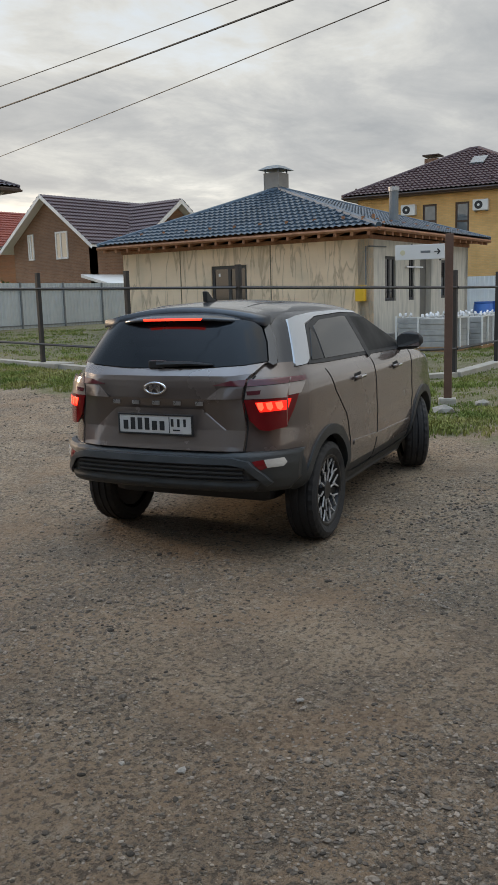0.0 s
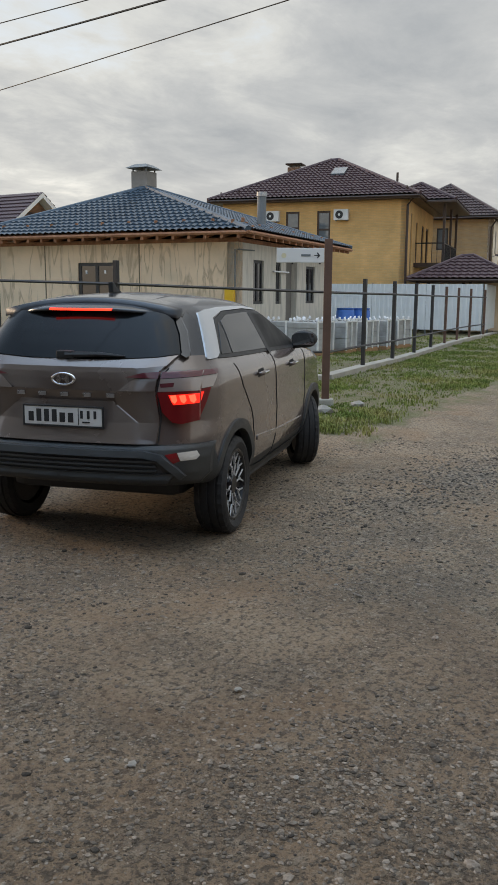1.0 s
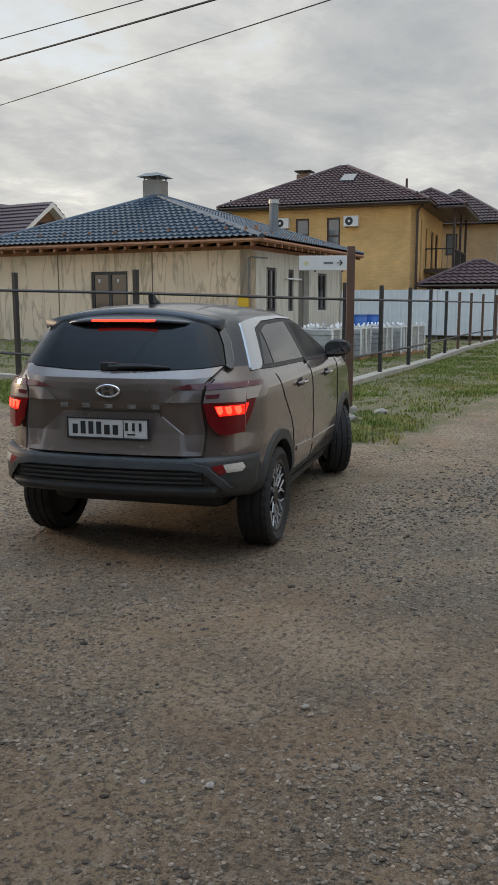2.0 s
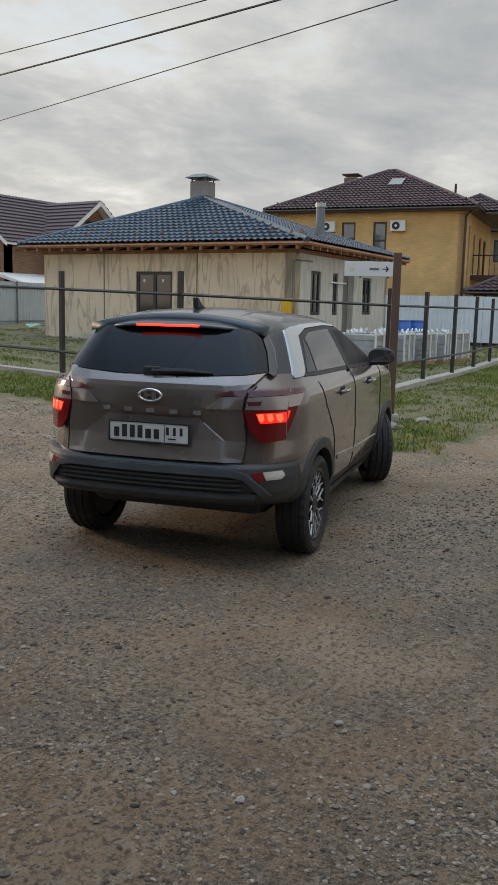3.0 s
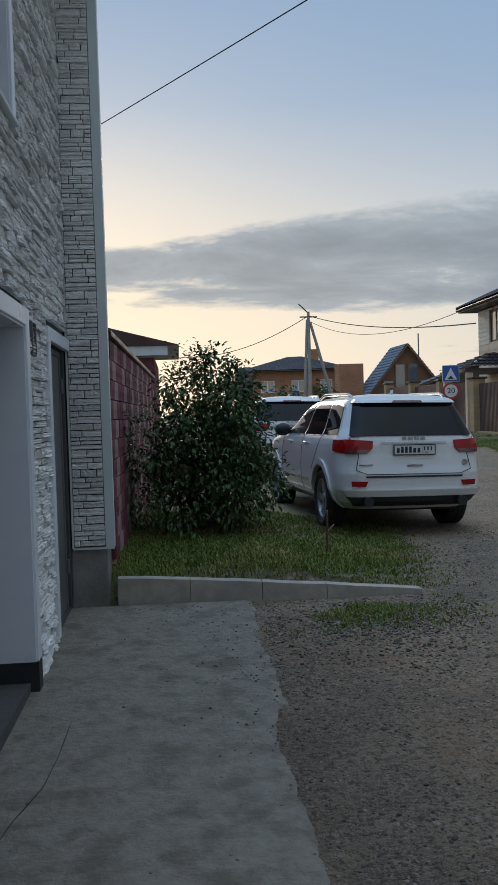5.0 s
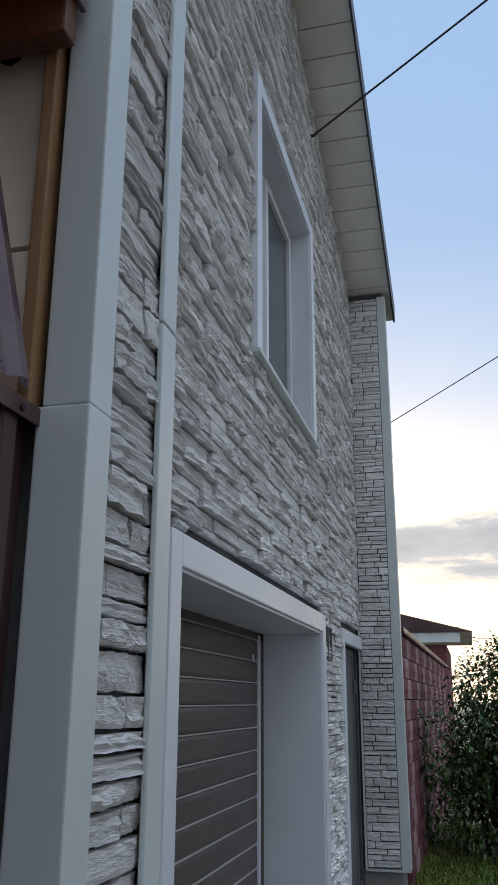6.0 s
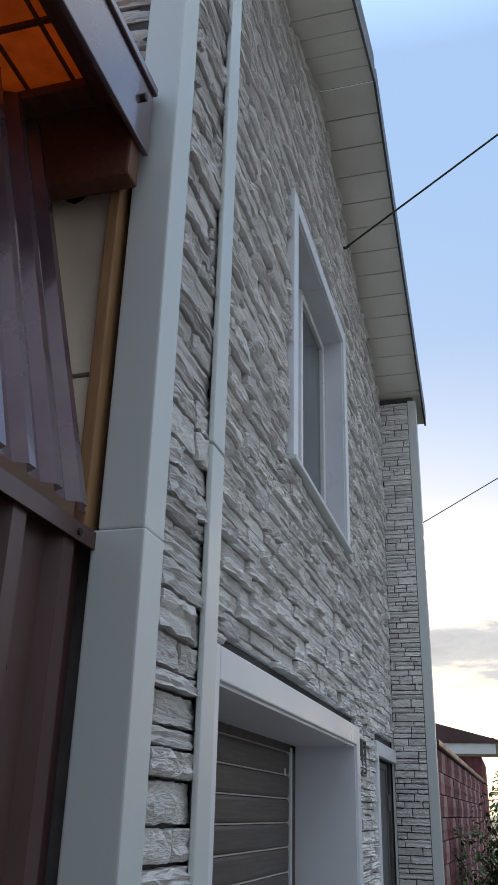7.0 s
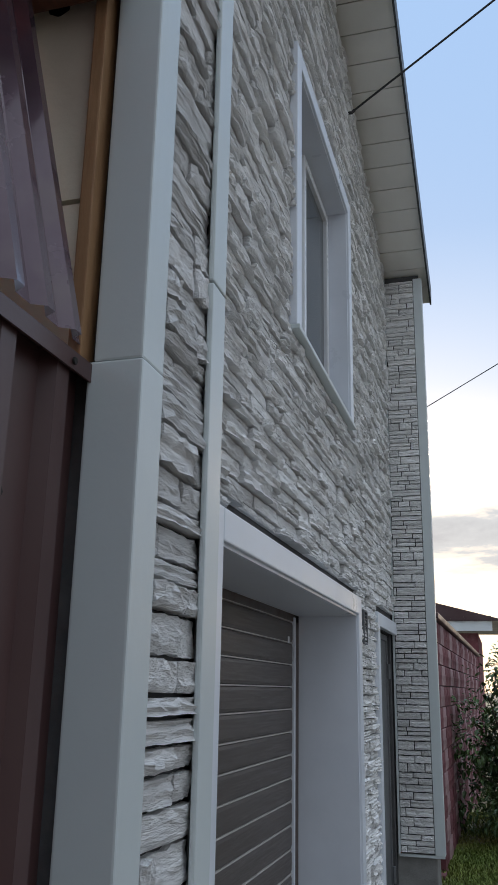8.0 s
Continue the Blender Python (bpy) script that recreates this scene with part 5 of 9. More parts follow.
class Body:
    """A car body stacked from rounded plan outlines; x forward, y left, z up, rear axle at the origin."""

    def __init__(self, rows, bow=0.05, taper=0.03):
        self.at, self.rows, self.bow, self.taper = table(rows), rows, bow, taper

    def width_at(self, x, w, xr, xf):
        m = (xr + xf) / 2
        return w - self.taper * ((x - m) / ((xf - xr) / 2)) ** 4

    def rear_x(self, y, z):
        xr, xf, w, r, rf = self.at(z)
        a = min(abs(y), w - 1e-4)
        x = xr + self.bow * (a / w) ** 2
        if a > w - r:
            x += r - math.sqrt(max(0, r * r - (a - (w - r)) ** 2))
        return x

    def side_y(self, x, z):
        xr, xf, w, r, rf = self.at(z)
        xr2 = xr + self.bow
        if x < xr2 + r:
            d = max(-r, x - xr2 - r)
            y = w - r + math.sqrt(max(0, r * r - d * d))
        elif x > xf - rf:
            d = min(rf, x - xf + rf)
            y = w - rf + math.sqrt(max(0, rf * rf - d * d))
        else:
            y = w
        return y - self.taper * (abs(2 * x - xr - xf) / (xf - xr)) ** 4

    def outline(self, z, n_end=10, n_c=8, n_side=56):
        xr, xf, w, r, rf = self.at(z)
        pts = []
        for i in range(n_end + 1):                                   # rear, from centre to the right corner
            y = (w - r) * i / n_end
            pts.append((self.rear_x(y, z), -y))
        for i in range(1, n_c + 1):
            a = math.pi / 2 * i / n_c
            y = w - r + r * math.sin(a)
            x = xr + self.bow * (y / w) ** 2 * (1 - i / n_c) + self.bow * i / n_c + r - r * math.cos(a)
            pts.append((x, -(y - self.taper * (abs(2 * x - xr - xf) / (xf - xr)) ** 4)))
        xa, xb = xr + self.bow + r, xf - rf
        for i in range(1, n_side + 1):
            x = xa + (xb - xa) * i / n_side
            pts.append((x, -self.side_y(x, z)))
        for i in range(1, n_c + 1):
            a = math.pi / 2 * i / n_c
            x = xf - rf + rf * math.sin(a)
            y = w - rf + rf * math.cos(a)
            pts.append((x, -(y - self.taper * (abs(2 * x - xr - xf) / (xf - xr)) ** 4 * math.cos(a))))
        for i in range(1, n_end + 1):
            pts.append((xf, -(w - rf) * (1 - i / n_end)))
        half = pts
        return half + [(x, -y) for x, y in half[-2:0:-1]]

    def shell(self, arches=(), arch_r=0.38, levels=40, open_below=0.0):
        z0, z1 = self.rows[0][0], self.rows[-1][0]
        bm = bmesh.new()
        rings = []
        for k in range(levels + 1):
            z = z0 + (z1 - z0) * k / levels
            rings.append([bm.verts.new((x, y, z)) for x, y in self.outline(z)])
        n = len(rings[0])
        for a, b in zip(rings, rings[1:]):
            for i in range(n):
                c = (a[i].co + a[(i + 1) % n].co + b[i].co + b[(i + 1) % n].co) / 4
                if c.z < open_below and c.x < -0.2:
                    continue
                if any((c.x - ax) ** 2 + (c.z - az) ** 2 < arch_r ** 2 for ax, az in arches) and abs(c.y) > 0.45:
                    continue
                bm.faces.new((a[i], a[(i + 1) % n], b[(i + 1) % n], b[i]))
        top = bm.faces.new(rings[-1])
        bmesh.ops.triangulate(bm, faces=[top])
        bmesh.ops.recalc_face_normals(bm, faces=bm.faces)
        return bm

    def patch(self, kind, outline, off=0.006, depth=0.02, size=0.042):
        """A skin panel on the rear (outline in y, z) or on a side (outline in x, z; kind 'right' or 'left')."""
        bm = bmesh.new()
        f = bm.faces.new([bm.verts.new((a, 0, b)) for a, b in outline])
        bmesh.ops.triangulate(bm, faces=[f])
        for _ in range(6):
            long = [e for e in bm.edges if e.calc_length() > size]
            if not long:
                break
            bmesh.ops.subdivide_edges(bm, edges=long, cuts=1)
            bmesh.ops.triangulate(bm, faces=bm.faces)
        rim = [e for e in bm.edges if len(e.link_faces) == 1]
        r = bmesh.ops.extrude_edge_only(bm, edges=rim)
        low = {v for v in r["geom"] if isinstance(v, bmesh.types.BMVert)}
        for v in bm.verts:
            a, z = v.co.x, v.co.z
            o = off(a, z) if callable(off) else off
            if v in low:
                o -= depth
            if kind == "rear":
                v.co = (self.rear_x(a, z) - o, a, z)
            elif kind == "right":
                v.co = (a, -self.side_y(a, z) - o, z)
            elif kind == "left":
                v.co = (a, self.side_y(a, z) + o, z)
        bmesh.ops.recalc_face_normals(bm, faces=bm.faces)
        c = Vector((1.2, 0, 0.8))
        f0 = max(bm.faces, key=lambda q: q.calc_area())
        if f0.normal.dot(f0.calc_center_median() - c) < 0:
            bmesh.ops.reverse_faces(bm, faces=bm.faces)
        bmesh.ops.split_edges(bm, edges=[e for e in rim if e.is_valid])
        return bm


def seam_bm(B, kind, pts, r):
    """A thin dark gap line over the body, along a line of points."""
    out = []
    for (a, z), (b, y) in zip(pts, pts[1:]):
        n = max(1, math.ceil(math.hypot(b - a, y - z) / 0.03))
        for k in range(n + (1 if (b, y) == pts[-1] else 0)):
            u, v = a + (b - a) * k / n, z + (y - z) * k / n
            if kind == "rear":
                out.append((B.rear_x(u, v) - 0.001, u, v))
            else:
                out.append((u, (-1 if kind == "right" else 1) * (B.side_y(u, v) + 0.001), v))
    return tube_bm(out, r, 6)


def strip_outline(pts, w):
    """The outline of a band of width w along an open line of points."""
    up, dn = [], []
    for i, p in enumerate(pts):
        a, b = pts[max(0, i - 1)], pts[min(len(pts) - 1, i + 1)]
        dx, dy = b[0] - a[0], b[1] - a[1]
        l = math.hypot(dx, dy) or 1
        up.append((p[0] - dy / l * w / 2, p[1] + dx / l * w / 2))
        dn.append((p[0] + dy / l * w / 2, p[1] - dx / l * w / 2))
    return up + dn[::-1]


def mirror(o):
    return [(-a, b) for a, b in reversed(o)]


def tyre_bm(R, w, rim):
    """A tyre with tread grooves, axis along y, centred on the origin."""
    prof = [(rim, -w * 0.42), (rim + 0.02, -w * 0.47), ((R + rim) / 2, -w * 0.52), (R - 0.03, -w * 0.49), (R - 0.006, -w * 0.42)]
    for g in (-0.25, 0.0, 0.25):
        prof += [(R, w * (g - 0.045) - 0.0), (R - 0.009, w * (g - 0.03)), (R - 0.009, w * (g + 0.03)), (R, w * (g + 0.045))]
    prof += [(R - 0.006, w * 0.42), (R - 0.03, w * 0.49), ((R + rim) / 2, w * 0.52), (rim + 0.02, w * 0.47), (rim, w * 0.42)]
    n = 64
    verts, faces = [], []
    m = len(prof)
    for k in range(n):
        a = math.tau * k / n
        for r, y in prof:
            cut = 0.006 if (k % 2 and r > R - 0.008 and abs(y) > w * 0.27) else 0.0
            verts.append(((r - cut) * math.cos(a), y, (r - cut) * math.sin(a)))
    for k in range(n):
        for i in range(m - 1):
            a, b = k * m + i, ((k + 1) % n) * m + i
            faces.append((a, a + 1, b + 1, b))
    return verts, faces


def wheel(parent, m, R, w, rim, style, side):
    """side: -1 outer face towards -y, 1 towards +y."""
    t = part("wheel", tyre_bm(R, w, rim), M_TYRE, parent, m=m, smooth=False)
    bm = bmesh.new()
    out = side * w * 0.36
    ring = [(rim + 0.004, side * w * 0.44), (rim - 0.012, side * w * 0.445), (rim - 0.022, side * w * 0.40), (rim - 0.03, -side * w * 0.3)]
    n = 48
    vs = [[bm.verts.new((r * math.cos(math.tau * k / n), y, r * math.sin(math.tau * k / n))) for r, y in ring] for k in range(n)]
    for k in range(n):
        for i in range(len(ring) - 1):
            bm.faces.new((vs[k][i], vs[k][i + 1], vs[(k + 1) % n][i + 1], vs[(k + 1) % n][i]))
    bmesh.ops.recalc_face_normals(bm, faces=bm.faces)
    part("rim", bm, M_ALLOY if style == "five" else M_BLACK_ALLOY, t, smooth=True)
    part("brake_disc", tube_bm([(0, -side * 0.02, 0), (0, side * 0.01, 0)], rim * 0.68, 28), M_DISC, t)
    part("backing", tube_bm([(0, -side * w * 0.32, 0), (0, -side * w * 0.28, 0)], rim - 0.02, 28), M_BLACK, t)

    def spoke(a0, r0, a1, r1, wd, mat, lift, name="spoke"):
        p = Vector((math.cos(a0) * r0, out - side * 0.012 + lift * side, math.sin(a0) * r0))
        q = Vector((math.cos(a1) * r1, out + lift * side, math.sin(a1) * r1))
        d = (q - p).normalized()
        s = d.cross(Vector((0, side, 0))).normalized() * wd / 2
        b = bmesh.new()
        base = Vector((0, -side * (0.008 if mat is M_SPOKE else 0.03), 0))
        top = [p + s, p - s, q - s, q + s]
        tv, bv = [b.verts.new(v) for v in top], [b.verts.new(v + base + (0.3 * s if i in (0, 3) else -0.3 * s)) for i, v in enumerate(top)]
        b.faces.new(tv), b.faces.new(bv[::-1])
        for i in range(4):
            b.faces.new((tv[i], bv[i], bv[(i + 1) % 4], tv[(i + 1) % 4]))
        bmesh.ops.recalc_face_normals(b, faces=b.faces)
        part(name, b, mat, t)
    if style == "mesh":
        for k in range(10):
            a = math.tau * k / 10
            spoke(a, 0.055, a + 0.10, rim * 0.60, 0.009, M_SPOKE, 0.010)
            spoke(a + 0.10, rim * 0.58, a + 0.31, rim - 0.004, 0.008, M_SPOKE, 0.010)
            spoke(a + 0.10, rim * 0.58, a - 0.13, rim - 0.004, 0.008, M_SPOKE, 0.010)
            spoke(a + 0.32, 0.10, a + 0.40, rim - 0.01, 0.034, M_BLACK_ALLOY, -0.014)
    else:
        for k in range(5):
            a = math.tau * k / 5 + 0.3
            for s in (-1, 1):
                spoke(a + s * 0.16, 0.05, a + s * 0.11, rim - 0.006, 0.05, M_ALLOY, 0.0)
    part("hub_cap", tube_bm([(0, out - side * 0.04, 0), (0, out + side * 0.004, 0)], [0.075, 0.06], 16), M_BLACK_ALLOY if style == "mesh" else M_ALLOY, t)
    return t


def plate(parent, m, w=0.52, h=0.112):
    """A number plate: white, with dark bars for the characters."""
    p = part("number_plate", box_bm(-0.006, 0.004, -w / 2, w / 2, 0, h, 0.004), M_PLATE, parent, "white number plate", m=m)
    part("plate_frame", frame_yz(-w / 2, w / 2, 0, h, 0.010, -0.010, 0.006), M_BLACK, p)
    x = -w / 2 + 0.03
    for k, (wd, ht) in enumerate(((0.034, 0.058), (0.032, 0.076), (0.032, 0.076), (0.032, 0.076), (0.036, 0.058), (0.034, 0.058))):
        part("plate_mark", box_bm(-0.009, -0.0062, -(x + wd), -x, 0.02, 0.02 + ht), M_BLACK, p)
        x += wd + 0.020
    for k in range(3):
        x0 = 0.118 + k * 0.044
        part("plate_mark", box_bm(-0.009, -0.0062, -(x0 + 0.017), -x0, 0.046, 0.094), M_BLACK, p)
    part("plate_mark", box_bm(-0.009, -0.0062, -0.18, -0.13, 0.020, 0.028), M_BLACK, p)
    part("plate_line", box_bm(-0.009, -0.0062, -0.107, -0.103, 0.004, h - 0.004), M_BLACK, p)
    return p


def frame_yz(y0, y1, z0, z1, w, x0, x1):
    bm = box_bm(x0, x1, y0 - w, y0, z0 - w, z1 + w, 0.003)
    box_bm(x0, x1, y1, y1 + w, z0 - w, z1 + w, 0.003, bm)
    box_bm(x0, x1, y0, y1, z0 - w, z0, 0.003, bm)
    box_bm(x0, x1, y0, y1, z1, z1 + w, 0.003, bm)
    return bm


def car_paint(name, c, metal=0.5, rough=0.32, flake=True):
    m = surf(name, c, tuple(v * 1.06 for v in c), 2.0, rough, metal=metal, coat=1.0, rvar=0.03, c3=tuple(v * 0.9 + 0.012 for v in c), scale3=2.2, amount3=0.25)
    return m


M_PAINT_BROWN = car_paint("brown_grey_metallic", (0.145, 0.115, 0.102), 0.40, 0.26)
M_PAINT_WHITE = car_paint("white_pearl_paint", (0.74, 0.74, 0.73), 0.0, 0.35)
M_PAINT_SILVER = car_paint("silver_paint", (0.46, 0.48, 0.50), 0.4, 0.4)
M_PAINT_BLACK = surf("dark_roof_paint", (0.030, 0.034, 0.040), (0.036, 0.040, 0.047), 2.0, 0.22, coat=0.35, rvar=0.03)
M_TYRE = surf("tyre_rubber", (0.016, 0.016, 0.017), (0.026, 0.025, 0.025), 12, 0.8, bump=0.3, bscale=90, c3=(0.06, 0.055, 0.05), scale3=5, amount3=0.4)
M_ALLOY = surf("alloy_wheel", (0.30, 0.30, 0.31), (0.38, 0.38, 0.39), 6, 0.4, metal=0.6)
M_SPOKE = surf("machined_alloy", (0.60, 0.60, 0.61), (0.68, 0.68, 0.69), 8, 0.32, metal=0.5)
M_BLACK_ALLOY = surf("black_alloy", (0.012, 0.012, 0.013), (0.02, 0.02, 0.02), 8, 0.3, metal=0.2)
M_DISC = surf("brake_steel", (0.03, 0.03, 0.03), (0.05, 0.048, 0.045), 10, 0.6, metal=0.6)
M_CAR_GLASS = surf("tinted_car_glass", (0.006, 0.008, 0.010), (0.010, 0.012, 0.014), 2, 0.04, spec=0.22, rvar=0.01)
M_CLADDING = surf("grey_black_cladding", (0.022, 0.026, 0.028), (0.034, 0.038, 0.040), 6, 0.5, bump=0.15, bscale=300, c3=(0.075, 0.068, 0.058), scale3=2.5, amount3=0.3)
# lighter copy of the cladding: light on the raised edges put into colour
M_CLADDING_EDGE = surf("lit_edge_cladding", (0.040, 0.046, 0.049), (0.055, 0.060, 0.063), 6, 0.38, bump=0.1, bscale=300)
M_RED_LENS = surf("red_lens", (0.16, 0.008, 0.010), (0.22, 0.012, 0.014), 5, 0.12, coat=0.4, rvar=0.03)
M_RED_DARK = surf("dark_red_lens", (0.104, 0.019, 0.027), (0.142, 0.027, 0.034), 5, 0.12, coat=1.0, rvar=0.03)
M_BRAKE = lamp_mat("lit_brake_lamp", (1.0, 0.04, 0.025), 2.0)
M_BRAKE_DIM = lamp_mat("lit_tail_lamp", (1.0, 0.02, 0.012), 0.5)
M_BRAKE_HIGH = lamp_mat("lit_high_brake_lamp", (1.0, 0.035, 0.02), 1.4)
M_CLEAR_LENS = surf("clear_lens", (0.52, 0.48, 0.44), (0.60, 0.56, 0.50), 9, 0.15, coat=1.0)
M_CHROME = surf("chrome", (0.70, 0.71, 0.73), (0.76, 0.77, 0.78), 4, 0.12, metal=1.0, rvar=0.03)
M_CHROME_DIM = surf("satin_metal", (0.42, 0.42, 0.43), (0.5, 0.5, 0.51), 4, 0.3, metal=0.9)
M_PLATE = surf("plate_white", (0.68, 0.68, 0.66), (0.74, 0.74, 0.72), 8, 0.4, c3=(0.58, 0.57, 0.54), scale3=6)
M_SHUT = surf("shut_line", (0.008, 0.008, 0.009), (0.012, 0.012, 0.012), 4, 0.8)


def build_crossover():
    c = thing("grey_crossover", pose(4.558, 3.876, 0.0, 0, 0, 14) @ Matrix.Scale(0.995, 4), "brownish-grey compact crossover with silver pillars and lit brake lamps", "car")
    # z, rear x, front x, half width, rear corner radius, front corner radius
    rows = [(0.26, -0.34, 3.20, 0.74, 0.26, 0.50), (0.38, -0.46, 3.36, 0.84, 0.30, 0.52), (0.43, -0.66, 3.40, 0.858, 0.32, 0.52), (0.48, -0.76, 3.43, 0.872, 0.34, 0.52),
            (0.54, -0.790, 3.45, 0.880, 0.35, 0.52), (0.63, -0.796, 3.45, 0.884, 0.35, 0.52), (0.675, -0.785, 3.44, 0.884, 0.35, 0.52),
            (0.74, -0.765, 3.43, 0.89, 0.34, 0.52), (0.84, -0.748, 3.40, 0.886, 0.34, 0.52), (0.95, -0.742, 3.34, 0.888, 0.34, 0.52),
            (1.04, -0.738, 3.22, 0.886, 0.34, 0.50), (1.10, -0.732, 3.02, 0.876, 0.34, 0.48), (1.14, -0.722, 2.72, 0.858, 0.33, 0.42),
            (1.18, -0.702, 2.46, 0.828, 0.32, 0.36), (1.23, -0.668, 2.30, 0.800, 0.31, 0.33), (1.30, -0.620, 2.08, 0.765, 0.30, 0.30),
            (1.38, -0.562, 1.84, 0.722, 0.28, 0.28), (1.46, -0.500, 1.62, 0.678, 0.26, 0.26), (1.51, -0.455, 1.45, 0.645, 0.25, 0.24),
            (1.55, -0.36, 1.28, 0.58, 0.22, 0.22), (1.585, -0.20, 1.05, 0.46, 0.18, 0.2), (1.605, 0.0, 0.8, 0.25, 0.1, 0.1)]
    B = Body(rows, 0.10, 0.05)
    arches = [(0.0, 0.335), (2.61, 0.335)]
    body = part("body", B.shell(arches, 0.405, 90, 0.45), M_PAINT_BROWN, c, smooth=True)
    body.data.materials.append(M_PAINT_BLACK)
    body.data.materials.append(M_BLACK)
    for f in body.data.polygons:
        f.material_index = 1 if f.center.z > (1.235 if f.center.x < -0.3 else 1.20) else 2 if f.center.z < 0.42 else 0
    # roof skin, silver pillars, glass
    # rear glass and the black strips beside it
    gl = [(-0.668, 1.247), (-0.55, 1.230), (-0.3, 1.216), (0, 1.211), (0.3, 1.216), (0.55, 1.230), (0.668, 1.247), (0.625, 1.36), (0.575, 1.448), (0.53, 1.48), (0.46, 1.497), (-0.46, 1.497), (-0.53, 1.48), (-0.575, 1.448), (-0.625, 1.36)]
    part("rear_window", B.patch("rear", gl, 0.010, 0.02, 0.035), M_CAR_GLASS, c, smooth=True)
    for mk in (lambda o: o, mirror):
        part("glass_edge", B.patch("rear", mk([(0.47, 1.502), (0.535, 1.486), (0.58, 1.452), (0.63, 1.362), (0.672, 1.250), (0.668, 1.243), (0.70, 1.222), (0.715, 1.235), (0.655, 1.38), (0.575, 1.502)]), 0.004), M_PAINT_BLACK, c, smooth=True)
    for side in ("right", "left"):
        # dark quarter, silver blade, side glass with its frame
        part("silver_pillar", B.patch(side, [(-0.37, 1.205), (-0.22, 1.21), (-0.15, 1.235), (0.05, 1.455), (0.30, 1.496), (0.86, 1.508), (1.30, 1.492), (1.34, 1.506), (0.90, 1.526), (0.30, 1.522), (0.0, 1.508), (-0.17, 1.488)], 0.010), M_PAINT_SILVER, c, "silver pillar blade", smooth=True)
        part("window_surround", B.patch(side, [(-0.20, 1.205), (0.1, 1.195), (2.12, 1.165), (2.24, 1.18), (1.44, 1.478), (0.86, 1.502), (0.32, 1.490), (0.07, 1.446)], 0.007, 0.02, 0.04), M_BLACK, c, smooth=True)
        part("side_window", B.patch(side, [(-0.13, 1.225), (0.075, 1.222), (0.125, 1.36), (0.105, 1.425)], 0.011, 0.02, 0.04), M_CAR_GLASS, c, smooth=True)
        part("side_window", B.patch(side, [(0.10, 1.220), (0.98, 1.208), (0.93, 1.475), (0.86, 1.480), (0.34, 1.468), (0.17, 1.43), (0.155, 1.36)], 0.011, 0.02, 0.04), M_SIDE_GLASS, c, smooth=True)
        part("side_window", B.patch(side, [(1.06, 1.206), (1.97, 1.19), (2.04, 1.20), (1.44, 1.452), (1.01, 1.472)], 0.011, 0.02, 0.04), M_SIDE_GLASS if side == "left" else M_OPEN_WIN, c, smooth=True)
        part("window_pillar", B.patch(side, strip_outline([(1.02, 1.17), (0.97, 1.48)], 0.085), 0.013, 0.02, 0.04), M_BLACK, c, smooth=True)
        # shut lines of the doors
        for ln in ([(0.02, 1.155), (0.12, 1.00), (0.33, 0.82), (0.42, 0.62), (0.43, 0.36)], [(1.02, 1.16), (1.06, 0.96), (1.10, 0.62), (1.08, 0.34)], [(2.16, 1.15), (2.18, 0.75), (2.14, 0.34)]):
            part("shut_line", seam_bm(B, side, ln, 0.0035), M_SHUT, c)
        # sculpted crease over the rear wheel and along the doors
        part("crease", B.patch(side, strip_outline([(0.5, 0.58), (1.2, 0.54), (2.1, 0.52)], 0.035), 0.007, 0.02), M_PAINT_BROWN, c, smooth=True)
        # sill cladding
        part("sill_cladding", B.patch(side, [(0.40, 0.235), (2.22, 0.235), (2.20, 0.36), (1.8, 0.34), (0.7, 0.34), (0.42, 0.37)], 0.014, 0.03), M_CLADDING, c, smooth=True)
        for ax, nm in ((0.0, "rear"), (2.61, "front")):
            turns = [math.radians(-14 + ((182 if nm == "rear" else 208) * k / 24)) for k in range(25)]
            ring = [(ax + 0.452 * math.cos(a), 0.335 + 0.452 * math.sin(a)) for a in turns]
            inner = [(ax + 0.385 * math.cos(a), 0.335 + 0.385 * math.sin(a)) for a in turns]
            part("arch_cladding", B.patch(side, ring + inner[::-1], 0.014, 0.06, 0.05), M_CLADDING, c, smooth=True)
        # door handles
        for hx in (0.60, 1.62):
            sgn = -1 if side == "right" else 1
            y = sgn * (B.side_y(hx, 1.06) + 0.03)
            hd = part("door_handle", tube_bm([(hx - 0.10, y - sgn * 0.02, 1.045), (hx - 0.07, y, 1.048), (hx + 0.07, y, 1.052), (hx + 0.10, y - sgn * 0.02, 1.052)], [0.012, 0.017, 0.017, 0.012], 8), M_PAINT_BROWN, c, smooth=True)
            part("chrome_insert", tube_bm([(hx - 0.06, y + sgn * 0.014, 1.052), (hx + 0.06, y + sgn * 0.014, 1.056)], 0.007, 6), M_CHROME, hd)
            # flat near-black patch paints the shade of the cup behind the handle
            part("handle_recess", B.patch(side, [(hx - 0.09, 1.02), (hx + 0.09, 1.025), (hx + 0.07, 1.08), (hx - 0.07, 1.075)], 0.002, 0.01), M_SHUT, c)
        # mirror
        sgn = -1 if side == "right" else 1
        y = sgn * (B.side_y(1.95, 1.17))
        mm = pose(1.93, y + sgn * 0.10, 1.235)
        bm = bmesh.new()
        bmesh.ops.create_uvsphere(bm, u_segments=16, v_segments=10, radius=1, matrix=Matrix.Diagonal((0.075, 0.118, 0.078, 1)))
        for v in bm.verts:
            v.co.x = max(v.co.x, -0.045)
        mi = part("door_mirror", bm, M_BLACK, c, smooth=True, m=mm)
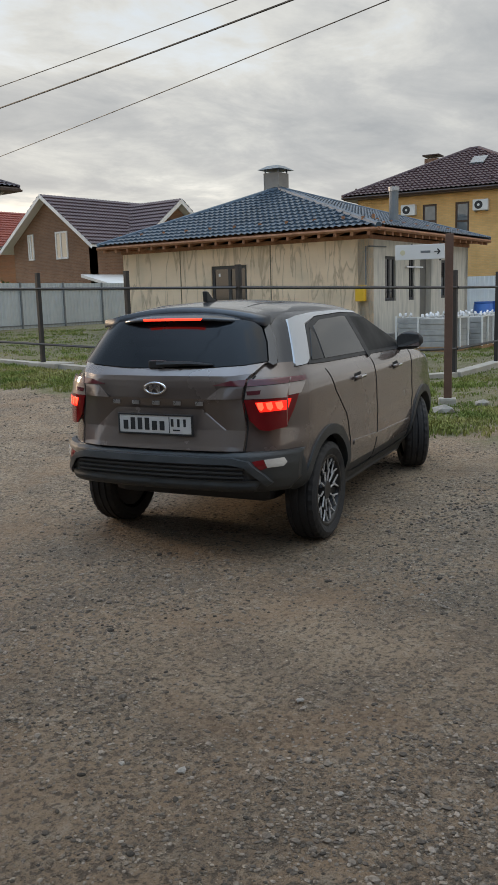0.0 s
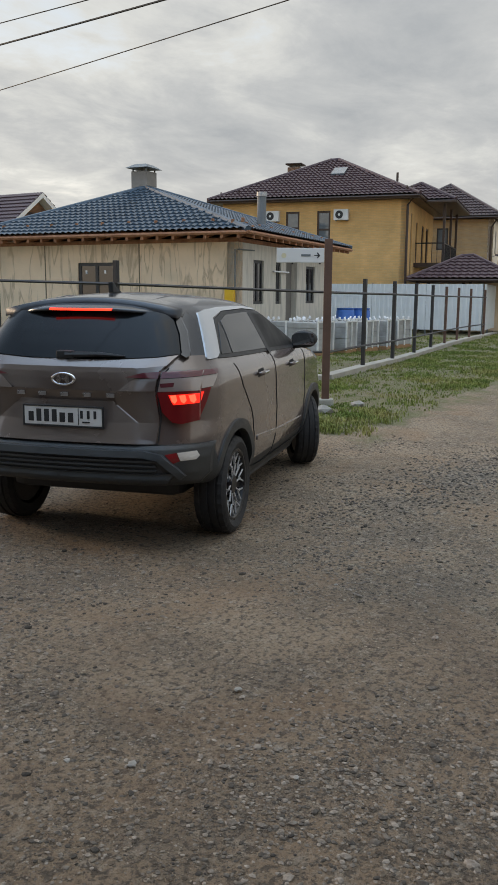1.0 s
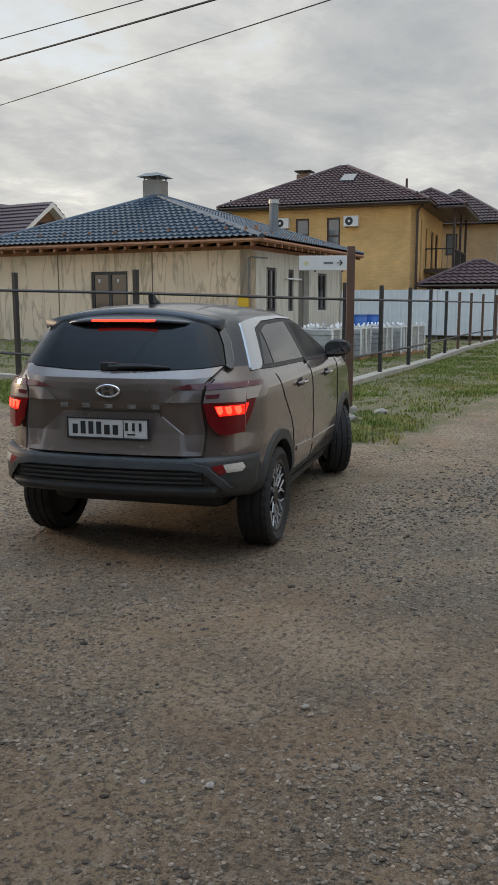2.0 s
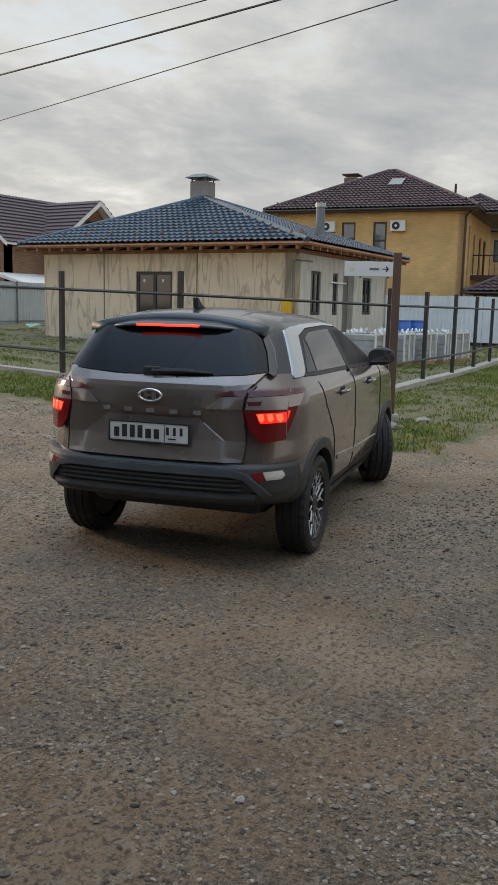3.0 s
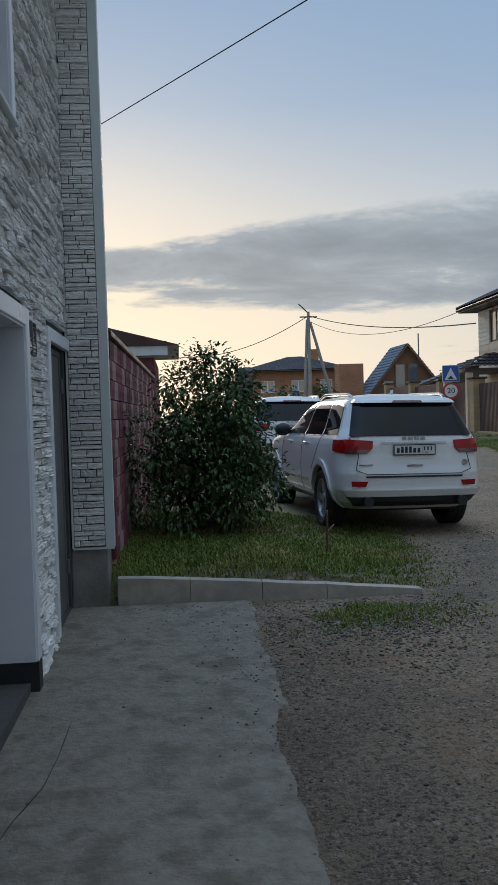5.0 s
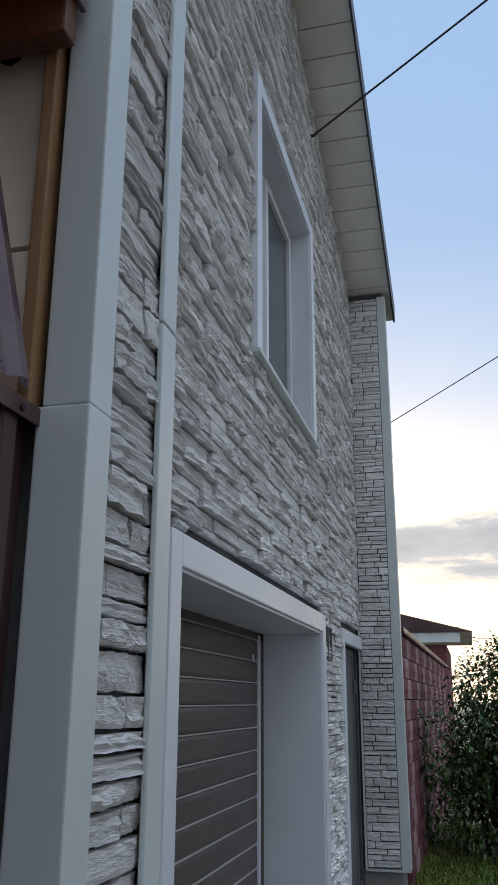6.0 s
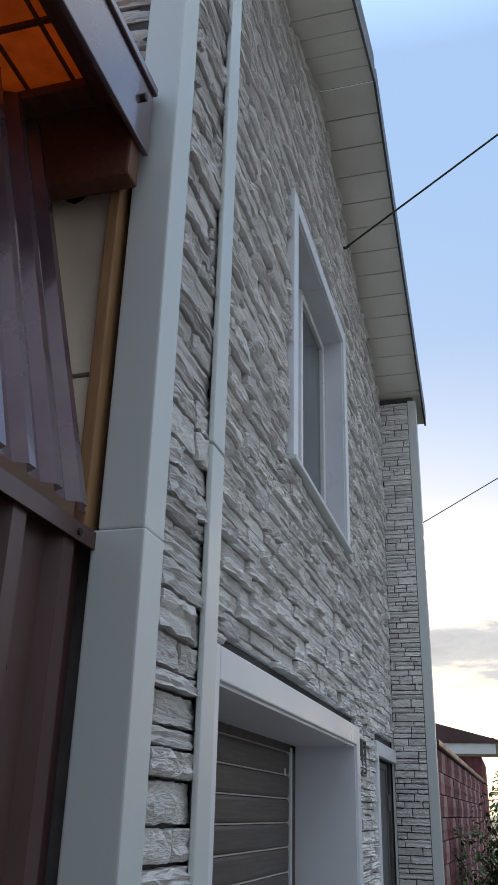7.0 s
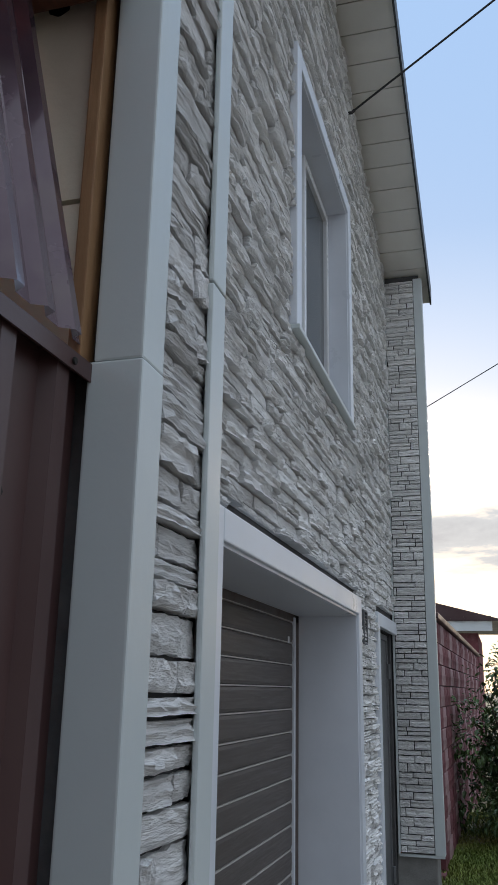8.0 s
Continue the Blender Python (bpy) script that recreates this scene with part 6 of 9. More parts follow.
        part("mirror_glass", prism_bm([(-0.095, -0.045), (0.09, -0.055), (0.10, 0.03), (0.06, 0.055), (-0.09, 0.05)], -0.052, -0.0465, "x"), M_MIRROR, mi)
        part("mirror_stalk", tube_bm([(0.0, -sgn * 0.14, -0.06), (0.0, -sgn * 0.04, -0.05)], 0.03, 8), M_BLACK, mi)
    # roof skin: black panel, ribs, shark fin
    bm = bmesh.new()
    nx, ny = 18, 10
    grid = [[None] * (ny + 1) for _ in range(nx + 1)]
    for i in range(nx + 1):
        x = -0.40 + 1.80 * i / nx
        for j in range(ny + 1):
            y = (j / ny * 2 - 1) * 0.60
            k = (x - 0.4) / 1.05
            z = 1.622 - 0.07 * (y / 0.60) ** 2 - 0.075 * k * k - (0.02 * max(0, -k - 0.6))
            grid[i][j] = bm.verts.new((x, y, z))
    for i in range(nx):
        for j in range(ny):
            bm.faces.new((grid[i][j], grid[i + 1][j], grid[i + 1][j + 1], grid[i][j + 1]))
    r = bmesh.ops.extrude_edge_only(bm, edges=[e for e in bm.edges if len(e.link_faces) == 1])
    for v in r["geom"]:
        if isinstance(v, bmesh.types.BMVert):
            v.co.z -= 0.05
    bmesh.ops.recalc_face_normals(bm, faces=bm.faces)
    part("roof_panel", bm, M_PAINT_BLACK, c, "dark roof panel", smooth=True)
    for sgn in (-1, 1):
        part("roof_rib", tube_bm([(-0.25, sgn * 0.36, 1.558), (0.0, sgn * 0.365, 1.585), (0.4, sgn * 0.37, 1.596), (0.8, sgn * 0.365, 1.585), (1.1, sgn * 0.36, 1.556)], 0.010, 6), M_PAINT_BLACK, c)
    fin = prism_bm([(-0.02, 0.0), (0.15, 0.0), (0.06, 0.03), (0.0, 0.072), (-0.025, 0.074)], -0.018, 0.018, "y", bevel=0.008)
    part("shark_fin_aerial", fin, M_BLACK, c, m=Matrix.Translation((0.0, 0.02, 1.612)))
    # spoiler with the high brake lamp
    bm = bmesh.new()
    sec = [(-0.24, 1.566), (-0.40, 1.546), (-0.50, 1.522), (-0.528, 1.506), (-0.51, 1.496), (-0.42, 1.500), (-0.26, 1.51)]
    vs = []
    for k in range(13):
        y = -0.585 + 1.17 * k / 12
        q = abs(y) / 0.585
        thin = 1 - 0.75 * q ** 5
        vs.append([bm.verts.new((-0.24 + (x + 0.24) * thin + 0.10 * q ** 4 + 0.03 * q ** 2, y, 1.54 + (z - 1.54) * thin - 0.06 * q ** 3)) for x, z in sec])
    for a, b in zip(vs, vs[1:]):
        for i in range(len(sec)):
            j = (i + 1) % len(sec)
            bm.faces.new((a[i], a[j], b[j], b[i]))
    bm.faces.new(vs[0]), bm.faces.new(vs[-1][::-1])
    bmesh.ops.recalc_face_normals(bm, faces=bm.faces)
    sp = part("spoiler", bm, M_PAINT_BLACK, c, smooth=True)
    part("high_brake_lamp", box_bm(-0.535, -0.50, -0.21, 0.21, 1.500, 1.514, 0.004), M_BRAKE_HIGH, sp, "lit red high brake lamp")
    # tailgate sculpture
    part("shut_line", seam_bm(B, "rear", [(-0.63, 1.165), (-0.60, 1.12), (-0.575, 1.03), (-0.602, 0.88), (-0.59, 0.712), (0.59, 0.712), (0.602, 0.88), (0.575, 1.03), (0.60, 1.12), (0.63, 1.165)], 0.005), M_SHUT, c)
    # tailgate: a lip under the glass, a centre panel, two lit facets, an undercut band and a lower face that leans out again
    LIP, EDGE = 1.168, 0.578

    def crease_z(y):
        k = min(1, max(0, (abs(y) - 0.31) / 0.16))
        return 0.966 + (0.838 - 0.966) * k

    def fade(y):
        return 1 - 0.72 * smooth_step(0.44, 0.575, abs(y))

    def d_lip(y, z):
        return 0.005 + fade(y) * (0.034 - 0.026 * max(0, (z - LIP) / 0.05))

    def d_centre(y, z):
        return 0.005 + fade(y) * (0.020 + 0.014 * max(0, (z - 1.03) / (LIP - 1.03)))

    def d_facet(y, z):
        return 0.005 + fade(y) * (0.042 - 0.030 * max(0, (z - 1.02) / 0.13))

    def d_under(y, z):
        zc = crease_z(y)
        return 0.005 + fade(y) * (0.001 + 0.026 * min(1, max(0, (z - zc) / (1.03 - zc))))

    def d_lower(y, z):
        zc = crease_z(y)
        return 0.005 + fade(y) * (0.001 + 0.026 * min(1, max(0, (zc - z) / (zc - 0.70))))
    tg = part("tailgate", B.patch("rear", [(-0.66, 1.240), (-0.55, 1.224), (-0.3, 1.210), (0, 1.205), (0.3, 1.210), (0.55, 1.224), (0.66, 1.240), (0.615, LIP + 0.012), (0.5, LIP), (-0.5, LIP), (-0.615, LIP + 0.012)], d_lip, 0.04, 0.03), M_PAINT_BROWN, c, smooth=True)
    part("tailgate_panel", B.patch("rear", [(-0.35, 1.03), (0.35, 1.03), (0.475, 1.128), (EDGE, 1.140), (0.610, LIP + 0.012), (0.5, LIP), (-0.5, LIP), (-0.610, LIP + 0.012), (-EDGE, 1.140), (-0.475, 1.128)], d_centre, 0.04, 0.03), M_PAINT_BROWN, tg, smooth=True)
    for mk in (lambda o: o, mirror):
        part("tailgate_facet", B.patch("rear", mk([(0.35, 1.03), (0.475, 1.128), (EDGE, 1.140), (EDGE - 0.01, 1.03)]), d_facet, 0.04, 0.03), M_PAINT_BROWN, tg, smooth=True)
    rim_z = [(0.567, 1.03), (0.590, 0.88), (0.590, 0.838)]
    step = [(0.47, 0.838), (0.39, 0.902), (0.31, 0.966)]
    part("undercut_panel", B.patch("rear", [(-y, z) for y, z in reversed(rim_z)] + [(-0.35, 1.03), (0.35, 1.03)] + rim_z + step + [(-y, z) for y, z in reversed(step)], d_under, 0.03, 0.016), M_PAINT_BROWN, tg, smooth=True)
    part("lower_panel", B.patch("rear", [(-0.58, 0.715), (0.58, 0.715), (0.590, 0.838)] + step + [(-y, z) for y, z in reversed(step)] + [(-0.590, 0.838)], d_lower, 0.04, 0.016), M_PAINT_BROWN, tg, smooth=True)
    em = Vector((B.rear_x(0, 1.092) - 0.040, 0.0, 1.092))
    bm = bmesh.new()
    n = 28
    rings = [[bm.verts.new((em.x - dx, ry * math.cos(math.tau * k / n), em.z + rz * math.sin(math.tau * k / n))) for k in range(n)] for ry, rz, dx in ((0.082, 0.042, -0.004), (0.080, 0.040, 0.006), (0.066, 0.030, 0.006), (0.064, 0.028, -0.004))]
    for a, b in zip(rings, rings[1:]):
        for k in range(n):
            bm.faces.new((a[k], a[(k + 1) % n], b[(k + 1) % n], b[k]))
    bmesh.ops.recalc_face_normals(bm, faces=bm.faces)
    part("badge", bm, M_CHROME, c, "oval chrome badge", smooth=True)
    part("badge_bar", prism_bm([(-0.042, -0.024), (-0.022, -0.026), (-0.008, -0.006), (0.010, -0.002), (0.022, -0.026), (0.042, -0.022), (0.040, 0.024), (0.022, 0.026), (0.012, 0.008), (-0.008, 0.004), (-0.022, 0.026), (-0.040, 0.022)], -0.004, 0.004, "x"), M_CHROME, c, m=Matrix.Translation((em.x - 0.002, em.y, em.z)))
    for k in range(5):
        y = 0.30 - k * 0.15
        part("badge_bar", box_bm(-0.004, 0.004, -0.026, 0.026, -0.012, 0.012, 0.002), M_CHROME_DIM, c, m=Matrix.Translation((B.rear_x(y, 1.0) - 0.028, y, 1.0)))
    plate(c, Matrix.Translation((B.rear_x(0, 0.86) - 0.040, 0, 0.812)))
    # rear wiper
    part("wiper", tube_bm([(B.rear_x(0.0, 1.235) - 0.03, 0.02, 1.235), (B.rear_x(-0.2, 1.242) - 0.03, -0.2, 1.240), (B.rear_x(-0.36, 1.232) - 0.02, -0.36, 1.232)], [0.022, 0.016, 0.006], 6), M_BLACK, c)
    part("wiper_cap", box_bm(-0.03, 0.02, -0.05, 0.06, -0.02, 0.03, 0.01), M_BLACK, c, m=Matrix.Translation((B.rear_x(0.02, 1.23) - 0.01, 0.02, 1.23)))
    # lamps on both sides: blade above, triangle below, reflectors in the bumper
    for s, mk, side in ((-1, mirror, "right"), (1, lambda o: o, "left")):
        part("tail_lamp", B.patch("rear", mk([(0.39, 1.112), (0.50, 1.140), (0.590, 1.146), (0.582, 1.106)]), lambda y, z: d_centre(y, z) + 0.006, 0.03), M_RED_DARK, c, "dark red upper lamp blade", smooth=True)
        part("tail_lamp", B.patch("rear", mk([(0.604, 1.147), (0.80, 1.148), (0.80, 1.116), (0.596, 1.106)]), 0.014), M_RED_DARK, c, "dark red upper lamp blade", smooth=True)
        part("lamp_panel", B.patch("rear", mk([(0.594, 1.102), (0.80, 1.112), (0.80, 1.030), (0.582, 1.028)]), 0.007), M_PAINT_SILVERB, c, smooth=True)
        part("lamp_mark", B.patch("rear", mk([(0.592, 1.076), (0.672, 1.081), (0.668, 1.056), (0.600, 1.052)]), 0.011), M_RED_DARK, c)
        low = part("tail_lamp", B.patch("rear", mk([(0.582, 1.024), (0.80, 1.030), (0.80, 0.850), (0.715, 0.832), (0.668, 0.842), (0.612, 0.905)]), 0.014), M_RED_LENS, c, "red lower tail lamp, lit", smooth=True)
        part("lit_bar", B.patch("rear", mk([(0.645, 1.008), (0.80, 1.014), (0.80, 0.955), (0.672, 0.948)]), 0.0165, 0.006), M_BRAKE_DIM, low)
        for k in range(3):
            y0 = 0.655 + k * 0.047
            part("lit_bar", B.patch("rear", mk([(y0, 1.004), (y0 + 0.030, 1.008), (y0 + 0.038, 0.974), (y0 + 0.026, 0.956), (y0 + 0.010, 0.968)]), 0.0185, 0.006, 0.03), M_BRAKE, low)
        x0 = B.rear_x(0.80, 0.94)
        part("tail_lamp", B.patch(side, [(x0 - 0.01, 1.030), (x0 + 0.10, 1.042), (x0 + 0.07, 0.965), (x0 + 0.02, 0.855), (x0 - 0.01, 0.85)], 0.014), M_RED_LENS, c, smooth=True)
        part("tail_lamp", B.patch(side, [(x0 - 0.01, 1.112), (x0 + 0.20, 1.122), (x0 + 0.21, 1.150), (x0 - 0.01, 1.148)], 0.014), M_RED_DARK, c, smooth=True)
        part("lamp_panel", B.patch(side, [(x0 - 0.01, 1.033), (x0 + 0.125, 1.046), (x0 + 0.19, 1.118), (x0 - 0.01, 1.108)], 0.007), M_PAINT_SILVERB, c, smooth=True)
        part("lit_bar", B.patch(side, [(x0 - 0.012, 1.014), (x0 + 0.05, 1.018), (x0 + 0.03, 0.960), (x0 - 0.012, 0.954)], 0.0165, 0.006), M_BRAKE_DIM, c)
    # bumper: black lower part, air outlet with lightened edges, reflectors
    def lift(o):
        return [(p, 0.452 + (z - 0.392) * 0.907) for p, z in o]
    lower = lift([(-0.865, 0.672), (0.865, 0.672), (0.85, 0.47), (0.79, 0.392), (-0.79, 0.392), (-0.85, 0.47)])
    bp = part("bumper", B.patch("rear", lower, lambda y, z: 0.012 + 0.022 * smooth_step(0.706, 0.685, z), 0.05, 0.03), M_CLADDING, c, "black plastic rear bumper", smooth=True)
    for side in ("right", "left"):
        part("bumper_side", B.patch(side, lift([(-0.66, 0.672), (-0.46, 0.66), (-0.415, 0.52), (-0.40, 0.37), (-0.50, 0.385), (-0.58, 0.392), (-0.64, 0.47)]), 0.020, 0.05), M_CLADDING, c, smooth=True)
    part("bumper_band", B.patch("rear", strip_outline(lift([(-0.735, 0.455), (-0.70, 0.51), (-0.62, 0.60), (-0.53, 0.622), (0.53, 0.622), (0.62, 0.60), (0.70, 0.51), (0.735, 0.455)]), 0.040), 0.062, 0.06, 0.03), M_CLADDING_EDGE, bp, smooth=True)
    part("outlet", B.patch("rear", lift([(-0.63, 0.49), (-0.57, 0.602), (0.57, 0.602), (0.63, 0.49)]), 0.036, 0.01), M_BLACK, bp)
    for k in range(3):
        z = 0.512 + k * 0.031
        part("outlet_bar", B.patch("rear", strip_outline(lift([(-0.60, z), (0.60, z)]), 0.011), 0.050, 0.025), M_CLADDING_EDGE, bp)
    part("skid_edge", B.patch("rear", lift([(-0.70, 0.490), (0.70, 0.490), (0.64, 0.402), (-0.64, 0.402)]), lambda y, z: 0.048 + 0.02 * smooth_step(0.535, 0.50, z), 0.06, 0.03), M_CLADDING, bp, smooth=True)
    for mk in (lambda o: o, mirror):
        part("reflector", B.patch("rear", mk(lift([(0.645, 0.618), (0.705, 0.628), (0.725, 0.573), (0.69, 0.558)])), 0.040, 0.04), M_RED_LENS, bp)
        part("reverse_lamp", B.patch("rear", mk(lift([(0.708, 0.628), (0.80, 0.633), (0.815, 0.598), (0.80, 0.575), (0.728, 0.573)])), 0.040, 0.04), M_CLEAR_LENS, bp, "clear reversing lamp")
    part("underbody", box_bm(0.15, 3.1, -0.60, 0.60, 0.28, 0.42, 0.03), M_BLACK, c)
    part("arch_liner", box_bm(-0.40, 0.40, -0.62, 0.62, 0.30, 0.74, 0.1), M_BLACK, c)
    part("arch_liner", box_bm(2.21, 3.01, -0.62, 0.62, 0.30, 0.74, 0.1), M_BLACK, c)
    for x, steer in ((0.0, 0), (2.61, 24)):
        for s in (-1, 1):
            wheel(c, pose(x, s * 0.775, 0.335, 0, [0, 20, 37, 61][(1 if x else 0) + (2 if s > 0 else 0)], steer), 0.335, 0.215, 0.240, "mesh", s)


M_SIDE_GLASS = surf("side_glass_sky", (0.03, 0.032, 0.032), (0.045, 0.045, 0.044), 2, 0.03, spec=0.5, rvar=0.01)
# matt near-black panel stands in for the unlit cabin behind the open window
M_OPEN_WIN = surf("open_window_dark_inside", (0.008, 0.009, 0.010), (0.016, 0.016, 0.016), 3, 0.5, spec=0.15)
M_MIRROR = surf("mirror_face", (0.5, 0.52, 0.53), (0.55, 0.56, 0.57), 3, 0.04, metal=1.0, rvar=0.01)
M_PAINT_SILVERB = car_paint("brown_silver_panel", (0.338, 0.292, 0.270), 0.4, 0.3)


def build_suv():
    c = thing("white_suv", pose(2.42, 11.80, ground_z(2.42, 12.0), 1.2, 0, 95), "large white SUV with red tail lamps, parked half on the verge", "car")
    rows = [(0.30, -0.72, 3.55, 0.80, 0.22, 0.5), (0.40, -0.90, 3.70, 0.90, 0.25, 0.5), (0.55, -0.96, 3.78, 0.955, 0.26, 0.5),
            (0.75, -0.965, 3.80, 0.965, 0.26, 0.5), (0.85, -0.94, 3.80, 0.965, 0.26, 0.5), (1.00, -0.92, 3.76, 0.96, 0.26, 0.5),
            (1.10, -0.915, 3.60, 0.95, 0.26, 0.5), (1.17, -0.90, 3.2, 0.93, 0.26, 0.45), (1.22, -0.88, 2.55, 0.90, 0.25, 0.36),
            (1.30, -0.83, 2.32, 0.855, 0.24, 0.32), (1.45, -0.735, 1.98, 0.80, 0.22, 0.3), (1.58, -0.65, 1.68, 0.75, 0.2, 0.28),
            (1.66, -0.60, 1.45, 0.70, 0.2, 0.26), (1.71, -0.50, 1.2, 0.60, 0.18, 0.2), (1.74, -0.30, 0.95, 0.42, 0.15, 0.2), (1.755, 0.0, 0.7, 0.2, 0.1, 0.1)]
    B = Body(rows, 0.05, 0.035)
    part("body", B.shell([(0, 0.39), (2.915, 0.39)], 0.455, 84), M_PAINT_WHITE, c, smooth=True)
    part("rear_window", B.patch("rear", [(-0.79, 1.215), (0.79, 1.215), (0.67, 1.615), (0.60, 1.635), (-0.60, 1.635), (-0.67, 1.615)], 0.012, 0.02, 0.035), M_CAR_GLASS, c, smooth=True)
    part("spoiler", B.patch("rear", [(-0.68, 1.625), (0.68, 1.625), (0.62, 1.69), (-0.62, 1.69)], 0.07, 0.09), M_PAINT_WHITE, c, smooth=True)
    part("high_brake_lamp", B.patch("rear", [(-0.2, 1.628), (0.2, 1.628), (0.18, 1.655), (-0.18, 1.655)], 0.078, 0.01), M_RED_DARK, c)
    for side in ("right", "left"):
        part("window_surround", B.patch(side, [(-0.62, 1.215), (2.36, 1.20), (2.38, 1.225), (1.56, 1.615), (1.0, 1.648), (-0.25, 1.632), (-0.45, 1.60)], 0.006), M_CHROME_DIM, c, smooth=True)
        part("side_window", B.patch(side, [(-0.58, 1.228), (0.02, 1.224), (0.12, 1.612), (-0.22, 1.605), (-0.42, 1.58)], 0.011), M_CAR_GLASS, c, smooth=True)
        part("side_window", B.patch(side, [(0.09, 1.224), (0.98, 1.22), (0.95, 1.622), (0.19, 1.614)], 0.011), M_CAR_GLASS, c, smooth=True)
        part("side_window", B.patch(side, [(1.06, 1.22), (2.26, 1.212), (1.53, 1.59), (1.03, 1.622)], 0.011), M_SIDE_GLASS, c, smooth=True)
        for ln in ([(0.05, 1.21), (0.20, 1.0), (0.46, 0.75), (0.50, 0.45)], [(1.02, 1.21), (1.06, 0.8), (1.06, 0.45)], [(2.3, 1.2), (2.34, 0.8), (2.28, 0.45)]):
            part("shut_line", seam_bm(B, side, ln, 0.0035), M_SHUT, c)
        part("sill_cladding", B.patch(side, strip_outline([(0.46, 0.43), (2.45, 0.43)], 0.06), 0.02, 0.03), M_PAINT_WHITE, c, smooth=True)
        part("door_trim", B.patch(side, strip_outline([(0.6, 0.60), (2.3, 0.60)], 0.02), 0.012, 0.02), M_CHROME_DIM, c)
        for ax in (0.0, 2.915):
            ring = [(ax + 0.52 * math.cos(math.radians(-10 + 200 * k / 24)), 0.39 + 0.52 * math.sin(math.radians(-10 + 200 * k / 24))) for k in range(25)]
            inner = [(ax + 0.44 * math.cos(math.radians(-10 + 200 * k / 24)), 0.39 + 0.44 * math.sin(math.radians(-10 + 200 * k / 24))) for k in range(25)]
            part("wheel_flare", B.patch(side, ring + inner[::-1], 0.022, 0.07, 0.06), M_PAINT_WHITE, c, smooth=True)
        sgn = -1 if side == "right" else 1
        for hx in (0.75, 1.75):
            y = sgn * (B.side_y(hx, 1.10) + 0.03)
            part("door_handle", tube_bm([(hx - 0.11, y - sgn * 0.02, 1.10), (hx - 0.07, y, 1.10), (hx + 0.07, y, 1.105), (hx + 0.11, y - sgn * 0.02, 1.105)], 0.016, 8), M_PAINT_WHITE, c, smooth=True)
        bm = bmesh.new()
        bmesh.ops.create_uvsphere(bm, u_segments=16, v_segments=10, radius=1, matrix=Matrix.Diagonal((0.09, 0.13, 0.10, 1)))
        part("door_mirror", bm, M_BLACK, c, smooth=True, m=pose(2.12, sgn * (B.side_y(2.1, 1.25) + 0.13), 1.27))
        part("roof_rail", tube_bm([(-0.35, sgn * 0.62, 1.71), (-0.2, sgn * 0.63, 1.745), (0.9, sgn * 0.63, 1.765), (1.3, sgn * 0.60, 1.71)], 0.02, 8), M_CHROME, c)
    for s, mk, side in ((-1, mirror, "right"), (1, lambda o: o, "left")):
        part("tail_lamp", B.patch("rear", mk([(0.52, 1.155), (0.86, 1.175), (0.86, 1.00), (0.60, 1.00), (0.53, 1.06)]), 0.014), M_RED_SUV, c, "red tail lamp", smooth=True)
        part("lamp_bar", B.patch("rear", mk([(0.56, 1.05), (0.86, 1.05), (0.86, 1.005), (0.60, 1.005)]), 0.017, 0.006), M_RED_DARK, c)
        x0 = B.rear_x(0.86, 1.08)
        part("tail_lamp", B.patch(side, [(x0 - 0.02, 1.175), (x0 + 0.26, 1.165), (x0 + 0.22, 1.03), (x0 - 0.02, 1.0)], 0.014), M_RED_SUV, c, smooth=True)
        part("reflector", B.patch("rear", mk([(0.60, 0.66), (0.80, 0.665), (0.79, 0.60), (0.63, 0.595)]), 0.02), M_RED_SUV, c)
        part("exhaust_tip", tube_bm([(-1.0, s * 0.60, 0.41), (-0.80, s * 0.60, 0.41)], 0.06, 16), M_BLACK, c)
    # black strip laid on the body for the dark gap over the bumper
    part("tailgate_trim", B.patch("rear", strip_outline([(-0.62, 0.715), (0.62, 0.715)], 0.02), 0.010, 0.02), M_BLACK, c)
    part("shut_line", seam_bm(B, "rear", [(-0.80, 1.2), (-0.70, 0.98), (-0.74, 0.80), (-0.6, 0.745), (0.6, 0.745), (0.74, 0.80), (0.70, 0.98), (0.80, 1.2)], 0.0045), M_SHUT, c)
    part("plate_recess", B.patch("rear", [(-0.44, 1.13), (0.44, 1.13), (0.36, 0.93), (-0.36, 0.93)], 0.003, 0.01), M_PAINT_WHITE, c, smooth=True)
    part("chrome_bar", B.patch("rear", strip_outline([(-0.42, 1.128), (0.42, 1.128)], 0.02), 0.016), M_CHROME_DIM, c)
    plate(c, Matrix.Translation((B.rear_x(0, 1.0) - 0.02, 0, 0.985)))
    for y, w2 in ((0.12, 0.05), (0.04, 0.05), (-0.04, 0.05), (-0.12, 0.05)):
        part("badge_bar", box_bm(-0.004, 0.004, -0.03, 0.03, -0.02, 0.02, 0.003), M_CHROME_DIM, c, m=Matrix.Translation((B.rear_x(y, 1.185) - 0.012, y, 1.185)))
    part("badge_bar", box_bm(-0.004, 0.004, -0.09, 0.09, -0.008, 0.008), M_CHROME_DIM, c, m=Matrix.Translation((B.rear_x(-0.6, 0.87) - 0.012, 0.62, 0.86)))
    part("badge_bar", box_bm(-0.004, 0.004, -0.10, 0.10, -0.01, 0.01), M_CHROME_DIM, c, m=Matrix.Translation((B.rear_x(0, 0.85) - 0.012, 0.0, 0.85)))
    part("badge_bar", tube_bm([(-0.012, 0, 0), (0.004, 0, 0)], 0.035, 16), M_CHROME_DIM, c, m=Matrix.Translation((B.rear_x(0.6, 0.87) - 0.006, -0.66, 0.88)))
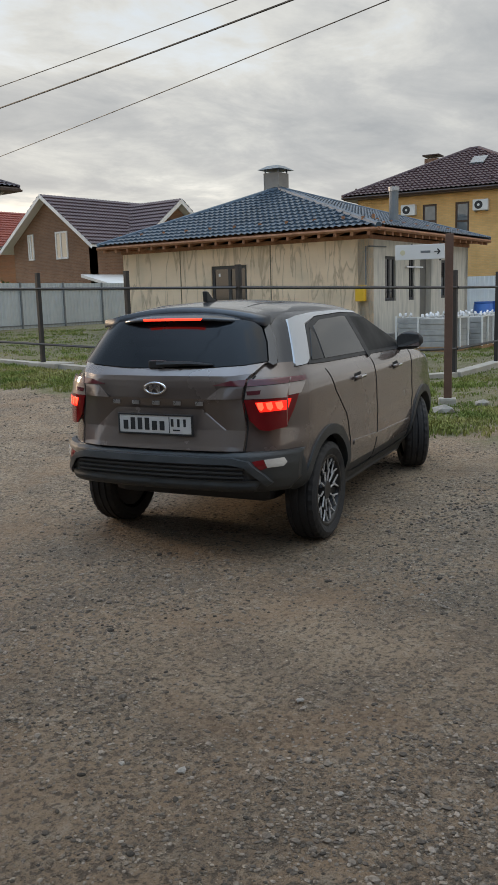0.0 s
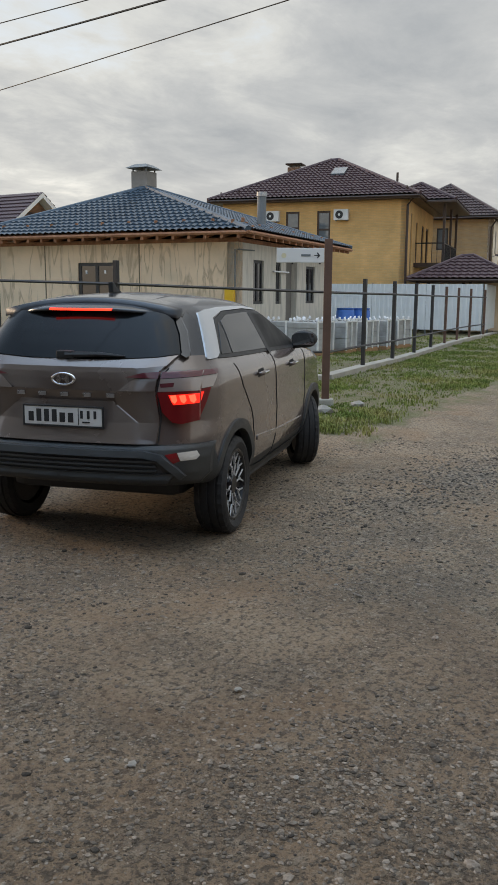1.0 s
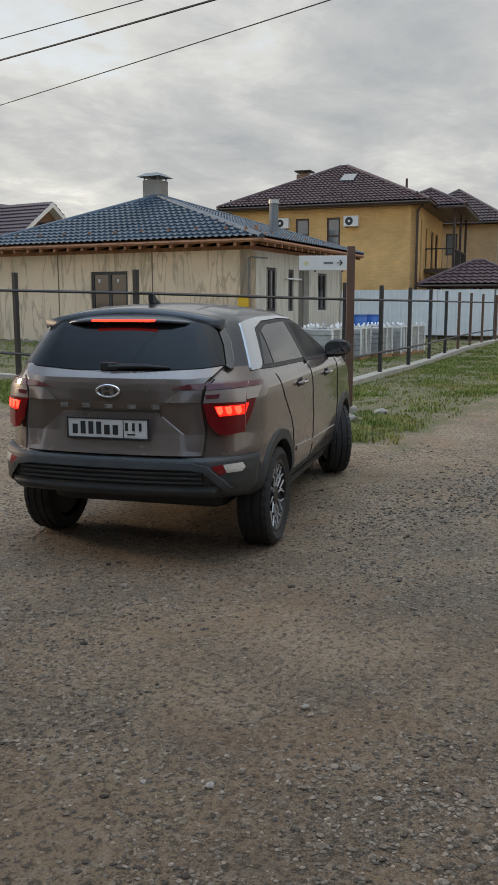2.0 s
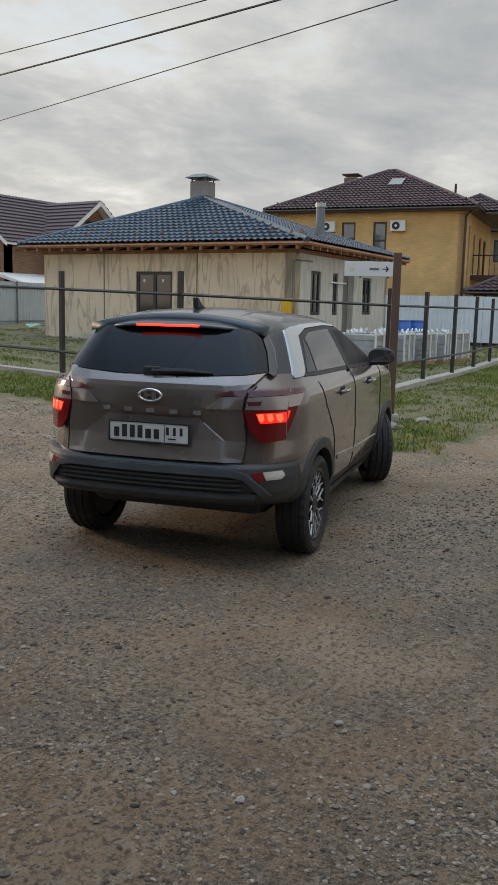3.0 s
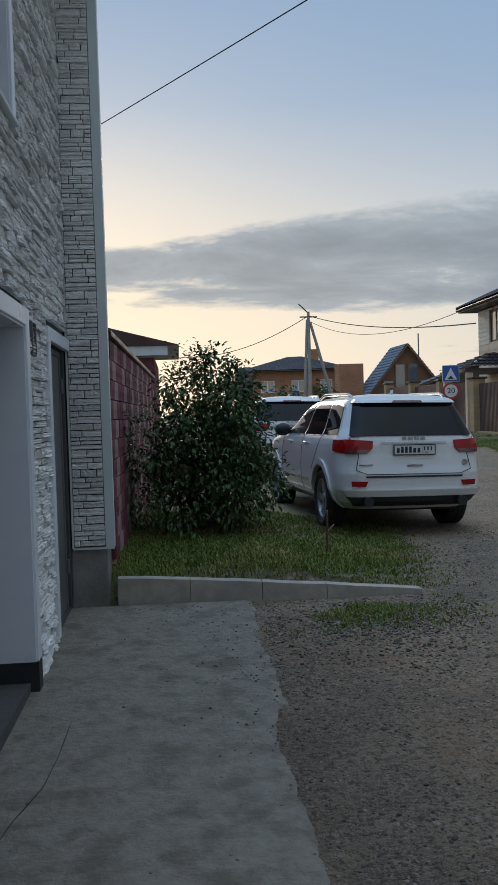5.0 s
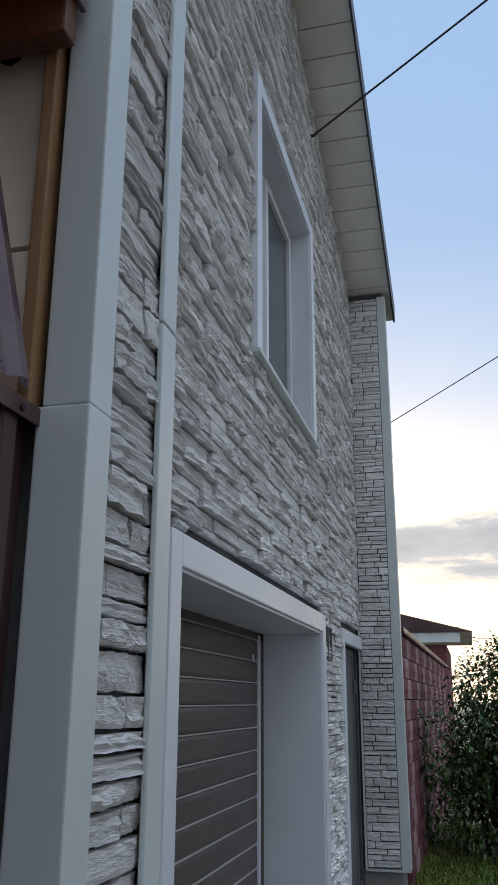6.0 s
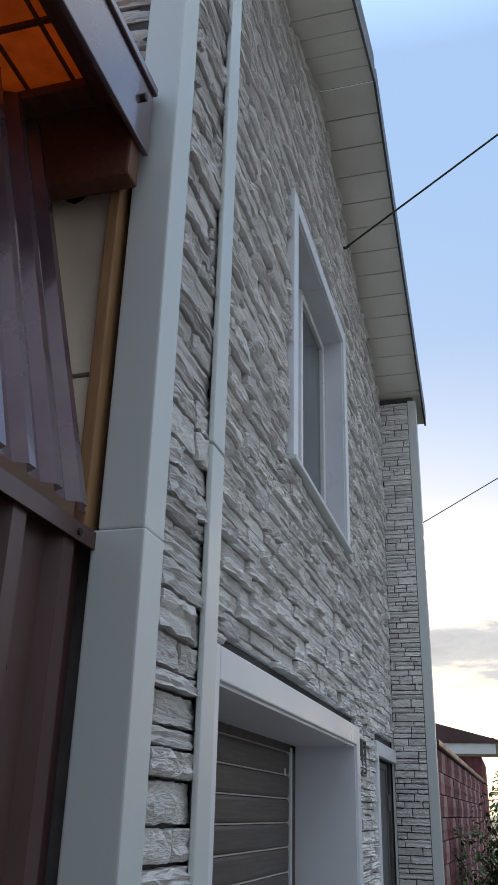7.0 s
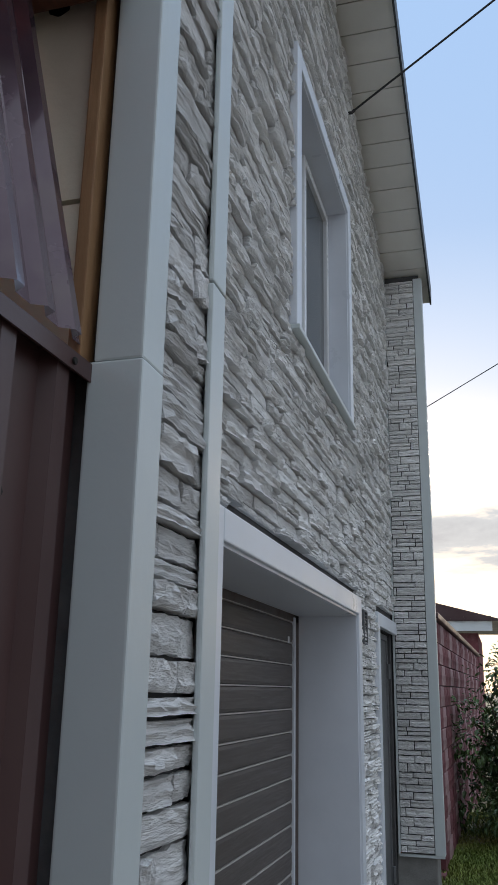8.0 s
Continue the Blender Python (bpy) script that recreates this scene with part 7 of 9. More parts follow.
    part("bumper_step", B.patch("rear", [(-0.90, 0.555), (0.90, 0.555), (0.84, 0.47), (-0.84, 0.47)], 0.035, 0.05), M_PAINT_WHITE, c, smooth=True)
    part("diffuser", B.patch("rear", [(-0.84, 0.468), (0.84, 0.468), (0.72, 0.34), (-0.72, 0.34)], 0.012, 0.04), M_BLACK, c)
    part("aerial", prism_bm([(-0.02, 0.0), (0.15, 0.0), (0.04, 0.03), (-0.02, 0.07)], -0.018, 0.018, "y", bevel=0.006), M_PAINT_WHITE, c, m=Matrix.Translation((-0.1, 0, 1.735)))
    part("underbody", box_bm(-0.6, 3.4, -0.7, 0.7, 0.26, 0.42, 0.03), M_BLACK, c)
    for ax in (0.0, 2.915):
        part("arch_liner", box_bm(ax - 0.45, ax + 0.45, -0.68, 0.68, 0.36, 0.86, 0.1), M_BLACK, c)
        for s in (-1, 1):
            wheel(c, pose(ax, s * 0.82, 0.385, 0, 11 + ax * 13 + s * 5, 0), 0.385, 0.265, 0.255, "five", s)


M_RED_SUV = surf("bright_red_lens", (0.30, 0.006, 0.008), (0.38, 0.010, 0.010), 5, 0.14, coat=0.2, spec=0.3, rvar=0.03)
build_crossover()
build_suv()
# a second white car further along the verge
far_car = copy_thing(bpy.data.objects["white_suv"], pose(2.05, 19.4, 0.36, 1.2, 0, 90))
tagged(far_car, "white car parked behind the bush, mostly hidden", "car")

# ---- fences, kerbs and street furniture ----
FRONT_POSTS = [9.08, 11.79, 14.44, 17.13, 19.86, 22.46, 25.11, 27.76]
SIDE_POSTS = [(14.95, 6.97), (17.66, 7.28), (20.1, 7.47), (22.75, 7.80), (25.6, 8.22), (28.4, 8.62), (31.0, 8.93), (33.7, 9.2), (36.8, 9.42)]


def build_black_fence():
    f = thing("plot_fence", Matrix.Identity(4), "unfinished black steel fence: posts and two rails, no panels", "fence")
    pts = [(11.2, y, ground_z(11.2, y) + 0.02) for y in reversed(FRONT_POSTS)] + [(x, y, 0.10) for x, y in SIDE_POSTS]
    for i, (x, y, z) in enumerate(pts):
        hgt = 1.98 if i in (3, 7) else 1.92
        part("post", box_bm(x - 0.04, x + 0.04, y - 0.04, y + 0.04, z - 0.25, z + hgt, 0.006), M_BLACK_STEEL if i < 13 else M_RUST_POST, f)
    for p, q in zip(pts, pts[1:]):
        d = Vector((q[0] - p[0], q[1] - p[1], 0)).normalized()
        n = Vector((-d.y, d.x, 0)) * 0.055
        for h in (0.47, 1.60):
            part("rail", tube_bm([(p[0] - n.x, p[1] - n.y, p[2] + h), (q[0] - n.x, q[1] - n.y, q[2] + h)], 0.024, 4), M_BLACK_STEEL, f)


def build_kerbs():
    k = thing("fence_kerb", Matrix.Identity(4), "low concrete strip under the black fence", "kerb", kind="structure")
    ys = [9.08 + i * (27.76 - 9.08) / 14 for i in range(15)]
    for a, b in zip(ys, ys[1:]):
        za, zb = ground_z(11.2, a), ground_z(11.2, b)
        bm = box_bm(11.08, 11.32, a + 0.004, b - 0.004, 0, 1, 0.0)
        for v in bm.verts:
            base = za if v.co.y < (a + b) / 2 else zb
            v.co.z = base - 0.15 if v.co.z < 0.5 else base + 0.10
        part("kerb_block", bm, M_KERB, k)
    pts = [(11.2, 9.08)] + SIDE_POSTS + [(40.0, 9.7)]
    for (xa, ya), (xb, yb) in zip(pts, pts[1:]):
        d = Vector((xb - xa, yb - ya, 0))
        n = max(1, round(d.length / 2.6))
        for i in range(n):
            p = Vector((xa, ya, 0)) + d * (i / n)
            part("kerb_block", box_bm(0.004, d.length / n - 0.004, -0.13, 0.13, -0.2, 0.13, 0.012), M_KERB, k, m=pose(p.x, p.y, 0, 0, 0, math.degrees(math.atan2(d.y, d.x))))
    part("kerb_block", box_bm(11.0, 11.5, 13.8, 14.7, 0.1, ground_z(11.2, 14) + 0.12, 0.02), M_KERB, k)
    # the retaining kerb beside the house
    r = thing("garden_kerb", Matrix.Identity(4), "sloping concrete kerb between the drive and the planted verge", "kerb", kind="structure")
    xs = [-0.93, -0.30, 0.33, 0.9, 1.75]
    for a, b in zip(xs, xs[1:]):
        bm = box_bm(a + 0.003, b - 0.003, 0, 1, 0, 1, 0.0)
        bmesh.ops.subdivide_edges(bm, edges=bm.edges, cuts=2, use_grid_fill=True)
        for v in bm.verts:
            t = (v.co.x + 0.93) / 2.68
            y0 = 8.04 - 0.06 * t
            top = 0.335 - 0.20 * t ** 1.2
            v.co.y = y0 + 0.13 * v.co.y
            v.co.z = -0.1 + (top + 0.1) * v.co.z + 0.006 * noise2(v.co.x, v.co.z, 5)
        part("kerb_block", bm, M_KERB, r)


def build_drive():
    d = bmesh.new()
    rows = 260
    left, right = [], []
    rng = random.Random(5)
    tops = []
    for i in range(rows + 1):
        y = -2.5 + (7.98 + 2.5) * i / rows
        edge = 0.14 + 0.055 * noise2(0, y, 0.9) + 0.022 * noise2(3, y, 4.0) + 0.02 * noise2(7, y, 14.0) + (0.06 if y > 5.5 else 0)
        xs = [-2.2, -1.6, -1.3, -1.0, -0.6, -0.2, edge - 0.06, edge, edge + 0.03]
        tops.append([d.verts.new((x, y, (ground_z(x, y) + 0.022 if k < 7 else ground_z(x, y) + (0.012 if k == 7 else -0.03)) + 0.004 * noise2(x, y, 3))) for k, x in enumerate(xs)])
    for a, b in zip(tops, tops[1:]):
        for i in range(len(a) - 1):
            d.faces.new((a[i], a[i + 1], b[i + 1], b[i]))
    me = bpy.data.meshes.new("driveway")
    d.to_mesh(me)
    d.free()
    me.materials.append(M_SLAB)
    me.polygons.foreach_set("use_smooth", [True] * len(me.polygons))
    tagged(new("driveway", me), "worn grey concrete drive in front of the garage", "driveway", kind="structure")
    # a crack along the wall
    pts = [(-1.0 + 0.12 * noise2(0, k, 0.9) - 0.02 * k, 5.6 - 0.33 * k, 0) for k in range(9)]
    pts = [(x, y, ground_z(x, y) + 0.021) for x, y, z in pts]
    c = thing("drive_crack", Matrix.Identity(4), "dark crack across the concrete drive", "crack", kind="structure")
    part("crack_line", tube_bm(pts, [0.002, 0.004, 0.005, 0.003, 0.004, 0.005, 0.004, 0.003, 0.002], 4), M_SHUT, c)


def profiled_bm(length, z0, z1, rib=0.2, depth=0.03, wave=None):
    """A trapezoidal sheet along +x, standing in y = 0."""
    xs = []
    x = 0.0
    while x < length:
        for f, h in ((0.0, 0), (0.30, 0), (0.42, 1), (0.78, 1), (0.90, 0)):
            if x + f * rib <= length:
                xs.append((x + f * rib, h * depth))
        x += rib
    xs.append((length, 0))
    verts, faces = [], []
    for px, py in xs:
        verts += [(px, -py, z0), (px, -py, z1)]
    for i in range(len(xs) - 1):
        faces.append((2 * i, 2 * i + 2, 2 * i + 3, 2 * i + 1))
    return verts, faces


def sheet_fence(name, p, q, z0, z1, sheet_mat, label, post_mat=None, panel=2.5, rails=True, rib=0.2, rail_side=1, cat="fence"):
    d = Vector((q[0] - p[0], q[1] - p[1], 0))
    f = thing(name, pose(p[0], p[1], 0, 0, 0, math.degrees(math.atan2(d.y, d.x))), label, cat)
    n = max(1, round(d.length / panel))
    L = d.length / n
    for i in range(n):
        part("sheet", profiled_bm(L - 0.01, z0, z1, rib, 0.022), sheet_mat, f, m=Matrix.Translation((i * L, 0, 0)))
        if post_mat:
            part("post", box_bm(i * L - 0.03, i * L + 0.03, -0.10 * rail_side, -0.04 * rail_side, z0 - 0.3, z1 + 0.02), post_mat, f)
            if rails:
                for z in (z0 + 0.18, z1 - 0.28):
                    part("rail", box_bm(i * L, (i + 1) * L, -0.04 * rail_side, -0.025 * rail_side, z - 0.025, z + 0.025), post_mat, f)
    return f


def text_mesh(body, size, material, name="lettering"):
    cu = bpy.data.curves.new("lettering", "FONT")
    cu.body, cu.size, cu.align_x, cu.align_y, cu.extrude = body, size, "CENTER", "CENTER", 0.002
    tmp = bpy.data.objects.new("lettering", cu)
    me = bpy.data.meshes.new_from_object(tmp)
    bpy.data.objects.remove(tmp)
    me.materials.clear()
    me.materials.append(material)
    return me


M_SIGN_BLUE = surf("sign_blue", (0.02, 0.10, 0.34), (0.025, 0.12, 0.38), 5, 0.4)
M_SIGN_RED = surf("sign_red", (0.50, 0.03, 0.03), (0.55, 0.04, 0.04), 5, 0.4)
M_CABLE = surf("cable_black", (0.02, 0.02, 0.022), (0.03, 0.03, 0.032), 4, 0.6)


def build_road_sign(M):
    s = thing("road_sign", M, "blue road-hump sign over a round speed limit sign", "road sign", "road signs")
    part("post", tube_bm([(0, 0.05, 0), (0, 0.05, 3.2)], 0.035, 8), M_GALV, s)
    sq = part("square_board", box_bm(-0.34, 0.34, -0.012, 0.012, 2.50, 3.18, 0.01), M_WHITE_PAINT, s)
    part("blue_field", box_bm(-0.32, 0.32, -0.016, -0.0125, 2.52, 3.16), M_SIGN_BLUE, sq)
    part("white_triangle", prism_bm([(-0.25, 2.58), (0.25, 2.58), (0.0, 3.08)], -0.021, -0.0165, "y"), M_WHITE_PAINT, sq)
    part("black_hump", prism_bm([(-0.14, 2.62), (0.14, 2.62), (0.06, 2.68), (0.0, 2.76), (-0.06, 2.68)], -0.025, -0.0215, "y"), M_BLACK, sq)
    rd = part("round_board", tube_bm([(0, 0.012, 2.13), (0, -0.012, 2.13)], 0.34, 32), M_SIGN_RED, s)
    part("white_disc", tube_bm([(0, -0.0122, 2.13), (0, -0.017, 2.13)], 0.26, 32), M_WHITE_PAINT, rd)
    ob = new("lettering", text_mesh("20", 0.32, M_BLACK))
    ob.parent = rd
    ob.matrix_basis = pose(0, -0.02, 2.13, 90, 0, 0)
    return s


def build_street_sign():
    s = thing("direction_sign", pose(10.98, 5.18, 0, 0, 0, -64), "brown steel post with a small white direction board and an arrow", "sign")
    part("post", box_bm(-0.055, 0.055, -0.05, 0.05, -0.05, 2.40, 0.01), M_RUST_POST, s)
    part("footing", box_bm(-0.13, 0.12, -0.1, 0.1, -0.05, 0.17, 0.03), M_KERB, s)
    b = part("board", box_bm(-0.72, -0.06, -0.085, -0.065, 2.07, 2.27, 0.006), M_WHITE_PAINT, s, "white direction board, text too small to read")
    part("text_bar", box_bm(-0.38, -0.25, -0.089, -0.0855, 2.155, 2.185), M_GREY_STEEL, b)
    part("emblem", tube_bm([(-0.62, -0.0855, 2.165), (-0.62, -0.089, 2.165)], 0.035, 14), surf("pale_yellow", (0.66, 0.60, 0.38), (0.7, 0.64, 0.42), 4, 0.5), b)
    part("arrow", prism_bm([(-0.20, 2.176), (-0.145, 2.176), (-0.165, 2.205), (-0.15, 2.21), (-0.115, 2.17), (-0.15, 2.13), (-0.165, 2.135), (-0.145, 2.164), (-0.20, 2.164)], -0.089, -0.0855, "y"), M_BLACK, b)
    for x in (-0.50, -0.12):
        part("clamp", box_bm(x - 0.012, x + 0.012, -0.064, -0.04, 2.05, 2.285), M_BLACK_STEEL, b)


def build_poles_and_wires():
    p = thing("utility_pole", pose(10.2, 67.8, 0.9, 0, 0, 0), "concrete utility pole with a slanting brace", "utility pole")
    part("shaft", tube_bm([(0, 0, 0), (0, 0, 8.9)], [0.17, 0.11], 10), M_KERB, p)
    part("second_shaft", tube_bm([(-0.5, 0.3, 0), (-0.1, 0.1, 8.3)], [0.15, 0.10], 10), M_KERB, p)
    part("brace", tube_bm([(2.3, 0, 0), (0.12, 0, 8.1)], [0.15, 0.11], 10), M_KERB, p)
    part("lamp_arm", tube_bm([(0, 0, 8.8), (-0.8, -0.3, 9.5)], 0.05, 6), M_GREY_STEEL, p)
    part("crossarm", box_bm(-0.7, 0.7, -0.05, 0.05, 8.45, 8.55), M_GREY_STEEL, p)
    top = Vector((10.2, 67.8, 9.5))

    def wire(label, a, b, sag, r=0.012, group="overhead wires"):
        a, b = Vector(a), Vector(b)
        ob = thing("overhead_wire", Matrix.Identity(4), label, "wire", group)
        part("strand", tube_bm([a.lerp(b, k / 20) - Vector((0, 0, sag * 4 * (k / 20) * (1 - k / 20))) for k in range(21)], r, 5), M_CABLE, ob)
    wire("thin overhead wire along the street", (10.8, -8.0, 7.0), (14.7, 34.0, 7.1), 0.28, 0.010)
    wire("thick overhead cable along the street", (11.3, -8.0, 7.2), (16.9, 34.5, 7.2), 0.25, 0.020)
    wire("lower overhead wire along the street", (10.7, -8.0, 7.1), (21.6, 34.0, 7.1), 0.12, 0.012)
    wire("black cable from the pole to a house", top, (13.3, 38.5, 5.6), 0.5, 0.03)
    wire("black cable from the pole to a house", top - Vector((0, 0, 0.4)), (13.4, 36.0, 6.6), 1.4, 0.018)
    wire("black cable sagging between poles", top, (-3.0, 82.0, 8.0), 1.6, 0.03)
    wire("thin cable running from behind the stone house", (-2.4, 16.1, 6.5), (6.6, 2.3, 6.5), 0.03, 0.008)


def build_gate():
    g = thing("brick_gateway", Matrix.Identity(4), "tan brick pillars with brown metal gate and fence panels", "gate")
    piers = [(11.35, 28.45), (11.5, 33.5), (11.7, 38.5), (11.9, 44.0), (12.1, 50.0)]
    for x, y in piers:
        z = ground_z(x, y)
        pr = part("pillar", box_bm(-0.24, 0.24, -0.24, 0.24, -0.1, 2.12, 0.01), M_TAN_BRICK, g, m=pose(x, y, z))
        part("pillar_cap", box_bm(-0.32, 0.32, -0.32, 0.32, 2.121, 2.20, 0.02), M_BROWN_FRAME, pr)
    for (xa, ya), (xb, yb) in zip(piers, piers[1:]):
        d = Vector((xb - xa, yb - ya, 0))
        m = pose(xa, ya, ground_z(xa, ya), 0, 0, math.degrees(math.atan2(d.y, d.x)))
        part("gate_leaf", profiled_bm(d.length - 0.5, 0.1, 2.05, 0.15, 0.02), M_BROWN_STEEL, g, m=m @ Matrix.Translation((0.25, 0, 0)))
        part("base_wall", box_bm(0.25, d.length - 0.25, -0.12, 0.12, -0.1, 0.18, 0.01), M_TAN_BRICK, g, m=m)


def build_pallets():
    """Stacks of wrapped paving blocks with white corner battens beside the plaster house."""
    rng = random.Random(3)
    spots = [(21.8, 10.55), (23.0, 10.3), (24.2, 10.1), (25.4, 10.0), (26.6, 9.9), (22.4, 11.6), (24.0, 11.4), (25.6, 11.2)]
    m_block = surf("wrapped_pavers", (0.30, 0.30, 0.29), (0.40, 0.40, 0.39), 3, 0.5, bump=0.2, c3=(0.5, 0.5, 0.49), scale3=2)
    for i, (x, y) in enumerate(spots):
        p = thing("paver_pallet", pose(x, y, ground_z(x, y), 0, 0, rng.uniform(-8, 14)), "pallet of grey paving blocks wrapped in film with white battens", "pallet", "pallets of pavers")
        part("pallet_base", box_bm(-0.5, 0.5, -0.5, 0.5, 0.0, 0.12, 0.01), M_PINE, p)
        for k in range(5):
            z = 0.125 + k * 0.155
            part("block_layer", box_bm(-0.47 + rng.uniform(-0.01, 0.01), 0.47, -0.47, 0.47 + rng.uniform(-0.01, 0.01), z, z + 0.15, 0.012), m_block, p)
        for sx in (-1, 0, 1):
            for sy in (-1, 1):
                part("batten", box_bm(sx * 0.48 - 0.025, sx * 0.48 + 0.025, sy * 0.50 - 0.02, sy * 0.50 + 0.02, 0.1, 0.95), M_WHITE_PAINT, p)
                part("strap_end", box_bm(-0.06, 0.06, -0.02, 0.02, 0, 0.09, 0.02), M_WHITE_PVC, p, m=pose(sx * 0.4, sy * 0.42, 0.93, rng.uniform(-25, 25), rng.uniform(-30, 30), 0))
        part("top_rail", box_bm(-0.5, 0.5, -0.52, -0.48, 0.90, 0.94), M_WHITE_PAINT, p)
    m_blue = surf("blue_plastic", (0.02, 0.12, 0.42), (0.03, 0.15, 0.48), 4, 0.4, c3=(0.05, 0.2, 0.5), scale3=3)
    for x, y in ((28.2, 12.2), (28.95, 11.9)):
        b = thing("blue_barrel", pose(x, y, ground_z(x, y)), "blue plastic barrel standing behind the pallets", "barrel", "blue barrels")
        part("drum", tube_bm([(0, 0, 0), (0, 0, 0.06), (0, 0, 0.4), (0, 0, 0.43), (0, 0, 0.8), (0, 0, 0.83), (0, 0, 1.12), (0, 0, 1.18)], [0.30, 0.32, 0.33, 0.35, 0.35, 0.33, 0.32, 0.29], 20), m_blue, b, smooth=True)
        part("lid", tube_bm([(0, 0, 1.181), (0, 0, 1.23)], 0.31, 20), m_blue, b)


def build_block_wall():
    """The red split-block wall beside the bush."""
    w = thing("red_block_wall", pose(-1.02, 8.75, 0, 0, 0, 89), "dark red split-face block wall with pinkish pillars", "wall", kind="structure")
    m1 = surf("dark_red_block", (0.16, 0.045, 0.055), (0.22, 0.07, 0.08), 9, 0.85, bump=0.6, bscale=25, rand=0.15, c3=(0.30, 0.15, 0.16), scale3=5, amount3=0.5)
    m2 = surf("pale_pink_block", (0.36, 0.22, 0.23), (0.44, 0.29, 0.29), 9, 0.85, bump=0.6, bscale=25, rand=0.12)
    part("core", box_bm(0, 9.2, 0.03, 0.16, 0.1, 2.5), M_MORTAR, w)
    rng = random.Random(8)
    block = {}
    for key, mat in ((0, m1), (1, m2)):
        bm = box_bm(0, 0.385, -0.02, 0.06, 0, 0.185, 0.0)
        bmesh.ops.subdivide_edges(bm, edges=bm.edges, cuts=1, use_grid_fill=True)
        for v in bm.verts:
            if v.co.y < 0 and 0.01 < v.co.x < 0.37 and 0.01 < v.co.z < 0.17:
                v.co.y -= 0.018
        me = bpy.data.meshes.new("block")
        bm.to_mesh(me)
        bm.free()
        me.materials.append(mat)
        block[key] = me
    for r in range(12):
        for k in range(23):
            x = k * 0.395 + (0.197 if r % 2 else 0.0)
            if x > 8.8:
                continue
            part("block", block[1 if (k % 3 == 1) else 0], None, w, m=pose(x, rng.uniform(-0.004, 0.004), 0.16 + r * 0.195))
    part("coping", box_bm(-0.02, 9.2, -0.06, 0.22, 2.505, 2.56, 0.01), M_BROWN_STEEL, w)
    s = thing("garden_shed", pose(-4.6, 19.5, 0.3), "dark red outbuilding with a white fascia and tiled edge", "shed")
    part("wall", box_bm(0, 3.75, 0, 4, 0, 2.75), m1, s)
    part("fascia", box_bm(-0.2, 4.05, -0.3, -0.26, 2.78, 2.98), M_WHITE_PAINT, s)
    part("roof", prism_bm([(-0.3, 2.985), (4.3, 2.985), (4.3, 3.0), (2.0, 3.6), (-0.3, 3.02)], -0.32, 4.3, "y"), M_BROWN_STEEL, s)
    for k in range(16):
        part("roof_tile", tube_bm([(-0.2 + k * 0.28, -0.36, 3.03), (-0.2 + k * 0.28, 0.4, 3.07)], 0.06, 6), M_BROWN_STEEL, s)


def build_far_houses():
    # orange brick house behind the pole
    h = thing("orange_brick_house", pose(6.8, 86.0, 1.0, 0, 0, -8), "distant two-storey orange brick house with a grey hipped roof", "house")
    F = wall_frames(9.4, 8)
    holes = [(1.2, 2.6, 2.9, 4.1), (4.3, 5.7, 2.9, 4.1), (7.2, 8.4, 2.9, 4.1), (1.4, 2.4, 0.6, 1.8), (6.9, 8.0, 0.6, 1.8)]
    part("wall", wall_bm(9.4, 5.0, 0.3, holes, -0.5), M_ORANGE_BRICK, h, m=F[0])
    for i in (1, 2, 3):
        part("wall", wall_bm((9.4, 8, 9.4, 8)[i], 4.99, 0.3, [], -0.5), M_ORANGE_BRICK, h, m=F[i])
    for a, b, c, e in holes:
        add_window(h, F[0], a, b, c, e, M_WHITE_PVC, M_CURTAIN, (0.5,), fw=0.1)
    hip_roof(h, 9.4, 8, 5.1, 1.5, 0.7, surf("grey_roof", (0.10, 0.10, 0.11), (0.13, 0.13, 0.14), 2, 0.5), M_BROWN_FRAME, detail=False, wave=0.4)
    part("chimney", box_bm(6.4, 7.2, 3.4, 4.0, 6.0, 7.4), M_ORANGE_BRICK, h)
    # chalet with a glazed gable
    g, F = gable_house("glazed_chalet", pose(16.2, 72.9, 0.9, 0, 0, 2), 6.6, 4.0, 2.4, 6.5, M_CHALET_WOOD, M_GREY_ROOF, "timber chalet with a glazed gable and a steep grey roof", [], 0.5, M_CHALET_WOOD)
    for i, (a, b, c, e) in enumerate(((1.15, 2.15, 2.5, 3.5), (2.25, 3.2, 2.5, 4.9), (3.4, 4.35, 2.5, 4.9), (4.45, 5.45, 2.5, 3.5), (0.5, 2.15, 0.6, 2.3), (2.25, 3.2, 0.6, 2.3), (3.4, 4.35, 0.6, 2.3), (4.45, 6.1, 0.6, 2.3))):
        add_window(g, pose(0, -0.12, 0), a, b, c, e, M_CHALET_WOOD, M_GLASS_BLUE if i == 2 else M_CURTAIN, (), fw=0.08)
    part("side_block", box_bm(-2.2, -0.01, 2.0, 3.9, 0, 5.1), M_ORANGE_BRICK, g)
    part("mast", tube_bm([(5.6, 3.6, 3.0), (5.6, 3.6, 7.8)], 0.06, 6), M_GREY_STEEL, g)
    d, F = gable_house("dark_roofed_house", pose(17.5, 62.0, 0.8, 0, 0, -10), 8, 7, 2.7, 4.2, M_DARK_WOOD2, M_GREY_ROOF, "low house with a dark roof behind the gates", [], 0.6, M_DARK_WOOD2)
    k, F = gable_house("dark_gabled_house", pose(14.2, 95.0, 1.0, 0, 0, 80), 8, 8, 3.0, 6.2, M_DARK_WOOD2, M_BROWN_ROOF, "distant house with a dark gabled roof", [], 0.5, M_DARK_WOOD2)


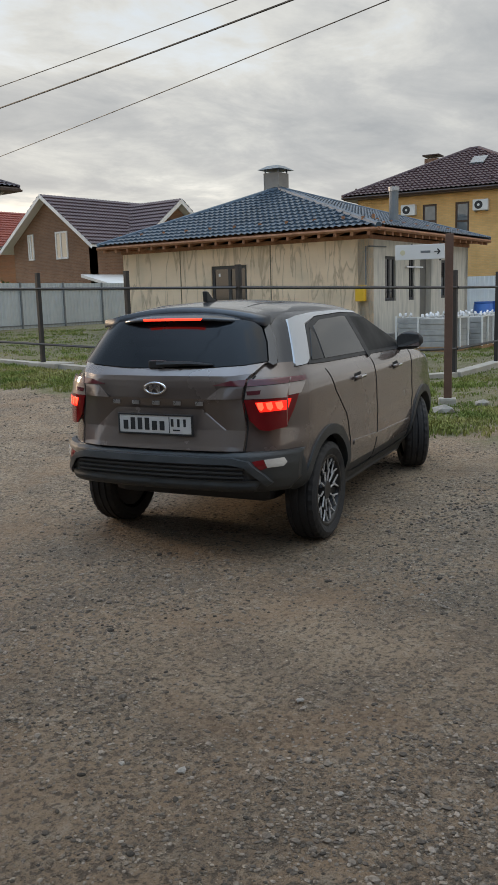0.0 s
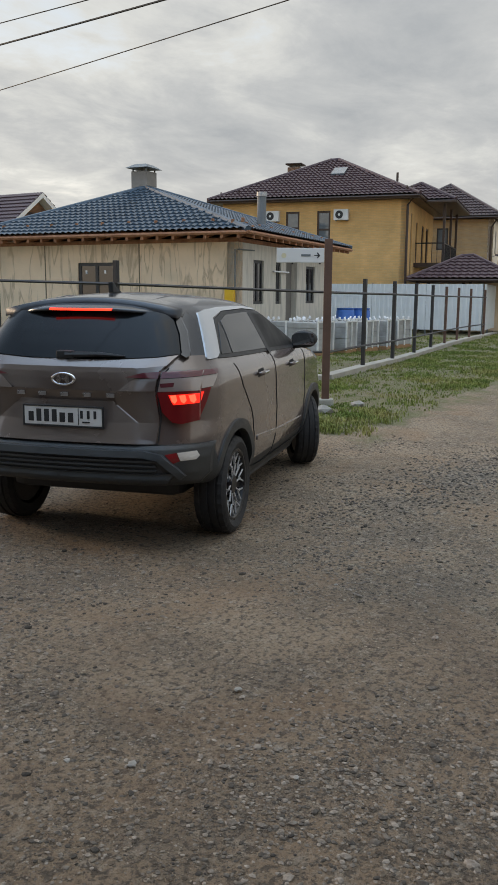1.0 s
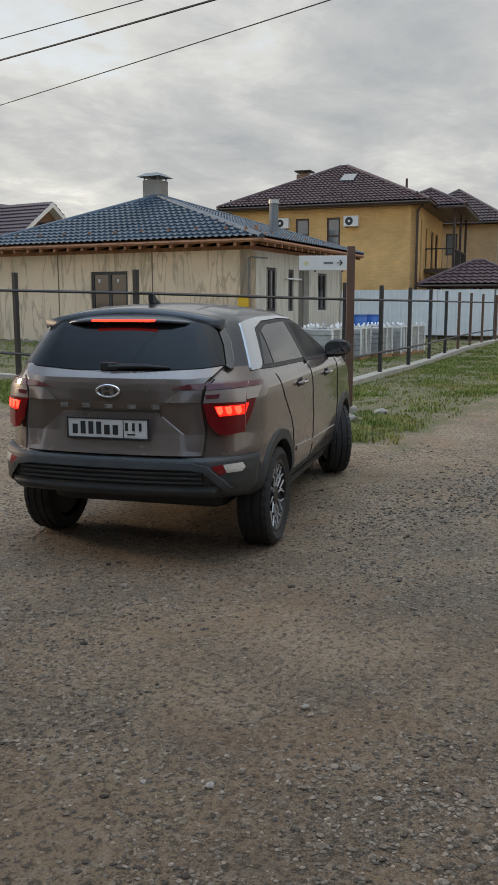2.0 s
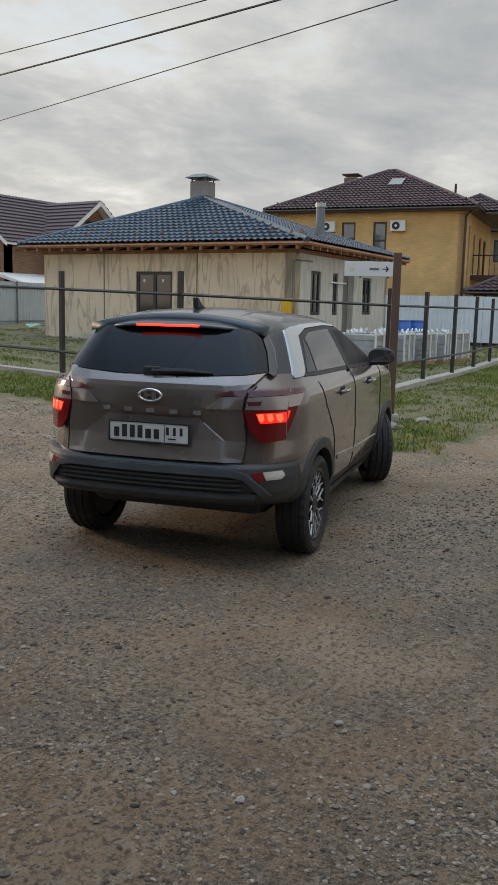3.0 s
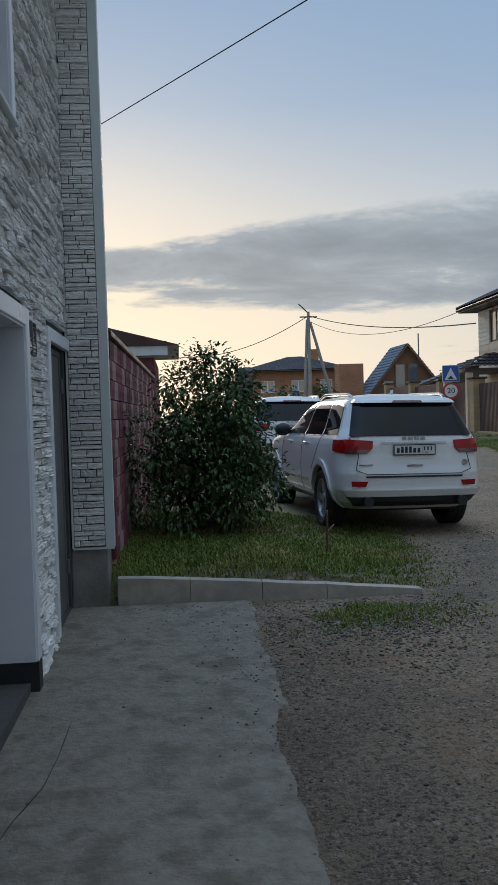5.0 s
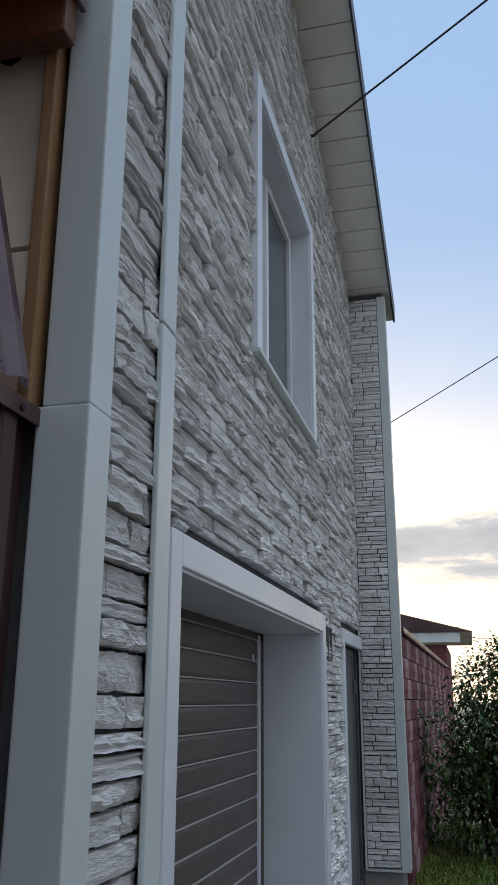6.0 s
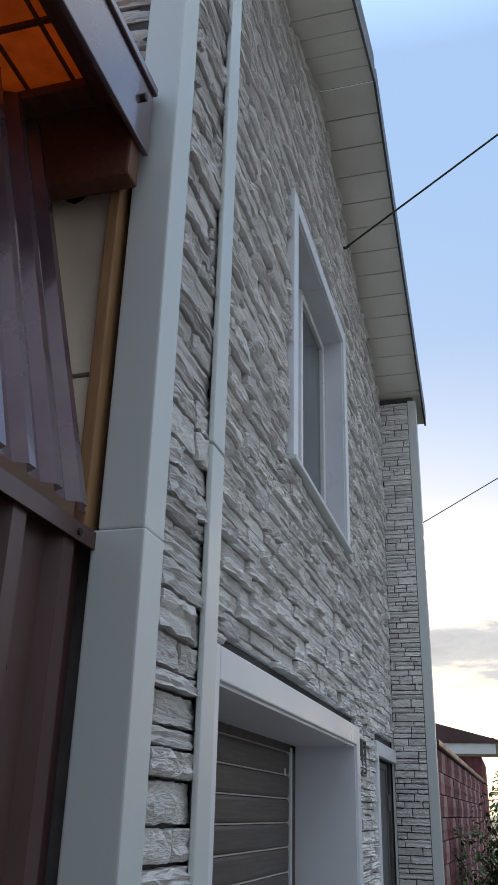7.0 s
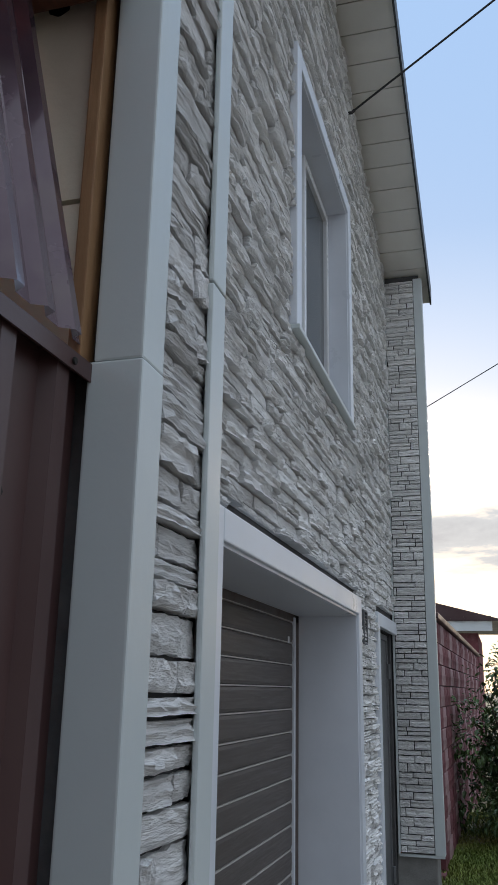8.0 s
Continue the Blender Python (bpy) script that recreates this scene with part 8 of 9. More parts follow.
M_DARK_WOOD2 = surf("brown_timber_cladding", (0.11, 0.065, 0.04), (0.16, 0.10, 0.065), 3, 0.7, stretch=(1, 1, 8), bump=0.2)
M_CHALET_WOOD = surf("orange_brown_timber", (0.20, 0.105, 0.055), (0.27, 0.15, 0.08), 3, 0.7, stretch=(1, 1, 8), bump=0.2)
M_GREY_ROOF = surf("blue_grey_roof", (0.16, 0.18, 0.21), (0.20, 0.22, 0.25), 2, 0.5)


def build_lean_to():
    f = thing("brown_fence", Matrix.Identity(4), "brown profiled-steel fence panel with a folded cap, against the house", "fence")
    x0 = -1.065
    rib = [(0.0, 0.0), (0.055, 0.0), (0.068, 0.024), (0.105, 0.024), (0.118, 0.0)]
    prof, y = [], 1.775
    while y > -3.2:
        for a, h in rib:
            prof.append((x0 + h, y - a))
        y -= 0.150
    verts, faces = [], []
    for px, py in prof:
        verts += [(px, py, 0.05), (px, py, 2.335)]
    for i in range(len(prof) - 1):
        faces.append((2 * i, 2 * i + 1, 2 * i + 3, 2 * i + 2))
    part("sheet", (verts, faces), M_BROWN_STEEL, f)
    part("cap", prism_bm([(x0 - 0.03, 2.30), (x0 - 0.03, 2.345), (x0 + 0.034, 2.345), (x0 + 0.034, 2.315), (x0 + 0.030, 2.315), (x0 + 0.030, 2.338), (x0 - 0.026, 2.338), (x0 - 0.026, 2.30)], -3.2, 1.775, "y"), M_BROWN_STEEL, f)
    for yy in (1.735, 1.585, 1.435):
        for zz in (2.10, 1.05):
            part("screw", tube_bm([(x0 + 0.002, yy - 0.012, zz), (x0 + 0.010, yy - 0.012, zz)], 0.010, 6), M_DISC, f)
    part("screw", tube_bm([(x0 + 0.034, 1.70, 2.328), (x0 + 0.038, 1.70, 2.328)], 0.006, 6), M_DISC, f)
    # lean-to behind the fence
    h = thing("lean_to_roof", Matrix.Identity(4), "steep brown corrugated sheet under a timber canopy beside the house", "canopy")
    verts, faces, prof = [], [], []
    y = 1.745
    while y > -3.0:
        for a, d in ((0.0, 0.0), (0.03, 0.0), (0.042, 0.022), (0.062, 0.022), (0.074, 0.0)):
            prof.append((y - a, d))
        y -= 0.083
    for py, d in prof:
        verts += [(-1.045 + d, py, 2.372), (-1.235 + d, py, 3.20)]
    for i in range(len(prof) - 1):
        faces.append((2 * i, 2 * i + 1, 2 * i + 3, 2 * i + 2))
    part("corrugated_sheet", (verts, faces), M_PURPLE_STEEL, h)
    part("board", box_bm(-1.9, -1.075, 1.765, 1.78, 2.655, 3.3), M_BOARD, h, "beige cement board with a cracked joint")
    part("board", box_bm(-1.9, -1.075, 1.765, 1.78, 2.25, 2.645), M_BOARD, h)
    part("board_gap", box_bm(-1.9, -1.075, 1.781, 1.79, 2.2, 3.3), M_SHUT, h)
    bm = bmesh.new()
    bmesh.ops.create_circle(bm, cap_ends=True, radius=0.022, segments=9, matrix=pose(-1.155, 1.7635, 3.07, 90, 0, 0))
    for v in bm.verts:
        v.co.x += 0.008 * noise2(v.co.z * 90, v.co.x * 90, 1)
    bmesh.ops.extrude_face_region(bm, geom=bm.faces)
    part("damage_hole", bm, M_SHUT, h)
    part("corner_post", box_bm(-1.068, -1.044, 1.742, 1.79, 2.348, 3.3, 0.003), M_PINE, h, "pine corner post")
    part("cross_beam", box_bm(-2.2, -1.005, 1.69, 1.735, 3.035, 3.30, 0.006), M_DARK_WOOD, h)
    part("edge_board", box_bm(-1.082, -1.037, -3.0, 1.685, 3.215, 3.241, 0.004), M_DARK_WOOD, h)
    part("edge_board", box_bm(-2.4, -1.085, 1.63, 1.685, 3.215, 3.241, 0.004), M_DARK_WOOD, h)
    part("eaves_beam", box_bm(-1.035, -1.006, -3.0, 1.685, 3.17, 3.275, 0.004), M_DARK_WOOD, h)
    part("underlay_board", box_bm(-2.4, -1.04, -3.0, 1.685, 3.262, 3.268), M_OSB, h, "orange translucent sheet over thin laths")
    for k in range(14):
        part("lath", box_bm(-2.4, -1.036, 1.50 - k * 0.13, 1.508 - k * 0.13, 3.25, 3.261), M_DARK_WOOD, h)
    for k in range(8):
        part("batten", box_bm(-1.12 - k * 0.10, -1.114 - k * 0.10, -3.0, 1.685, 3.242, 3.2495), M_DARK_WOOD, h)
    part("fascia", box_bm(-1.004, -0.992, -3.0, 1.745, 3.12, 3.275, 0.003), M_PURPLE_STEEL, h)
    part("roof_sheet", box_bm(-1.06, -0.985, -3.0, 1.75, 3.28, 3.30, 0.003), M_PURPLE_STEEL, h)
    part("bolt", tube_bm([(-0.992, 1.69, 3.22), (-0.982, 1.69, 3.22)], 0.009, 6), M_DISC, h)
    # closing walls behind the camera's yard side
    tagged(part("yard_wall", box_bm(-4.2, -4.0, -6, 1.7, 0, 3.4), M_BOARD, None), "plain wall closing the yard", "wall", kind="structure")


build_black_fence()
build_kerbs()
build_drive()
sheet_fence("grey_sheet_fence", (11.7, 27.95), (31.5, 30.6), 0.55, 2.46, M_GREY_SHEET, "pale grey sheet fence with dark posts and rails", M_GREY_STEEL, 2.5)
sheet_fence("white_sheet_fence", (36.2, 19.5), (37.9, 9.8), 0.25, 2.28, M_WHITE_SHEET, "white profiled-sheet fence on dark posts", M_GREY_STEEL, 2.4, rail_side=-1)
sheet_fence("white_sheet_fence", (38.2, 9.8), (62.0, 13.0), 0.25, 2.28, M_WHITE_SHEET, "white profiled-sheet fence running along the far lane", M_GREY_STEEL, 2.4, rail_side=-1)
build_road_sign(pose(10.8, 34.6, ground_z(10.8, 34.6) - 0.45, 0, 0, -14))
build_road_sign(pose(9.6, 72.0, 0.5, 0, 0, -10))
build_street_sign()
build_poles_and_wires()
build_gate()
build_pallets()
build_block_wall()
build_far_houses()
build_lean_to()

# ---- stones, grass, bush ----
def joined(name, verts, faces, mat, label, category, smooth=False):
    me = bpy.data.meshes.new(name)
    me.from_pydata(verts, [], faces)
    me.materials.append(mat)
    if smooth:
        me.polygons.foreach_set("use_smooth", [True] * len(me.polygons))
    return tagged(new(name, me), label, category, kind="stuff")


def pebble_shape(rng):
    bm = bmesh.new()
    bmesh.ops.create_icosphere(bm, subdivisions=1, radius=1)
    v = np.array([tuple(p.co * rng.uniform(0.75, 1.2)) for p in bm.verts]) * (1, 1, 0.6)
    f = [[q.index for q in p.verts] for p in bm.faces]
    bm.free()
    return v, f


def build_gravel():
    rng = random.Random(11)
    shapes = [pebble_shape(rng) for _ in range(6)]
    verts, faces = [], []

    def put(x, y, s, sink=0.35):
        v, f = shapes[rng.randrange(6)]
        a = rng.uniform(0, math.tau)
        ca, sa = math.cos(a), math.sin(a)
        z = ground_z(x, y) + 0.014 * noise2(x, y, 1.1) + 0.007 * noise2(x, y, 4.0) + s * (0.6 - sink) - 0.002
        sx, sy, sz = s * rng.uniform(0.8, 1.4), s * rng.uniform(0.7, 1.1), s * rng.uniform(0.7, 1.1)
        base = len(verts)
        for p in v:
            px, py, pz = p[0] * sx, p[1] * sy, p[2] * sz
            verts.append((x + px * ca - py * sa, y + px * sa + py * ca, z + pz))
        faces.extend([[i + base for i in q] for q in f])
    made = 0
    while made < 62000:
        x, y = rng.uniform(0.0, 9.5), rng.uniform(-1.5, 11.5)
        d = math.hypot(x, y - 0.4)
        if d < 0.9 or rng.random() > min(1.0, (2.8 / d) ** 1.2):
            continue
        if x > 8.6 and y > 3.6:
            continue
        clump = noise2(x, y, 0.9) + 0.5 * noise2(x, y, 2.7)
        if rng.random() > 0.42 + 0.9 * clump:
            continue
        s = 0.0030 + 0.0070 * rng.random() ** 2.2 + (0.010 * rng.random() if rng.random() < 0.03 else 0)
        put(x, y, s * (1 + d * 0.05))
        made += 1
    # heap of pale chippings beside the drive and streaks by the car
    for _ in range(2200):
        x, y = rng.gauss(1.05, 0.55), rng.gauss(7.05, 0.45)
        if x > 0.25 and y < 7.9:
            put(x, y, rng.uniform(0.006, 0.017), 0.2)
    for _ in range(2000):
        t = rng.random()
        x, y = 5.6 + 3.2 * t + rng.gauss(0, 0.35), 2.6 - 0.9 * t + rng.gauss(0, 0.35)
        put(x, y, rng.uniform(0.006, 0.016), 0.2)
    for _ in range(900):
        x, y = rng.gauss(1.7, 0.5), rng.gauss(4.3, 0.7)
        put(x, y, rng.uniform(0.004, 0.011), 0.25)
    for _ in range(3000):
        k = rng.random()
        x = 0.25 - abs(rng.gauss(0, 0.35)) if k < 0.6 else rng.uniform(-1.1, 0.2)
        y = rng.uniform(2.0, 7.9) if k < 0.8 else 7.9 - abs(rng.gauss(0, 0.35))
        if x > -1.15:
            put(x, y, 0.002 + 0.008 * rng.random() ** 3, -2.2)
    m = surf("gravel", (0.105, 0.083, 0.065), (0.215, 0.180, 0.145), 60, 0.9, rand=0.7, island=True, bump=0.3, bscale=120)
    joined("gravel", verts, faces, m, "loose grey gravel and chippings scattered over the dirt road", "gravel")
    # a few larger stones
    for x, y, s in ((2.05, 1.86, 0.022), (2.72, 1.83, 0.022), (1.96, 2.07, 0.015), (2.26, 1.34, 0.018), (4.1, 2.0, 0.02), (1.54, 3.03, 0.028), (2.3, 3.3, 0.02), (10.3, 4.9, 0.16), (11.2, 4.75, 0.13)):
        v, f = pebble_shape(rng)
        st = new("stone", mesh_of("stone", v * s * (1.0, 0.8, 0.7), f, M_PALE_STONE))
        st.matrix_basis = pose(x, y, ground_z(x, y) + s * 0.25, 0, 0, rng.uniform(0, 180))
        tagged(st, "pale rounded stone lying on the road" if s < 0.1 else "pale rough stone in the grass by the post", "stone", "loose stones")
    tw = thing("twig", pose(1.75, 0.95, ground_z(1.75, 0.95) + 0.012, 0, 0, 25), "thin dry twig lying on the dirt road", "twig")
    part("stick", tube_bm([(0, 0, 0), (0.05, 0.008, 0.004), (0.10, 0.03, 0.002)], [0.003, 0.0025, 0.001], 5), M_PINE, tw)


M_PALE_STONE = surf("pale_stone", (0.25, 0.23, 0.20), (0.33, 0.305, 0.27), 20, 0.9, bump=0.5, bscale=50)


def build_grass():
    rng = random.Random(21)
    verts, faces = [], []

    def tuft(x, y, h, n, spread):
        z = ground_z(x, y)
        for _ in range(n):
            a = rng.uniform(0, math.tau)
            bx, by = x + rng.gauss(0, spread), y + rng.gauss(0, spread)
            l = h * rng.uniform(0.5, 1.25)
            lean = l * rng.uniform(0.15, 0.8)
            dx, dy = math.cos(a), math.sin(a)
            w = rng.uniform(0.003, 0.006) * (1 + 0.04 * math.hypot(x, y))
            wx, wy = -dy * w, dx * w
            b = len(verts)
            verts.extend([(bx - wx, by - wy, z - 0.01), (bx + wx, by + wy, z - 0.01),
                          (bx + dx * lean * 0.4 + wx * 0.8, by + dy * lean * 0.4 + wy * 0.8, z + l * 0.6), (bx + dx * lean * 0.4 - wx * 0.8, by + dy * lean * 0.4 - wy * 0.8, z + l * 0.6),
                          (bx + dx * lean, by + dy * lean, z + l * 0.85)])
            faces.extend([(b, b + 1, b + 2, b + 3), (b + 3, b + 2, b + 4)])

    def region(n, x0, x1, y0, y1, keep, h):
        k = 0
        tries = 0
        while k < n and tries < n * 12:
            tries += 1
            x, y = rng.uniform(x0, x1), rng.uniform(y0, y1)
            d = keep(x, y)
            if d <= 0 or rng.random() > d:
                continue
            tuft(x, y, h * rng.uniform(0.5, 1.4) * (0.6 + 0.4 * d), 5, 0.035)
            k += 1

    def patchy(x, y):
        return 0.35 + 1.2 * max(-0.25, noise2(x, y, 0.8) + 0.4 * noise2(x, y, 2.6))

    def road_edge(x, y):
        return 8.75 + 0.35 * noise2(0, y, 0.7) + 0.2 * noise2(4, y, 2.5)

    region(13000, 8.3, 11.1, 4.2, 28, lambda x, y: patchy(x, y) + 0.35 if x > road_edge(x, y) else 0, 0.055)
    fence = lambda x: 6.97 + (x - 14.95) * 0.112 if x > 14.95 else 9.0 - (x - 11.2) * 0.55
    low = lambda x: 3.85 + 0.3 * noise2(x, 0, 0.9) - (0.0 if x < 11.5 else -0.06 * (x - 11.5))
    region(9000, 8.9, 26, 3.2, 8.6, lambda x, y: patchy(x, y) + 0.1 if low(x) < y < fence(x) - 0.15 else 0, 0.062)
    region(2500, 26, 40, 4.0, 10, lambda x, y: patchy(x, y) * 0.7 if low(x) < y < fence(x) - 0.15 else 0, 0.08)
    # yard behind the fence, thin and dry
    region(6000, 11.4, 24, 8.5, 27.5, lambda x, y: patchy(x, y) * 0.6 if y > fence(x) + 0.2 else 0, 0.07)
    region(2500, 13, 36, 7.2, 14, lambda x, y: patchy(x, y) * 0.5 if y > fence(x) + 0.2 else 0, 0.07)
    # verge by the bush
    region(9000, -1.0, 2.6, 8.15, 12.5, lambda x, y: (patchy(x, y) + 0.25) * (1 - smooth_step(1.6, 2.6, x)), 0.045)
    region(1900, 0.25, 2.6, 6.6, 7.95, lambda x, y: (patchy(x, y) * 1.3 - 0.12) * smooth_step(6.8, 7.9, y) * (1 - smooth_step(0.9, 2.4, x) * 0.85), 0.045)
    region(1500, 8.5, 11.2, 27, 45, patchy, 0.09)
    m = surf("grass_blades", (0.115, 0.170, 0.036), (0.190, 0.222, 0.057), 1.5, 0.7, rand=0.35, island=True, c3=(0.338, 0.288, 0.112), scale3=0.9, amount3=0.7, spec=0.2)
    joined("grass", verts, faces, m, "patchy short green and dry grass on the verges", "grass")


def leaf_faces(verts, faces, p, d, size, rng):
    """A folded pointed leaf at p along d."""
    d = d.normalized()
    side = d.cross(Vector((0, 0, 1)))
    if side.length < 0.1:
        side = Vector((1, 0, 0))
    side = side.normalized()
    n = side.cross(d)
    fold = n * size * 0.10
    b = len(verts)
    for q in (p, p + d * size * 0.35 + side * size * 0.28 + fold, p + d * size * 0.75 + side * size * 0.18 + fold, p + d * size - n * size * 0.12,
              p + d * size * 0.75 - side * size * 0.18 + fold, p + d * size * 0.35 - side * size * 0.28 + fold, p + d * size * 0.5):
        verts.append(tuple(q))
    faces.extend([(b, b + 1, b + 6), (b + 1, b + 2, b + 6), (b + 2, b + 3, b + 6), (b + 3, b + 4, b + 6), (b + 4, b + 5, b + 6), (b + 5, b, b + 6)])


def build_bush():
    rng = random.Random(4)
    base = Vector((-0.12, 10.9, ground_z(-0.12, 10.9)))
    b = thing("lilac_bush", Matrix.Translation(base) @ Matrix.Diagonal((0.86, 0.95, 0.97, 1)), "dense dark green leafy bush growing against the block wall", "bush")
    stems = bmesh.new()
    tips = []
    for k in range(26):
        a = rng.uniform(0, math.tau)
        r = rng.uniform(0.2, 1.0)
        top = Vector((math.cos(a) * r * 1.05, math.sin(a) * r * 0.95, rng.uniform(1.0, 2.25) * (1.12 - 0.42 * r)))
        foot = Vector((rng.gauss(0, 0.14), rng.gauss(0, 0.14), -0.05))
        mid = foot.lerp(top, 0.5) + Vector((rng.gauss(0, 0.08), rng.gauss(0, 0.08), 0.1))
        tube_bm([foot, mid, top], [0.022, 0.014, 0.005], 5, stems)
        tips.append((foot, mid, top))
    part("stem", stems, M_BARK, b)
    verts, faces = [], []
    lobes = [(Vector((rng.uniform(-0.7, 0.7), rng.uniform(-0.6, 0.6), rng.uniform(0.35, 1.65))), rng.uniform(0.28, 0.52)) for _ in range(26)]
    lobes += [(Vector((0.3, 0.0, 1.72)), 0.44), (Vector((0.0, 0.05, 1.68)), 0.44), (Vector((0.6, 0.0, 1.55)), 0.40), (Vector((0.25, -0.1, 1.95)), 0.32), (Vector((0.05, 0.1, 2.0)), 0.25), (Vector((0.62, 0.0, 1.85)), 0.24), (Vector((-0.35, 0, 1.75)), 0.28), (Vector((0.85, -0.2, 0.6)), 0.4), (Vector((-0.85, -0.2, 0.5)), 0.4), (Vector((0.4, -0.6, 0.4)), 0.42), (Vector((-0.3, -0.7, 0.35)), 0.42)]
    for c, r in lobes:
        n = int(330 * (r / 0.4) ** 2)
        for _ in range(n):
            v = Vector((rng.gauss(0, 1), rng.gauss(0, 1), rng.gauss(0, 1))).normalized()
            p = c + v * r * rng.uniform(0.55, 1.08)
            if p.z < 0.02:
                continue
            d = (v * 0.7 + Vector((rng.gauss(0, 0.5), rng.gauss(0, 0.5), rng.gauss(-0.35, 0.4))))
            leaf_faces(verts, faces, p, d, rng.uniform(0.055, 0.105), rng)
    # upright shoots on the outline
    for _ in range(34):
        a, r = rng.uniform(0, math.tau), rng.uniform(0, 0.85)
        p = Vector((math.cos(a) * r, math.sin(a) * r * 0.8, 1.9 - 0.55 * r + rng.uniform(0, 0.2)))
        for k in range(9):
            q = p + Vector((rng.gauss(0, 0.02), rng.gauss(0, 0.02), k * 0.045))
            ang = rng.uniform(0, math.tau)
            leaf_faces(verts, faces, q, Vector((math.cos(ang), math.sin(ang), 0.5)), rng.uniform(0.04, 0.075), rng)
    crown = part("crown", (verts, faces), M_LEAF, b, "many small dark green leaves")
    crown["kind"] = "stuff"
    # small shrubs further off
    for name, x, y, z, s, n, lab in (("small_shrub", 23.3, 33.5, 1.2, 0.9, 260, "small light green tree behind the grey fence"), ("small_shrub", 11.8, 71.0, 1.0, 1.6, 420, "leafy shrub in front of the chalet"), ("small_shrub", 8.6, 70.0, 1.0, 1.5, 360, "leafy shrub at the foot of the pole")):
        t = thing(name, pose(x, y, z), lab, "shrub", "distant shrubs")
        part("trunk", tube_bm([(0, 0, -0.3), (0, 0, s * 1.2)], [0.05, 0.02], 6), M_BARK, t)
        vs, fs = [], []
        for _ in range(n):
            v = Vector((rng.gauss(0, 1), rng.gauss(0, 1), rng.gauss(0, 1))).normalized() * s * rng.uniform(0.4, 1.05)
            v += Vector((0, 0, s * 1.1 + 0.3 * noise2(v.x, v.y, 2)))
            leaf_faces(vs, fs, v, Vector((rng.gauss(0, 1), rng.gauss(0, 1), rng.gauss(0, 0.6))), s * 0.28, rng)
        cr = part("crown", (vs, fs), M_LEAF_LIGHT, t)
        cr["kind"] = "stuff"
    # rusty stake in the verge
    st = thing("rusty_stake", pose(1.18, 9.55, ground_z(1.18, 9.55), 0, 0, 20), "thin rusty metal stake with crossed rods in the grass", "stake")
    part("rod", tube_bm([(0, 0, -0.05), (0.005, 0, 0.46)], 0.012, 6), M_RUST_POST, st)
    part("rod", tube_bm([(-0.16, 0, 0.10), (0.10, 0.02, 0.30)], 0.007, 5), M_RUST_POST, st)
    part("rod", tube_bm([(0.14, 0, 0.12), (-0.06, -0.02, 0.26)], 0.007, 5), M_RUST_POST, st)
    # bit of green plastic by the plaster house
    g = new("plastic_sheet", mesh_of("plastic_sheet", [(0.4 * math.cos(a), 0.25 * math.sin(a), 0.05 + 0.05 * math.sin(3 * a)) for a in [k * math.tau / 12 for k in range(12)]] + [(0, 0, 0.12)], [(k, (k + 1) % 12, 12) for k in range(12)], surf("green_plastic", (0.22, 0.46, 0.36), (0.3, 0.55, 0.45), 6, 0.4)))
    g.matrix_basis = pose(20.1, 21.9, ground_z(20.1, 21.9) + 0.35)
    tagged(g, "crumpled piece of pale green plastic by the house", "plastic sheet")


M_BARK = surf("bark", (0.07, 0.055, 0.04), (0.11, 0.09, 0.07), 12, 0.9, bump=0.4)
M_LEAF = surf("dark_leaf", (0.043, 0.087, 0.026), (0.072, 0.123, 0.038), 3, 0.42, rand=0.45, island=True, c3=(0.102, 0.152, 0.043), scale3=2.0, amount3=0.5, spec=0.35)
M_LEAF_LIGHT = surf("light_leaf", (0.07, 0.11, 0.03), (0.10, 0.14, 0.04), 3, 0.5, rand=0.3, island=True)
build_gravel()
build_grass()
build_bush()

# ---- the split-stone cladding, stone by stone ----
def stone_shapes(n=14):
    """Rough split faces on a unit block: x is depth (0..1), y length, z height."""
    rng = random.Random(77)
    out = []
    for _ in range(n):
        verts, faces = [], []
        cols, rows = 7, 4
        ledge = [rng.uniform(0.66, 0.95) for _ in range(rows + 1)]
        ledge[rows] = max(ledge[rows], ledge[rows - 1]) * 0.95
        for i in range(cols + 1):
            for j in range(rows + 1):
                edge = i in (0, cols) or j in (0, rows)
                y, z = i / cols, j / rows
                if not edge:
                    y += rng.uniform(-0.04, 0.04)
                    z += rng.uniform(-0.08, 0.08)
                x = ledge[j] + rng.uniform(-0.11, 0.11) - (0.14 if i in (0, cols) else 0.0)
                if edge:
                    y += rng.uniform(-0.012, 0.012)
                    z += rng.uniform(-0.05, 0.05) if 0 < i < cols else 0
                verts.append((x, y, z))
        R = rows + 1
        for i in range(cols):
            for j in range(rows):
                a = i * R + j
                q = (a, a + R, a + R + 1, a + 1)
                faces += [(q[0], q[1], q[2]), (q[0], q[2], q[3])] if rng.random() < 0.5 else [(q[0], q[1], q[3]), (q[1], q[2], q[3])]
        ring = [i * R for i in range(cols + 1)] + [cols * R + j for j in range(1, R)] + [i * R + rows for i in range(cols - 1, -1, -1)] + [j for j in range(rows - 1, 0, -1)]
        base = len(verts)
        for k in ring:
            verts.append((0.0, verts[k][1], verts[k][2]))
        m = len(ring)
        for k in range(m):
            faces.append((ring[k], base + k, base + (k + 1) % m, ring[(k + 1) % m]))
        out.append((np.array(verts), faces))
    return out


